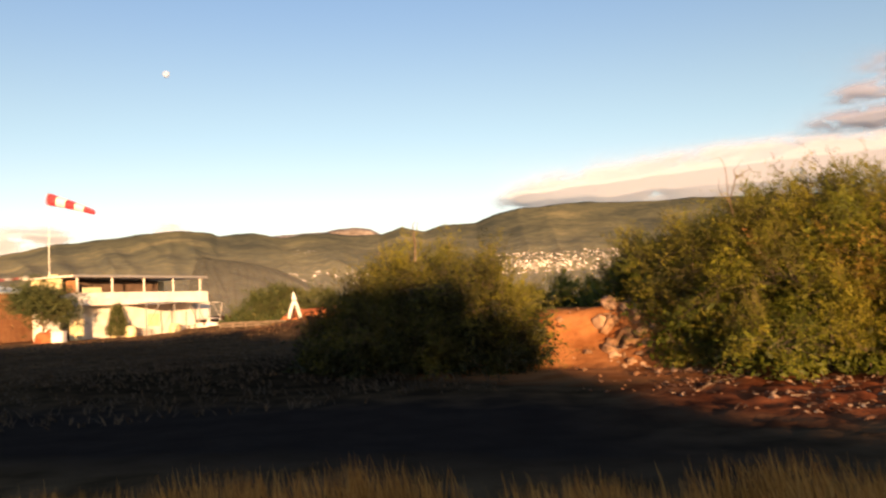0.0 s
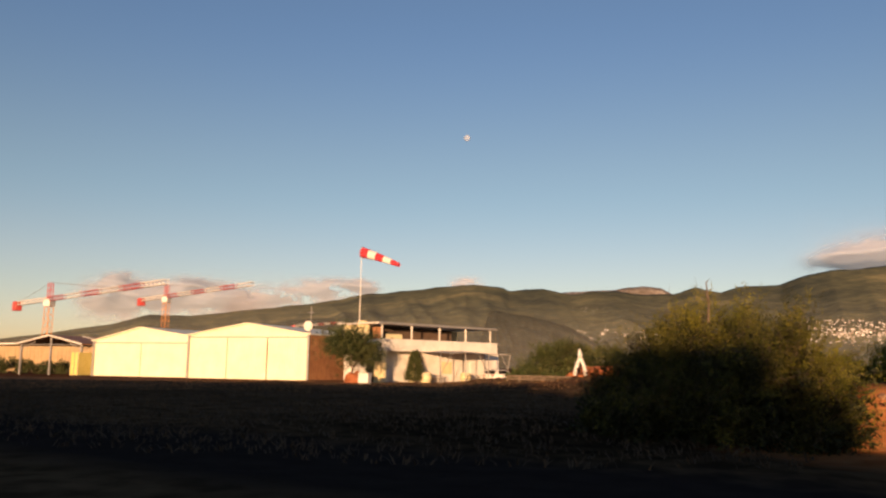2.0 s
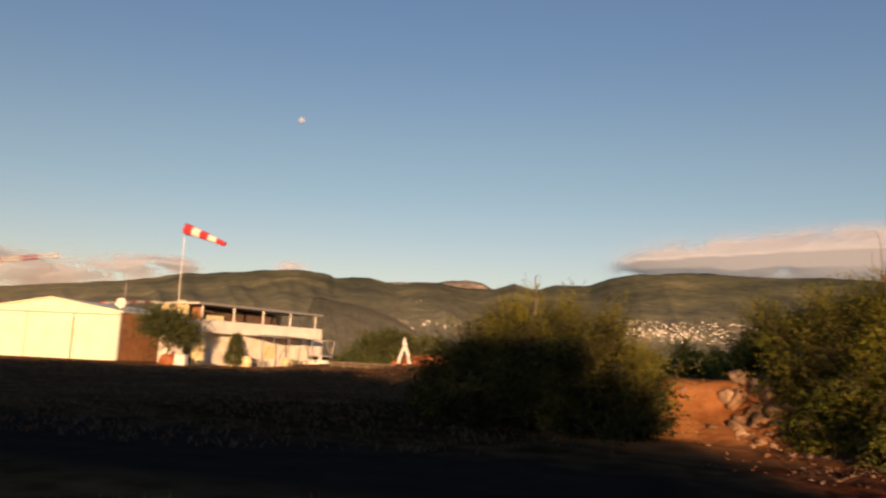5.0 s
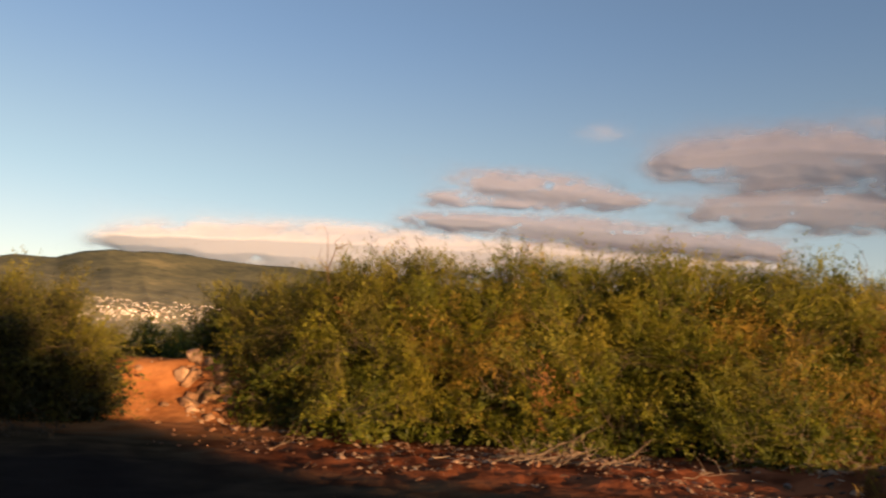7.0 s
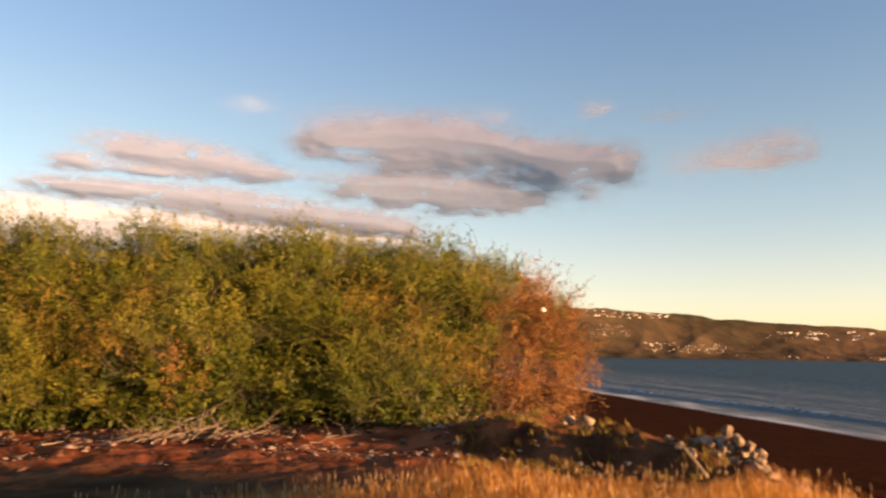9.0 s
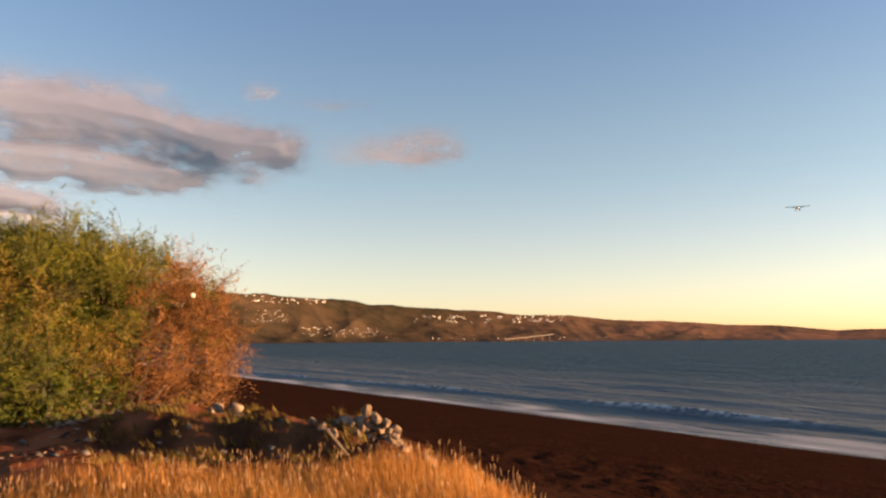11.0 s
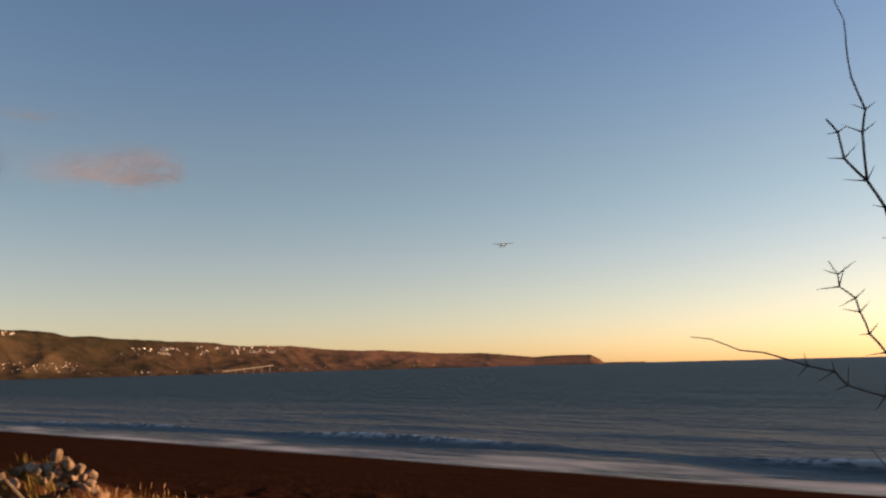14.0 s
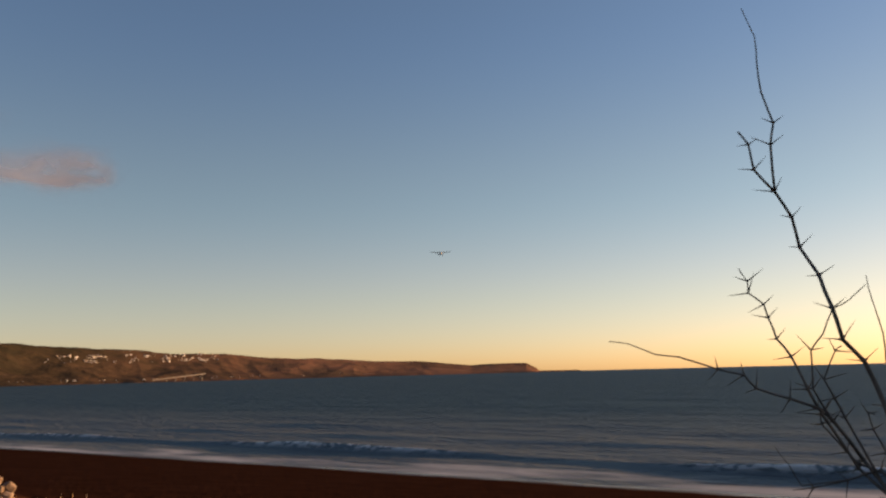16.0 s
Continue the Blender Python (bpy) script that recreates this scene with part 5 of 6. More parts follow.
# ---- aircraft over the bay ----
def aircraft():
    d = 360.0
    at = heading(-102.45) * d + Vector((0, 0, EYE + d * math.tan(radians(8.5))))
    root = thing("light_aircraft", at, "small dark high-wing light aircraft in flight", "aircraft", rz=-102.45 + 180)
    bm = bmesh.new()
    for s in (-1, 1):
        vs = [bm.verts.new(c) for c in ((0, -0.7, 0.55), (0, 0.7, 0.55), (s * 4.7, 0.45, 0.8), (s * 4.7, -0.45, 0.8),
                                        (0, -0.7, 0.72), (0, 0.7, 0.72), (s * 4.7, 0.45, 0.88), (s * 4.7, -0.45, 0.88))]
        for f in ((0, 1, 2, 3), (7, 6, 5, 4), (0, 3, 7, 4), (1, 5, 6, 2), (3, 2, 6, 7)):
            bm.faces.new([vs[k] for k in f])
    part("wing", bm, STEEL, root)
    bm = bmesh.new()
    tube_path(bm, [(0, 1.9, -0.1), (0, 1.4, 0), (0, 0, 0.05), (0, -2, 0.15), (0, -4, 0.3)], [0.2, 0.5, 0.58, 0.3, 0.1], 10)
    part("fuselage", bm, STEEL, root, smooth=True)
    bm = bmesh.new()
    box(bm, (-1.3, -4.2, 0.3), (1.3, -3.5, 0.38))
    part("tailplane", bm, STEEL, root)
    bm = bmesh.new()
    box(bm, (-0.05, -4.3, 0.3), (0.05, -3.5, 1.4))
    part("fin", bm, STEEL, root)
    for s in (-1, 1):
        bm = bmesh.new()
        rod(bm, (s * 0.35, 0.2, -0.35), (s * 2.4, 0.1, 0.66), 0.05)
        part("strut", bm, STEEL, root)
        bm = bmesh.new()
        rod(bm, (s * 0.3, 0.3, -0.4), (s * 0.9, 0.3, -0.9), 0.05)
        bmesh.ops.create_icosphere(bm, subdivisions=1, radius=0.2, matrix=Matrix.Translation((s * 0.92, 0.3, -0.95)))
        part("wheel", bm, DARK, root)


aircraft()


# ---- airfield buildings ----
def prism_roof(bm, x0, x1, y0, y1, eave0, ridge, eave1, peak_x, thick=0.12, over=0.25):
    """A gabled roof sheet running back in y, with its own thickness."""
    sec = [(x0 - over, eave0 - 0.05), (peak_x, ridge), (x1 + over, eave1 - 0.05)]
    rows = []
    for y in (y0 - over, y1 + over):
        rows.append([bm.verts.new((x, y, z)) for x, z in sec] + [bm.verts.new((x, y, z - thick)) for x, z in reversed(sec)])
    n = 6
    for k in range(n):
        bm.faces.new((rows[0][k], rows[0][(k + 1) % n], rows[1][(k + 1) % n], rows[1][k]))
    bm.faces.new(rows[0][::-1])
    bm.faces.new(rows[1])


def ribbed(bm, x0, x1, z0, z1, y, step, deep, normal=-1, axis="x", top=None):
    """A ribbed sheet wall in the plane y (or x), trapezoid ribs, with its top following a line."""
    n = max(2, int(abs(x1 - x0) / step))
    pts = []
    for i in range(n + 1):
        for f, o in ((0.0, 0), (0.45, 0), (0.55, 1), (0.95, 1)):
            t = (i + f) / (n + 1)
            pts.append((x0 + (x1 - x0) * t, o * deep))
    lo, hi = [], []
    for a, o in pts:
        zt = top(a) if top else z1
        c = (a, y + normal * o) if axis == "x" else (y + normal * o, a)
        lo.append(bm.verts.new((*c, z0)))
        hi.append(bm.verts.new((*c, zt)))
    for k in range(len(pts) - 1):
        bm.faces.new((lo[k], lo[k + 1], hi[k + 1], hi[k]))


def hangar(x0, x1, y0, y1, eave0, ridge, eave1, peak_x, label, doors):
    root = thing("hangar", ((x0 + x1) / 2, y0, 0), label, "hangar", "airfield hangars")
    inv = Matrix.Translation((-(x0 + x1) / 2, -y0, 0))

    def line(a):
        return eave0 + (ridge - eave0) * (a - x0) / (peak_x - x0) if a < peak_x else ridge + (eave1 - ridge) * (a - peak_x) / (x1 - peak_x)

    head = min(eave0, eave1) - 0.35
    bm = bmesh.new()
    ribbed(bm, x0, x1, head, 0, y0 + 0.1, 0.3, 0.03, top=lambda a: line(a) - 0.1)
    bm.transform(inv)
    part("gable_cladding", bm, CREAM, root)
    for k in range(doors):
        a, b = x0 + (x1 - x0) * k / doors + 0.06, x0 + (x1 - x0) * (k + 1) / doors - 0.06
        bm = bmesh.new()
        ribbed(bm, a, b, 0.06, head - 0.02, y0 + (0.0 if k % 2 else 0.05), 0.32, 0.025)
        box(bm, (a, y0 + 0.06, 0.05), (b, y0 + 0.1, head))
        bm.transform(inv)
        part("sliding_door", bm, CREAM, root)
    bm = bmesh.new()
    box(bm, (x0, y0 - 0.06, head - 0.02), (x1, y0 + 0.0, head + 0.1))
    bm.transform(inv)
    part("door_rail", bm, STEEL, root, "grey steel door rail")
    for x, side in ((x0, 1), (x1, -1)):
        bm = bmesh.new()
        ribbed(bm, y0 + 0.2, y1, 0.0, line(x) - 0.12, x - 0.03 * (side > 0), 0.45, 0.05, normal=-side, axis="y")
        bm.transform(inv)
        part("side_wall", bm, RUSTSHEET, root, "brown corrugated side wall")
    bm = bmesh.new()
    box(bm, (x0, y1 - 0.1, 0), (x1, y1, min(eave0, eave1)))
    bm.transform(inv)
    part("rear_wall", bm, RUSTSHEET, root)
    bm = bmesh.new()
    prism_roof(bm, x0, x1, y0, y1, eave0, ridge, eave1, peak_x)
    bm.transform(inv)
    part("roof", bm, CREAM, root)
    for x in (x0 + 0.05, x1 - 0.05):
        bm = bmesh.new()
        box(bm, (x - 0.13, y0 - 0.12, 0), (x + 0.13, y0 - 0.065, line(x) - 0.1))
        bm.transform(inv)
        part("corner_post", bm, STEEL, root, "dark steel corner post")
    return root


hangar(-71.8, -57.95, 75.4, 92, 4.2, 5.75, 4.75, -65.05, "pale cream metal hangar with closed sliding doors", 2)
hangar(-57.5, -42.3, 74.4, 92, 4.85, 6.1, 4.95, -49.9, "larger pale cream metal hangar with closed doors", 3)


def clubhouse():
    x0, x1, y0, y1 = -41.0, -35.4, 76.0, 93.2
    root = thing("clubhouse", (x1, y0, 0), "two-storey white and yellow club house with a terrace", "building", rz=-26)

    def put(name, lo, hi, mat, label="", bevel=0.03):
        bm = bmesh.new()
        box(bm, Vector(lo) - Vector((x1, y0, 0)), Vector(hi) - Vector((x1, y0, 0)), bevel)
        return part(name, bm, mat, root, label)

    put("ground_floor_wall", (x0, y0 + 0.2, 0), (x1, y0 + 5.0, 3.2), WHITEWALL)
    put("ground_floor_wall", (x0, y0 + 5.0, 0), (x1 + 1.55, y1, 3.2), WHITEWALL)
    put("upper_wall", (x0, y0 + 0.1, 3.42), (x1 - 1.5, y0 + 0.4, 6.0), YELLOWWALL)
    put("upper_wall", (x0, y0 + 0.4, 3.42), (x0 + 0.3, y1, 5.9), YELLOWWALL)
    put("upper_wall", (x1 - 2.4, y0 + 0.4, 3.42), (x1 - 2.2, y1 - 4, 5.85), TERRACE, "shaded brown wall behind the terrace")
    put("terrace_slab", (x0, y0 - 0.6, 3.2), (x1 + 1.9, y1 - 0.6, 3.42), WHITEWALL)
    put("parapet", (x1 + 1.7, y0 - 0.6, 3.42), (x1 + 1.9, y1 - 0.6, 4.45), WHITEWALL)
    put("parapet", (x1 - 0.6, y0 - 0.6, 3.42), (x1 + 1.7, y0 - 0.4, 4.45), WHITEWALL)
    put("roof", (x0 - 0.4, y0 - 0.5, 6.0), (x1 + 0.9, y1 + 0.4, 6.16), WHITEWALL, "thin flat pale roof")
    put("roof_edge", (x1 + 0.9, y0 - 0.5, 5.96), (x1 + 1.0, y1 + 0.4, 6.2), STEEL)
    for k in range(5):
        y = y0 + 0.2 + k * 4.1
        put("roof_post", (x1 + 0.6, y, 3.42), (x1 + 0.75, y + 0.15, 6.0), WHITEWALL)
    put("screen", (x1 - 1.2, y0 + 0.5, 3.42), (x1 + 0.5, y0 + 0.62, 5.7), RUSTSHEET, "brown slatted screen")
    put("screen", (x1 + 0.45, y0 + 1.0, 3.42), (x1 + 0.55, y0 + 3.2, 5.0), YELLOWWALL, "pale yellow board")
    for y in (y0 - 0.4, y0 + 3.6):
        put("pillar", (x1 + 1.3, y, 0), (x1 + 1.75, y + 0.45, 3.2), YELLOWWALL)
    put("entrance_wall", (x1 + 0.2, y0 - 0.3, 0), (x1 + 1.1, y0 - 0.1, 2.6), YELLOWWALL)
    # a near-black panel on the solid wall paints the shade of a doorway
    put("doorway", (x1 - 1.6, y0 + 0.12, 0), (x1 - 0.3, y0 + 0.19, 2.3), DARK, "near-black panel in place of a shaded doorway")
    for k in range(2):
        y = y0 + 8 + k * 4.4
        put("window", (x1 + 1.555, y, 0.9), (x1 + 1.61, y + 1.6, 2.2), YELLOWWALL if k == 0 else WHITEWALL, "pale closed shutter")
    put("air_unit", (x0 + 2.0, y0 + 0.4, 6.16), (x0 + 2.8, y0 + 1.0, 6.45), YELLOWWALL, "small pale roof box")
    return root


clubhouse()


def dish():
    root = thing("satellite_dish", (-42.9, 75.2, 5.0), "small white satellite dish and aerial on the hangar roof", "antenna")
    bm = bmesh.new()
    bmesh.ops.create_uvsphere(bm, u_segments=16, v_segments=8, radius=0.55, matrix=Matrix.Translation((0, -0.1, 0.75)) @ Matrix.Diagonal((1, 0.35, 1, 1)))
    part("reflector", bm, WHITEWALL, root, smooth=True)
    bm = bmesh.new()
    rod(bm, (0, 0.1, -0.4), (0, 0.1, 0.7), 0.06)
    part("bracket", bm, STEEL, root)
    bm = bmesh.new()
    rod(bm, (0.1, 0.3, -0.3), (0.1, 0.3, 2.8), 0.04)
    rod(bm, (-0.3, 0.3, 2.2), (0.5, 0.3, 2.2), 0.025)
    part("aerial", bm, STEEL, root)


dish()


def windsock():
    base = Vector((-38.0, 77.4, 6.16))
    root = thing("windsock", base, "red and white striped windsock on a tall mast", "windsock")
    top = EYE + base.xy.length * math.tan(radians(8.42)) - base.z
    bm = bmesh.new()
    rod(bm, (0, 0, -0.02), (0, 0, top * 0.55), 0.04, 0.035, 8)
    part("mast", bm, CRANEWHITE, root, "thin pale lower mast")
    bm = bmesh.new()
    rod(bm, (0, 0, top * 0.55), (0, 0, top), 0.032, 0.025, 8)
    part("mast", bm, CRANEWHITE, root, "thin white upper mast")
    bm = bmesh.new()
    box(bm, (-0.25, -0.25, 0.0), (0.25, 0.25, 0.1))
    part("foot", bm, STEEL, root)
    bm = bmesh.new()
    ring = [Vector((0.1 + 0.05, math.cos(a) * 0.62, top - 0.6 + math.sin(a) * 0.62)) for a in [2 * math.pi * k / 16 for k in range(17)]]
    tube_path(bm, ring, [0.03] * 17, 5)
    part("hoop", bm, STEEL, root)
    way = Vector((0.94, -0.1, -0.27)).normalized()
    q = way.to_track_quat("Z", "Y").to_matrix()
    start = Vector((0.12, 0, top - 0.6))
    rng = np.random.default_rng(2)
    for k in range(5):
        bm = bmesh.new()
        rows = []
        for j in range(5):
            t = (k + j / 4) / 5
            rad = 0.58 * (1 - 0.62 * t)
            c = start + way * (4.75 * t) + Vector((0, 0, -0.25 * t * t))
            rows.append([bm.verts.new(c + q @ Vector((math.cos(a) * rad * (1 + 0.05 * math.sin(3 * a + j)), math.sin(a) * rad, 0))) for a in [2 * math.pi * i / 16 for i in range(16)]])
        for r0, r1 in zip(rows, rows[1:]):
            for i in range(16):
                bm.faces.new((r0[i], r0[(i + 1) % 16], r1[(i + 1) % 16], r1[i]))
        part("band", bm, FLAGRED if k % 2 == 0 else FLAGWHITE, root, "red cloth band" if k % 2 == 0 else "white cloth band", smooth=True)


windsock()


def lattice(bm, a, b, wide, step, r=0.07):
    """A square lattice girder from a to b."""
    a, b = Vector(a), Vector(b)
    d = (b - a)
    q = d.to_track_quat("Z", "Y").to_matrix()
    n = max(1, int(d.length / step))
    cs = [q @ Vector((sx * wide / 2, sy * wide / 2, 0)) for sx, sy in ((1, 1), (-1, 1), (-1, -1), (1, -1))]
    for c in cs:
        rod(bm, a + c, b + c, r, r, 4)
    for k in range(n):
        p0, p1 = a.lerp(b, k / n), a.lerp(b, (k + 1) / n)
        for i in range(4):
            rod(bm, p0 + cs[i], p1 + cs[(i + 1) % 4], r * 0.7, r * 0.7, 3)


def crane(base_az, base_d, jib_el, tip_az, tip_el, tail_az, label, apex=3.2, width=1.3):
    """A tower crane: mast, slewing cab, striped jib, counter-jib with ballast, apex and tie rods."""
    base = pol(base_az, base_d)
    z = EYE + base_d * math.tan(radians(jib_el))
    tip_d = (z - EYE) / math.tan(radians(tip_el))
    tip = pol(tip_az, tip_d, z) - base
    way = Vector((tip.x, tip.y, 0)).normalized()
    tail_len = base_d * math.sin(radians(abs(tail_az - base_az))) / abs(way.cross(heading(base_az)).z)
    root = thing("tower_crane", base, label, "crane", "tower cranes")
    bm = bmesh.new()
    lattice(bm, (0, 0, 0), (0, 0, z - 1.0), width, 1.5, 0.08)
    part("mast", bm, CRANEORANGE, root, "orange lattice mast")
    bm = bmesh.new()
    box(bm, (-0.9, -0.9, z - 1.6), (0.9, 0.9, z - 0.2), 0.1)
    part("slewing_ring", bm, CRANEWHITE, root)
    length = Vector((tip.x, tip.y, 0)).length
    n = 6
    for k in range(n):
        bm = bmesh.new()
        lattice(bm, Vector((0, 0, z)) + way * length * k / n, Vector((0, 0, z)) + way * length * (k + 1) / n, 0.8, 1.6, 0.07)
        part("jib_section", bm, CRANERED if k % 2 == 0 else CRANEWHITE, root, "red jib section" if k % 2 == 0 else "white jib section")
    bm = bmesh.new()
    lattice(bm, (0, 0, z), Vector((0, 0, z)) - way * tail_len, 0.8, 1.6, 0.08)
    part("counter_jib", bm, CRANEWHITE, root)
    bm = bmesh.new()
    m = Matrix.Translation(Vector((0, 0, z)) - way * (tail_len - 0.9)) @ Matrix.Rotation(math.atan2(way.y, way.x), 4, "Z")
    box(bm, (-1.1, -0.8, -1.7), (1.1, 0.8, 0.5), 0.08, m)
    part("ballast", bm, CRANERED, root, "red ballast block")
    bm = bmesh.new()
    lattice(bm, (0, 0, z), (0, 0, z + apex), 0.8, 1.0, 0.09)
    part("apex", bm, CRANERED, root)
    for to in (way * length * 0.6, -way * tail_len * 0.9):
        bm = bmesh.new()
        rod(bm, (0, 0, z + apex), Vector((0, 0, z + 0.4)) + to, 0.05, 0.05, 4)
        part("tie_rod", bm, STEEL, root)
    return root


crane(46.5, 195, 3.95, 39.4, 5.45, 48.6, "red and white tower crane with an orange mast", 3.6)
crane(39.4, 225, 4.45, 33.7, 5.55, 41.2, "red and white tower crane beside the other", 3.0)
crane(29.9, 420, 2.75, 27.4, 2.98, 30.9, "small far red and white tower crane", 2.2)


def open_shed():
    x0, x1, y0, y1 = -82.0, -72.3, 74.0, 84.0
    root = thing("open_shed", ((x0 + x1) / 2, y0, 0), "open steel shelter with a pitched roof on posts", "shelter")
    inv = Matrix.Translation((-(x0 + x1) / 2, -y0, 0))
    bm = bmesh.new()
    prism_roof(bm, x0, x1, y0, y1, 3.75, 4.75, 3.75, (x0 + x1) / 2, 0.1, 0.3)
    bm.transform(inv)
    part("roof", bm, RUSTSHEET, root, "thin weathered brown sheet roof")
    for x in (x0 + 0.2, (x0 + x1) / 2, x1 - 0.2):
        for y in (y0 + 0.2, y1 - 0.2):
            bm = bmesh.new()
            top = 3.68 if x != (x0 + x1) / 2 else 4.6
            box(bm, (x - 0.1, y - 0.1, 0), (x + 0.1, y + 0.1, top), 0.01)
            bm.transform(inv)
            part("post", bm, STEEL, root)
    for y in (y0 + 0.2, y1 - 0.2):
        for a, b in (((x0 + 0.2, y, 3.0), (x0 + 2.4, y, 4.0)), ((x1 - 0.2, y, 3.0), (x1 - 2.4, y, 4.0)), ((x0 + 0.2, y, 3.6), (x1 - 0.2, y, 3.6))):
            bm = bmesh.new()
            rod(bm, a, b, 0.06, 0.06, 4)
            bm.transform(inv)
            part("brace", bm, STEEL, root)
    for y in (y0 - 0.32, (y0 + y1) / 2, y1 - 0.2):
        for a, b in (((x0 - 0.3, y, 3.66), ((x0 + x1) / 2, y, 4.7)), ((x1 + 0.3, y, 3.66), ((x0 + x1) / 2, y, 4.7))):
            bm = bmesh.new()
            rod(bm, a, b, 0.1, 0.1, 4)
            bm.transform(inv)
            part("rafter", bm, WHITEWALL, root, "pale painted rafter")


open_shed()


def warehouse():
    root = thing("warehouse", (-100, 96, 0), "long low tan corrugated warehouse", "building")
    bm = bmesh.new()
    ribbed(bm, -26, 26, 0, 3.9, 0, 0.8, 0.06)
    part("front_wall", bm, material("tan_sheet", [(0.32, 0.22, 0.12), (0.42, 0.31, 0.18)], scale=0.7, bump=0.15, rough=0.6), root, "tan brown corrugated front wall")
    bm = bmesh.new()
    box(bm, (-26, 0.08, 0), (26, 12, 3.85), 0.02)
    part("body", bm, YELLOWWALL, root)
    bm = bmesh.new()
    prism_roof(bm, -26, 26, 0, 12, 3.95, 4.6, 3.95, 0, 0.2, 0.4)
    part("roof", bm, WHITEWALL, root)


warehouse()


def container():
    root = thing("container", (-72.5, 73.9, 0), "bright yellow metal container beside the hangar", "container")
    bm = bmesh.new()
    box(bm, (-0.6, -0.6, 0.08), (0.6, 1.8, 2.7), 0.04)
    part("body", bm, material("container_yellow", [(0.55, 0.44, 0.12), (0.65, 0.54, 0.2)], scale=2, bump=0.2), root)
    for x in (-0.55, 0.0, 0.55):
        bm = bmesh.new()
        box(bm, (x - 0.03, -0.66, 0.0), (x + 0.03, -0.61, 2.7))
        part("door_bar", bm, STEEL, root)


container()


def awning():
    root = thing("awning", (-28.2, 83.0, 0), "pale canvas awning on thin steel poles", "awning", rz=-26)
    bm = bmesh.new()
    n = 8
    g = [[bm.verts.new((-1.75 + 4.2 * i / n, -5.6 + 10.8 * j / n, 3.25 - 0.15 * (i / n) + 0.22 * math.sin(math.pi * j / n) ** 2 * (1 - 0.6 * i / n) - 0.08 * math.sin(3 * math.pi * j / n) ** 2)) for j in range(n + 1)] for i in range(n + 1)]
    for i in range(n):
        for j in range(n):
            bm.faces.new((g[i][j], g[i + 1][j], g[i + 1][j + 1], g[i][j + 1]))
    bmesh.ops.solidify(bm, geom=list(bm.faces), thickness=0.03)
    part("canvas", bm, WHITEWALL, root, smooth=True)
    for x in (-1.6, 2.3):
        for y in (-5.5, -1.9, 1.6, 5.1):
            bm = bmesh.new()
            rod(bm, (x - (0.7 if x > 0 and y > 4 else 0), y, 0), (x, y, 3.23 - 0.15 * (x + 1.75) / 4.2), 0.05)
            part("pole", bm, STEEL, root)
    for y0, y1 in ((-5.5, -3.9), (1.6, 0.1), (5.1, 3.6)):
        bm = bmesh.new()
        rod(bm, (2.3, y0, 0.9), (2.3, y1, 3.05), 0.04)
        part("brace", bm, STEEL, root)
    return root


awning()


def picnic_table(place, rz):
    root = thing("picnic_table", place, "light wooden picnic table with benches under the awning", "table", "picnic tables", rz)
    bm = bmesh.new()
    for k in range(5):
        box(bm, (-0.9, -0.38 + k * 0.155, 0.72), (0.9, -0.24 + k * 0.155, 0.76), 0.005)
    part("tabletop", bm, DRIFT, root)
    for s in (-1, 1):
        bm = bmesh.new()
        box(bm, (-0.9, s * 0.75 - 0.14, 0.42), (0.9, s * 0.75 + 0.14, 0.46), 0.005)
        part("bench", bm, DRIFT, root)
        bm = bmesh.new()
        rod(bm, (s * 0.6, -0.65, 0), (s * 0.6, -0.1, 0.72), 0.05, 0.05, 4)
        rod(bm, (s * 0.6, 0.65, 0), (s * 0.6, 0.1, 0.72), 0.05, 0.05, 4)
        rod(bm, (s * 0.6, -0.75, 0.4), (s * 0.6, 0.75, 0.4), 0.04, 0.04, 4)
        part("trestle", bm, DRIFT, root)
    return root


first = picnic_table(Vector((-30.5, 80.5, 0)), 8)
copy_thing(first, pose(-27.2, 83.6, 0, 0, 0, -4))


def barrel(place):
    root = thing("barrel", place, "pale wooden barrel standing under the awning", "barrel", "barrels")
    bm = bmesh.new()
    tube_path(bm, [(0, 0, 0), (0, 0, 0.3), (0, 0, 0.6), (0, 0, 1.05)], [0.5, 0.6, 0.6, 0.5], 14)
    part("staves", bm, YELLOWWALL, root, smooth=True)
    for z in (0.25, 0.8):
        bm = bmesh.new()
        tube_path(bm, [(0, 0, z), (0, 0, z + 0.07)], [0.6, 0.6], 14)
        part("hoop", bm, STEEL, root)
    return root


b0 = barrel(Vector((-30.9, 79.0, 0)))
copy_thing(b0, pose(-28.2, 84.0, 0))


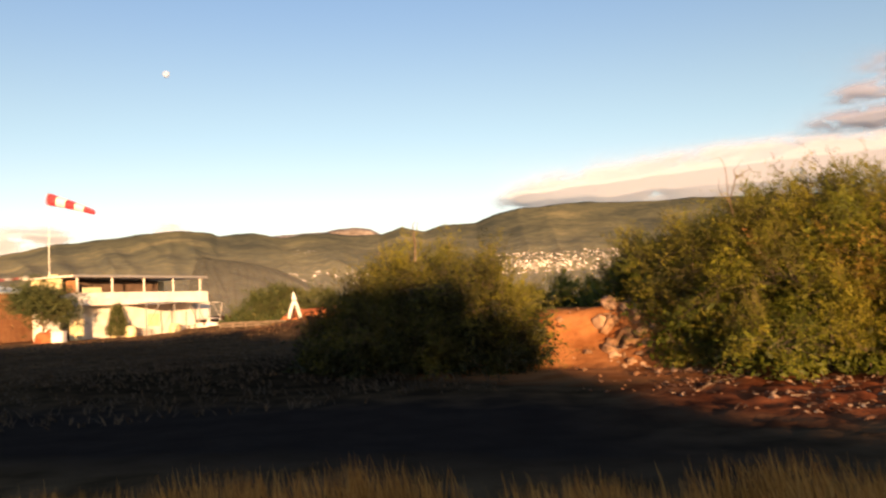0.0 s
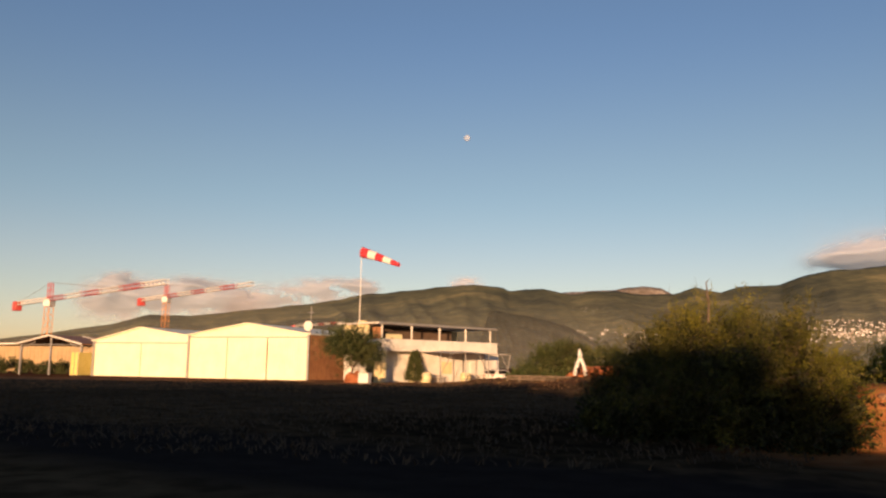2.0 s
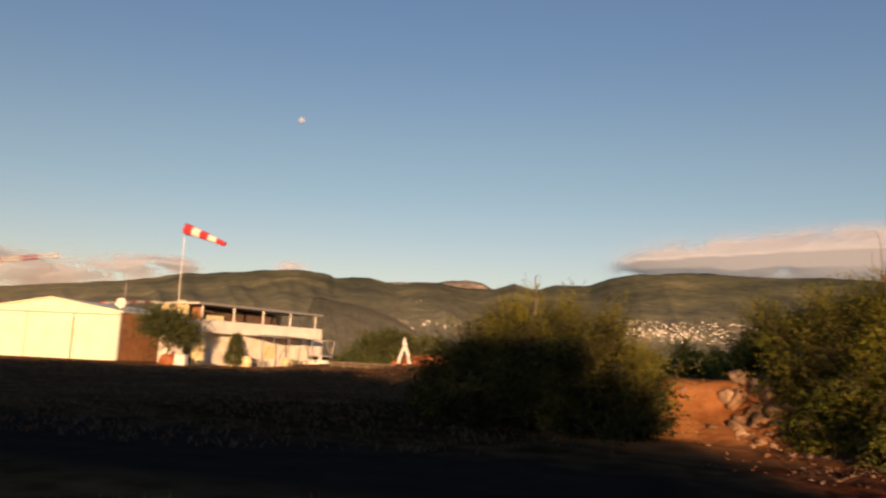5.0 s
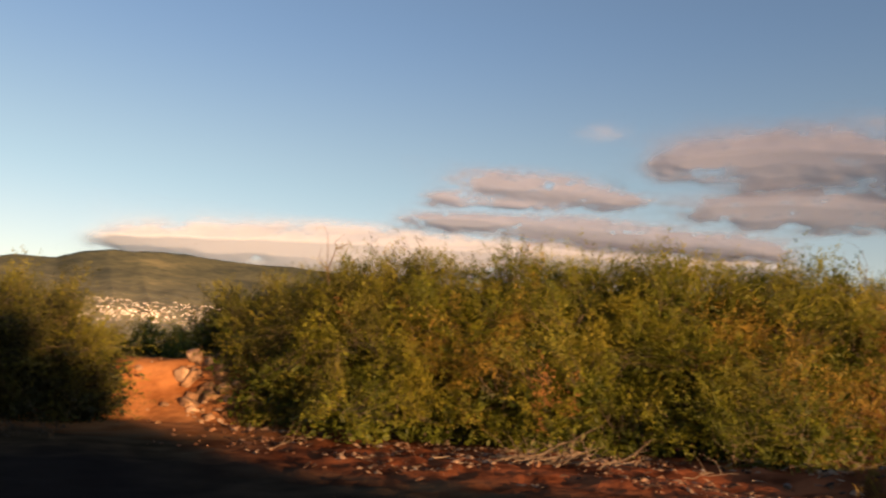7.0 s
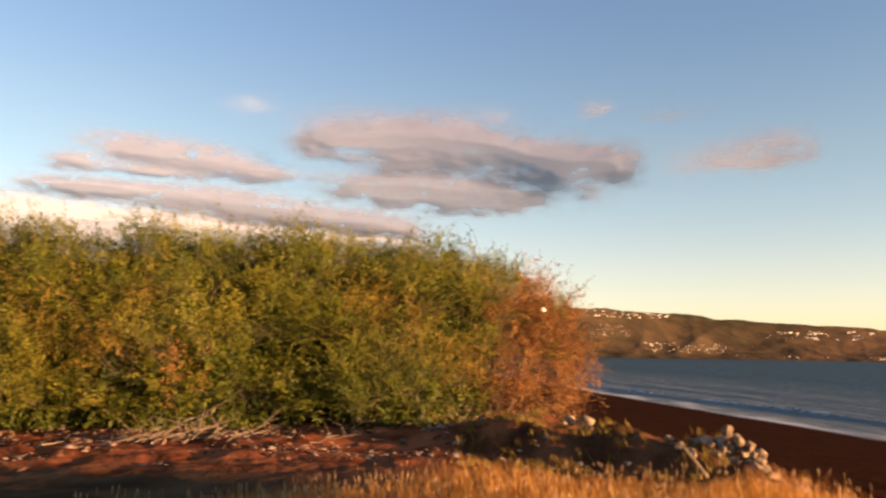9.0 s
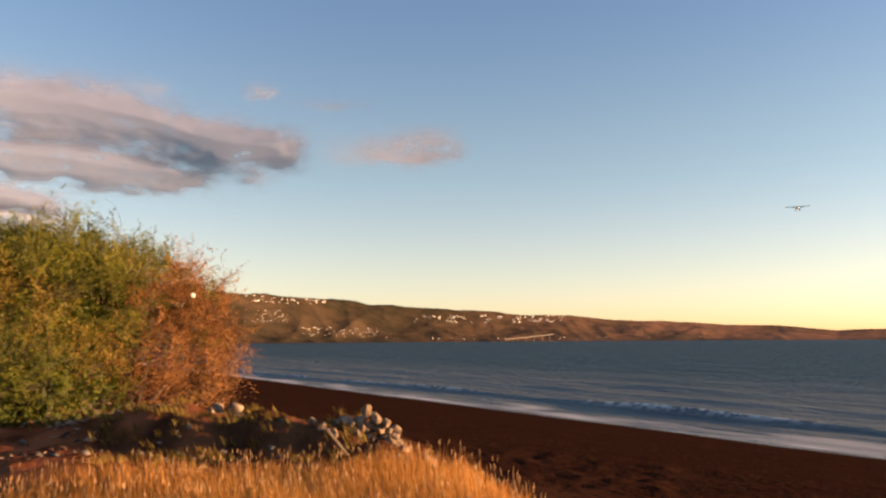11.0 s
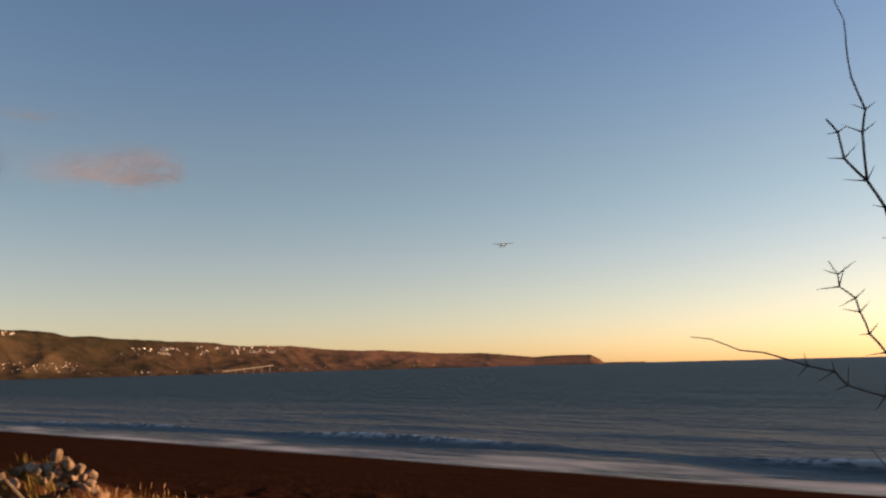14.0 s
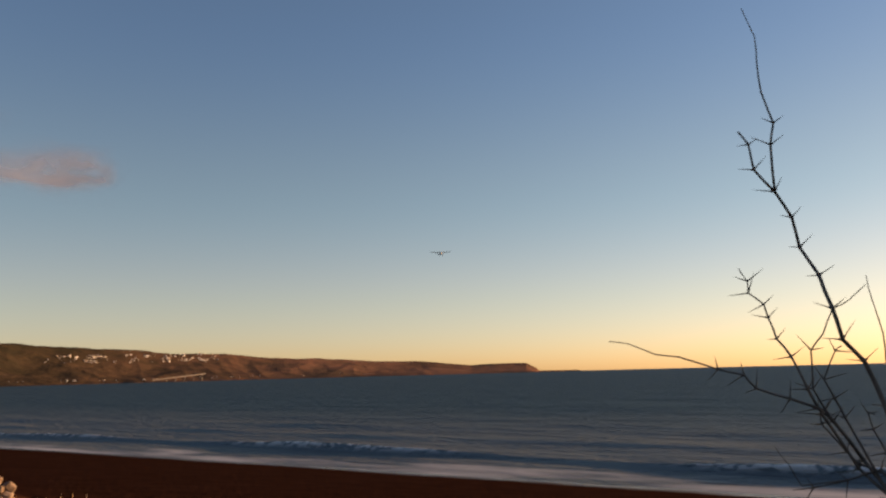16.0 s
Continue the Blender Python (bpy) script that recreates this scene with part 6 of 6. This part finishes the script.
def car(place, rz):
    root = thing("car", place, "small white parked car beyond the awning", "car", rz=rz)
    bm = bmesh.new()
    prof = [(-2.0, 0.35), (-2.0, 0.85), (-1.75, 0.95), (-1.35, 1.42), (0.35, 1.45), (1.05, 0.98), (1.9, 0.85), (2.05, 0.6), (2.05, 0.35)]
    rows = [[bm.verts.new((x, s * (0.82 if z < 1.0 else 0.66), z)) for x, z in prof] for s in (-1, 1)]
    n = len(prof)
    for k in range(n):
        bm.faces.new((rows[0][k], rows[0][(k + 1) % n], rows[1][(k + 1) % n], rows[1][k]))
    bm.faces.new(rows[0][::-1])
    bm.faces.new(rows[1])
    bmesh.ops.bevel(bm, geom=list(bm.edges), offset=0.05, segments=2, affect="EDGES")
    part("body", bm, CRANEWHITE, root, smooth=True)
    glass = DARK
    for s in (-1, 1):
        bm = bmesh.new()
        vs = [bm.verts.new((x, s * y, z)) for x, y, z in ((-1.3, 0.83, 0.98), (0.8, 0.83, 0.98), (0.25, 0.70, 1.36), (-1.1, 0.70, 1.36))]
        bm.faces.new(vs if s < 0 else vs[::-1])
        bmesh.ops.solidify(bm, geom=list(bm.faces), thickness=0.02)
        part("side_window", bm, glass, root)
    bm = bmesh.new()
    box(bm, (-1.93, -0.6, 0.98), (-1.60, 0.6, 1.30), 0.02, Matrix.Translation((0.1, 0, 0)))
    part("rear_window", bm, glass, root)
    for x in (-1.3, 1.3):
        for s in (-1, 1):
            bm = bmesh.new()
            rod(bm, (x, s * 0.68, 0.31), (x, s * 0.88, 0.31), 0.31, 0.31, 14)
            w = part("wheel", bm, DARK, root)
            bm = bmesh.new()
            rod(bm, (x, s * 0.87, 0.31), (x, s * 0.90, 0.31), 0.18, 0.17, 10)
            part("rim", bm, STEEL, w)
    for s in (-1, 1):
        bm = bmesh.new()
        box(bm, (-2.03, s * 0.62 - 0.12, 0.7), (-1.96, s * 0.62 + 0.12, 0.86), 0.02)
        part("tail_light", bm, FLAGRED, root)


car(pol(16.2, 92.0), 70)


def white_box(place):
    root = thing("cabinet", place, "small white box standing under the tree", "box")
    bm = bmesh.new()
    box(bm, (-0.5, -0.4, 0.04), (0.5, 0.4, 0.95), 0.04)
    part("body", bm, WHITEWALL, root)
    bm = bmesh.new()
    box(bm, (-0.55, -0.45, 0.95), (0.55, 0.45, 1.02), 0.02)
    part("lid", bm, WHITEWALL, root)


white_box(pol(25.65, 76.0))


def heap(place, label, mat, wide, high, seed):
    """A low heap of soil with an uneven skin."""
    bm = bmesh.new()
    bmesh.ops.create_icosphere(bm, subdivisions=4, radius=1.0)
    for v in bm.verts:
        n = fbm(v.co.x * 2 + seed, v.co.y * 2, v.co.z * 2, 4)
        v.co = Vector((v.co.x * wide, v.co.y * wide * 0.6, max(-0.1, v.co.z) * high)) * (1 + 0.5 * n)
    ob = part("mound", bm, mat, smooth=True)
    ob.location = place
    tagged(ob, label, "mound")


REDEARTH = material("red_earth", [(0.2, 0.06, 0.024), (0.34, 0.12, 0.05)], scale=2, bump=0.5)
heap(pol(26.35, 79.2), "heap of bright orange earth under the tree", REDEARTH, 1.35, 0.95, 3)
heap(pol(9.0, 63, 1.15), "heap of orange earth by the scrub", REDEARTH, 2.4, 0.7, 5)


def marker():
    """A white pointed marker: two draped legs under a small head."""
    d = 60.0
    at = pol(10.55, d)
    root = thing("field_marker", (at.x, at.y, ground_z(at.x, at.y) + 0.15), "white pointed canvas marker standing on splayed legs", "marker")
    rng = np.random.default_rng(1)
    for s, foot in ((-1, -0.42), (1, 0.42)):
        bm = bmesh.new()
        tube_path(bm, [(foot, 0, 0.0), (foot * 0.75, 0, 0.5), (foot * 0.35, 0, 1.0), (0.02, 0, 1.35)], [0.15, 0.14, 0.13, 0.12], 8)
        part("leg", bm, FLAGWHITE, root, smooth=True)
    bm = bmesh.new()
    tube_path(bm, [(0, 0, 1.2), (0.0, 0, 1.45), (-0.02, 0, 1.65), (-0.05, 0, 1.95)], [0.16, 0.2, 0.13, 0.05], 10)
    part("cap", bm, FLAGWHITE, root, smooth=True)


marker()


def low_rail():
    a, b = pol(15.6, 66, 1.02), pol(11.2, 62.5, 1.02)
    root = thing("low_rail", pol(13.4, 64, 0.0), "low pale timber rail along the field", "fence")
    inv = root.matrix_world.inverted()
    bm = bmesh.new()
    for k in range(2):
        rod(bm, inv @ (a - Vector((0, 0, 0.22 * k))), inv @ (b - Vector((0, 0, 0.22 * k))), 0.1, 0.1, 6)
    part("rail", bm, DRIFT, root)
    for k in range(6):
        q = a.lerp(b, k / 5)
        bm = bmesh.new()
        rod(bm, inv @ Vector((q.x, q.y, ground_z(q.x, q.y) - 0.1)), inv @ (q + Vector((0, 0, 0.08))), 0.08, 0.08, 6)
        part("post", bm, DRIFT, root)


low_rail()


# ---- stones, driftwood and litter ----
def stone_mesh(seed, flat=0.75):
    """An angular stone: the hull of points strewn over an egg, its edges worn."""
    rng = np.random.default_rng(seed + 50)
    bm = bmesh.new()
    for p in unit(rng.normal(size=(15, 3))) * (0.8 + 0.3 * rng.random((15, 1))):
        bm.verts.new((p[0], p[1] * 0.85, p[2] * flat))
    out = bmesh.ops.convex_hull(bm, input=list(bm.verts))
    bmesh.ops.delete(bm, geom=[v for v in bm.verts if not v.link_faces], context="VERTS")
    bmesh.ops.bevel(bm, geom=list(bm.edges), offset=0.07, segments=1, affect="EDGES")
    bmesh.ops.triangulate(bm, faces=list(bm.faces))
    me = bpy.data.meshes.new("stone")
    bm.to_mesh(me)
    bm.free()
    return me


STONES = [stone_mesh(k, 0.65 + 0.1 * (k % 4)) for k in range(8)]
EARTHSTONES = []
for me in STONES:
    me.materials.append(STONE)
    c = me.copy()
    c.materials.clear()
    c.materials.append(EARTHSTONE)
    EARTHSTONES.append(c)


def stone(place, size, seed, label, group, meshes=STONES, parent=None):
    ob = new("stone", meshes[seed % len(meshes)])
    r = random.Random(seed)
    ob.matrix_world = Matrix.Translation(place) @ pose(0, 0, 0, r.uniform(-25, 25), r.uniform(-25, 25), r.uniform(0, 360)) @ Matrix.Diagonal((size, size, size, 1))
    if parent:
        m = ob.matrix_world.copy()
        ob.parent = parent
        ob.matrix_parent_inverse = parent.matrix_world.inverted()
        ob.matrix_world = m
    else:
        tagged(ob, label, "stone", group)
    return ob


def boulder_mesh(seed):
    """A worn boulder: a ball pushed out of round, with a few flattened sides."""
    rng = np.random.default_rng(seed + 400)
    bm = bmesh.new()
    bmesh.ops.create_icosphere(bm, subdivisions=3, radius=1.0)
    cuts = [(Vector(unit(rng.normal(size=3))), rng.uniform(0.42, 0.78)) for _ in range(12)]
    for v in bm.verts:
        for n, far in cuts:
            over = v.co.dot(n) - far
            if over > 0:
                v.co -= n * over * 0.93
        v.co *= 1 + 0.1 * noise.fractal(v.co * 1.6 + Vector((seed, 0, 0)), 0.8, 2.0, 4)
        v.co.y *= 0.88
    for f in bm.faces:
        f.smooth = True
    me = bpy.data.meshes.new("boulder")
    bm.to_mesh(me)
    bm.free()
    me.materials.append(BOULDER)
    return me


BOULDER = material("grey_brown_boulder", [(0.12, 0.08, 0.052), (0.23, 0.16, 0.107), (0.35, 0.255, 0.178)], scale=1.6, bump=0.5, bump_scale=7, rand=0.25)
BOULDERS = [boulder_mesh(k) for k in range(6)]
# the heap of grey boulders above the beach
r = random.Random(5)
heap_at = pol(-73.7, 12.8)
across = Vector((heading(-73.7).y, -heading(-73.7).x, 0))
for lift, count, half in ((-0.03, 11, 0.6), (-0.03, 10, 0.56), (0.08, 9, 0.46), (0.1, 8, 0.42), (0.19, 6, 0.3), (0.25, 3, 0.16)):
    for k in range(count):
        size = r.uniform(0.07, 0.11)
        q = heap_at + across * (half * (2 * (k + 0.5) / count - 1) + r.uniform(-0.03, 0.03)) + heading(-73.7) * r.uniform(-0.16, 0.2)
        stone((q.x, q.y, ground_z(q.x, q.y) + size * 0.7 + lift), size, k * 7 + count, "rounded grey boulder in a heap above the beach", "boulder heap", BOULDERS)
q = pol(-73.35, 12.8)
ob = stone((q.x, q.y, ground_z(q.x, q.y) + 0.44), 0.1, 3, "tall pale boulder standing on top of the heap", "boulder heap", BOULDERS)
ob.scale = (0.1, 0.09, 0.16)
for az, d, s in ((-76.3, 11.4, 0.15), (-77.4, 11.3, 0.16), (-75.6, 11.6, 0.1), (-78.0, 11.6, 0.1), (-70.4, 12.6, 0.1), (-69.6, 12.9, 0.09), (-71.2, 12.5, 0.1), (-64.2, 19.8, 0.24), (-63.8, 20.3, 0.2), (-64.5, 19.2, 0.13), (-63.0, 20.0, 0.2), (-62.6, 19.4, 0.14), (-61.4, 19.0, 0.12)):
    q = pol(az, d)
    stone((q.x, q.y, ground_z(q.x, q.y) + s * 0.4), s, int(az * -10), "rounded grey boulder half sunk in the ground", "boulder heap", BOULDERS)

# rubble on the rim and along the foot of the thicket
for k in range(90):
    az = r.uniform(-70, -15)
    d = lerp_row(az, FRONT2) - r.uniform(0.2, 4.4)
    q = pol(az, d)
    s = 0.02 + 0.075 * r.random() ** 3
    stone((q.x, q.y, ground_z(q.x, q.y) + s * 0.3), s, k, "small pale stone lying on the red earth", "scattered stones", EARTHSTONES if r.random() < 0.5 else STONES)
for k in range(44):
    az = r.uniform(-69, -52)
    q = pol(az, r.uniform(12.2, 13.4))
    s = 0.025 + 0.06 * r.random() ** 2
    stone((q.x, q.y, ground_z(q.x, q.y) + s * 0.3), s, k + 7, "dark rough stone on the rim of rubble", "rim of rubble")

# pale fractured rocks in the earth bank
BANKSTONE = material("pale_fractured_rock", [(0.15, 0.08, 0.042), (0.26, 0.155, 0.09), (0.37, 0.25, 0.165)], scale=1.8, bump=0.7, bump_scale=9, rand=0.35)
BANKROCKS = []
for me in STONES:
    c = me.copy()
    c.materials.clear()
    c.materials.append(BANKSTONE)
    BANKROCKS.append(c)
for k in range(78):
    az = -12.9 + 1.5 * r.gauss(0, 1) if k < 50 else r.uniform(-16, -8.0)
    d = r.uniform(19.4, 22.9)
    q = pol(az, d)
    s = 0.04 + 0.13 * r.random() ** 2 + (r.uniform(0.06, 0.2) if -14.8 < az < -10.6 and 20.8 < d < 22.8 else 0)
    ob = stone((q.x, q.y, ground_z(q.x, q.y) - s * 0.05), s, k, "pale fractured rock set in the earth bank", "bank rocks", BANKROCKS)


for k in range(44):
    q = pol(r.uniform(-17, -8.5), r.uniform(15.5, 20.0))
    s = 0.02 + 0.055 * r.random() ** 2
    stone((q.x, q.y, ground_z(q.x, q.y) + s * 0.15), s, k + 3, "ochre stone fallen from the earth bank", "bank rocks", EARTHSTONES)


def driftwood(az, d, length, thick, seed, label="bleached crooked driftwood branch"):
    rng = np.random.default_rng(seed)
    q = pol(az, d)
    root = thing("driftwood", (q.x, q.y, ground_z(q.x, q.y)), label, "branch", "driftwood", rz=rng.uniform(-35, 35) + az)
    bm = bmesh.new()
    thick *= 0.5
    length *= 0.75
    a, b = Vector((-length / 2, 0, 0.06)), Vector((length / 2, rng.normal() * 0.2, 0.08 + rng.random() * 0.3))
    pts = stem(bm, a, b, thick * 0.7, rng, 0.05)
    part("limb", bm, DRIFT, root)
    for _ in range(2):
        bm = bmesh.new()
        p = pts[int(rng.integers(2, 5))]
        stem(bm, p, p + Vector((rng.normal() * 0.3, rng.normal() * 0.2, 0.25 + 0.2 * rng.random())), thick * 0.5, rng, 0.2)
        part("twig", bm, DRIFT, root)
    return root


for k, (az, d, ln, th) in enumerate(((-34.0, 14.9, 1.5, 0.035), (-35.5, 14.8, 1.8, 0.04), (-37.0, 14.7, 1.3, 0.03), (-38.8, 14.6, 1.6, 0.035), (-41.0, 14.3, 1.2, 0.04), (-46.5, 14.3, 1.1, 0.03),
                                     (-33.2, 15.0, 0.9, 0.025), (-36.4, 14.6, 1.0, 0.025), (-48.2, 16.4, 1.4, 0.03), (-49.0, 16.6, 1.1, 0.03), (-54.0, 18.2, 1.3, 0.03), (-57.5, 18.6, 1.5, 0.04),
                                     (-60.2, 18.8, 1.2, 0.035), (-55.8, 17.8, 1.0, 0.03), (-18.0, 15.0, 0.9, 0.02), (-52.5, 15.6, 1.0, 0.03), (-12.2, 22.0, 1.2, 0.04), (-13.4, 21.8, 1.1, 0.035))):
    driftwood(az, d, ln, th, k)
# the tangle of dead branches at the foot of the thicket
prng = np.random.default_rng(88)
for k in range(34):
    az = -36.6 + 2.6 * prng.normal()
    q = pol(az, 14.9 + 0.25 * prng.normal())
    ln = 0.35 + 0.8 * prng.random()
    root = thing("driftwood", (q.x, q.y, ground_z(q.x, q.y) + 0.02), "bleached dead branch lying in a tangle under the thicket", "branch", "driftwood", rz=prng.uniform(-90, 90) + az)
    bm = bmesh.new()
    rise = prng.random() * 0.7 * ln * math.exp(-((az + 36.6) / 3) ** 2)
    pts = stem(bm, (-ln / 2, 0, 0.0), (ln / 2, 0, rise + 0.03), 0.012 + 0.014 * prng.random(), prng, 0.08)
    part("limb", bm, DRIFT, root)
    bm = bmesh.new()
    p = pts[int(prng.integers(2, 5))]
    stem(bm, p, p + Vector((prng.uniform(-0.25, 0.25), prng.normal() * 0.1, 0.06 + 0.14 * prng.random())), 0.007, prng, 0.1)
    part("twig", bm, DRIFT, root)

# chips of bark, clods and dry leaves trodden into the red strip
LITTER = material("litter", [(0.04, 0.018, 0.01), (0.1, 0.042, 0.022), (0.17, 0.08, 0.042), (0.3, 0.19, 0.12)], scale=1.5, island=0.75, bump=0, rough=0.9)
lrng = np.random.default_rng(91)
spots, sizes = [], []
while len(spots) < 2600:
    az = lrng.uniform(-73, -14)
    front = lerp_row(max(az, -63), FRONT2)
    d = front + 0.5 - 5.2 * lrng.random() ** 1.5
    q = pol(az, d)
    if fbm(q.x * 0.7, q.y * 0.7, 5.0, 3) < 0.3 * lrng.random() - 0.1:
        continue
    spots.append((q.x, q.y, ground_z(q.x, q.y) + 0.004))
    sizes.append(0.012 + 0.05 * lrng.random() ** 3)
p, sz = np.array(spots), np.array(sizes)[:, None]
n = len(p)
ang = lrng.random(n) * 6.283
ax = np.stack([np.cos(ang), np.sin(ang), 0.25 * lrng.normal(size=n)], 1) * sz * (1.2 + 1.5 * lrng.random((n, 1)))
ay = np.stack([-np.sin(ang), np.cos(ang), 0.25 * lrng.normal(size=n)], 1) * sz * 0.7
up = np.array((0, 0, 1.0)) * sz * (0.5 + 0.7 * lrng.random((n, 1)))
v = np.stack([p - ax, p - ay, p + ax, p + ay, p + up + ax * 0.3, p + up * 0.8 - ax * 0.4], 1).reshape(-1, 3)
k = np.arange(n * 6).reshape(-1, 6)
f = np.concatenate([k[:, t] for t in ([0, 1, 5], [1, 4, 5], [1, 2, 4], [2, 3, 4], [3, 5, 4], [3, 0, 5])])
tagged(mesh_tris("litter", v, f, LITTER), "bark chips, clods and dry leaves on the red earth", "litter", kind="stuff")

# a small white lump added in the dry twigs to imitate a far bright glint
bm = bmesh.new()
bmesh.ops.create_icosphere(bm, subdivisions=3, radius=0.06)
for vert in bm.verts:
    w = 1 + 0.5 * noise.fractal(vert.co * 14, 0.8, 2.0, 3)
    vert.co = Vector((vert.co.x * 1.2, vert.co.y * 0.7, vert.co.z * 0.75)) * w
glint = part("glint_lump", bm, FLAGWHITE, smooth=True)
glint.location = pol(-61.2, 18.55, EYE + 18.55 * math.tan(radians(3.12)))
tagged(glint, "small white lump in the dry twigs, standing in for a far glint", "bag")
# splinters and sticks strewn over the red earth
srng = np.random.default_rng(61)
for k in range(64):
    az = srng.uniform(-68, -19)
    d = lerp_row(az, FRONT2) - 0.1 - 3.2 * srng.random() ** 1.4
    q = pol(az, d)
    bm = bmesh.new()
    ln = 0.08 + 0.32 * srng.random() ** 2
    stem(bm, (-ln / 2, 0, 0.02), (ln / 2, srng.normal() * 0.04, 0.02 + 0.12 * srng.random() ** 3), 0.008 + 0.012 * srng.random(), srng, 0.2)
    ob = part("stick", bm, DRIFT)
    ob.matrix_world = Matrix.Translation((q.x, q.y, ground_z(q.x, q.y))) @ pose(0, 0, 0, 0, 0, srng.uniform(-50, 50) + az)
    tagged(ob, "short bleached stick lying on the red earth", "stick", "strewn sticks")
# the pale stake leaning on the boulders
q = pol(-72.2, 12.0)
root = thing("stake", (q.x, q.y, ground_z(q.x, q.y)), "pale straight wooden stake leaning on the boulders", "stake")
bm = bmesh.new()
box(bm, (-0.018, -0.012, 0), (0.018, 0.012, 0.52), 0.005, pose(0, 0, 0, 12, -38, -72))
part("shaft", bm, DRIFT, root)
bm = bmesh.new()
box(bm, (-0.014, -0.01, 0.52), (0.014, 0.01, 0.56), 0.01, pose(0, 0, 0, 12, -38, -72))
part("tip", bm, DRIFT, root)


# ---- thorn shrub beside the camera ----
def thorn_shrub():
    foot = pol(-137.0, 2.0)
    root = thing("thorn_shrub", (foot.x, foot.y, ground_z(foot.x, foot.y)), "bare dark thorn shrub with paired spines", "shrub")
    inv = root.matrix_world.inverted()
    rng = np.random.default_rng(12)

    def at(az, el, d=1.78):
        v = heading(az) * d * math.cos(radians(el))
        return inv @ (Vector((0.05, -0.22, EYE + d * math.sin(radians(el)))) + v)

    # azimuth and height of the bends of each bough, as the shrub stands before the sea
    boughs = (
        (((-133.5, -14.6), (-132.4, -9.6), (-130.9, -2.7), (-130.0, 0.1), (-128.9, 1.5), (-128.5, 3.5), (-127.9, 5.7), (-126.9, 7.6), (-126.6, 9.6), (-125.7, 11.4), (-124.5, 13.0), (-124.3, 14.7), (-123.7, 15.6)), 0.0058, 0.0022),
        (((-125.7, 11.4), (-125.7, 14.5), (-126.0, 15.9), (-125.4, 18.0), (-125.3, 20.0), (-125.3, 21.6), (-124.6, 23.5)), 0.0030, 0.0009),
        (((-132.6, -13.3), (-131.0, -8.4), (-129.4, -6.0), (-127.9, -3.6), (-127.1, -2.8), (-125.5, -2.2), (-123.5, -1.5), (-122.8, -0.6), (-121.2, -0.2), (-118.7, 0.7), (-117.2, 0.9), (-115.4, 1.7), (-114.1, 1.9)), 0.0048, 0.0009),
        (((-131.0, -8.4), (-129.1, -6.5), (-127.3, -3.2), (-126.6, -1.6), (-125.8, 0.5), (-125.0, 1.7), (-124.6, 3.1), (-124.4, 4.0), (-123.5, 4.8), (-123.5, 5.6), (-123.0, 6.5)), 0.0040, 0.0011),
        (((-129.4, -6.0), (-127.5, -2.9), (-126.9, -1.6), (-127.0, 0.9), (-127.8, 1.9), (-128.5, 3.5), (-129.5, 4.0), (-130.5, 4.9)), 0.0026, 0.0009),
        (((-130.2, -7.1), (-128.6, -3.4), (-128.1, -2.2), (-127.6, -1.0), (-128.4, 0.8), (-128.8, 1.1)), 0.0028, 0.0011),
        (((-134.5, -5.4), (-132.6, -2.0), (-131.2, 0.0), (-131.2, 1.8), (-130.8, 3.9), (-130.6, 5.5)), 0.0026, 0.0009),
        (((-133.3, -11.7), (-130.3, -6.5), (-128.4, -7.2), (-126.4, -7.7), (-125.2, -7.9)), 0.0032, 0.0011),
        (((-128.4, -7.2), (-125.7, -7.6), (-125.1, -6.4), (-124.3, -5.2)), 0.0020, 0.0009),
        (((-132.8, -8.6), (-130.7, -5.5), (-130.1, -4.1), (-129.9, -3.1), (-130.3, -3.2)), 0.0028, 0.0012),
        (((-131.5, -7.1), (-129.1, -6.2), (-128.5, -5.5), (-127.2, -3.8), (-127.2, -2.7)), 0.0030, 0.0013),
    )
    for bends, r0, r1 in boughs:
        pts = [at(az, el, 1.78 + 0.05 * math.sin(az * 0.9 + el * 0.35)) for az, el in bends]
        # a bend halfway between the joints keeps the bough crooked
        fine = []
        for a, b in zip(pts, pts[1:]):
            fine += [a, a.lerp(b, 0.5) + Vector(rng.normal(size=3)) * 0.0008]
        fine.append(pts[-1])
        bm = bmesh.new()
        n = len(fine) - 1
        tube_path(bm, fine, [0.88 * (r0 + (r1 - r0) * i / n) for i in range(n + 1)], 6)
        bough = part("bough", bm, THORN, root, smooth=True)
        for i, p in enumerate(pts[1:-1], 1):
            if bends[i][1] < -9.0 or (r1 < 0.001 and i > len(pts) - 5):
                continue
            along = (pts[i + 1] - pts[i - 1]).normalized()
            out = along.cross(Vector(rng.normal(size=3))).normalized()
            view = heading(bends[i][0])
            side = along.cross(view).normalized()
            rad = r0 + (r1 - r0) * i / len(pts)
            for s in (-1, 1):
                bm = bmesh.new()
                tip = p + (side * s * rng.uniform(0.6, 1.0) + along * 0.45 + out * 0.3).normalized() * rng.uniform(0.022, 0.045)
                mid = p.lerp(tip, 0.25)
                tube_path(bm, [p, mid, p.lerp(tip, 0.7), tip], [max(0.0019, rad * 0.9), 0.0013, 0.0008, 0.0002], 5)
                part("thorn", bm, THORN, bough)
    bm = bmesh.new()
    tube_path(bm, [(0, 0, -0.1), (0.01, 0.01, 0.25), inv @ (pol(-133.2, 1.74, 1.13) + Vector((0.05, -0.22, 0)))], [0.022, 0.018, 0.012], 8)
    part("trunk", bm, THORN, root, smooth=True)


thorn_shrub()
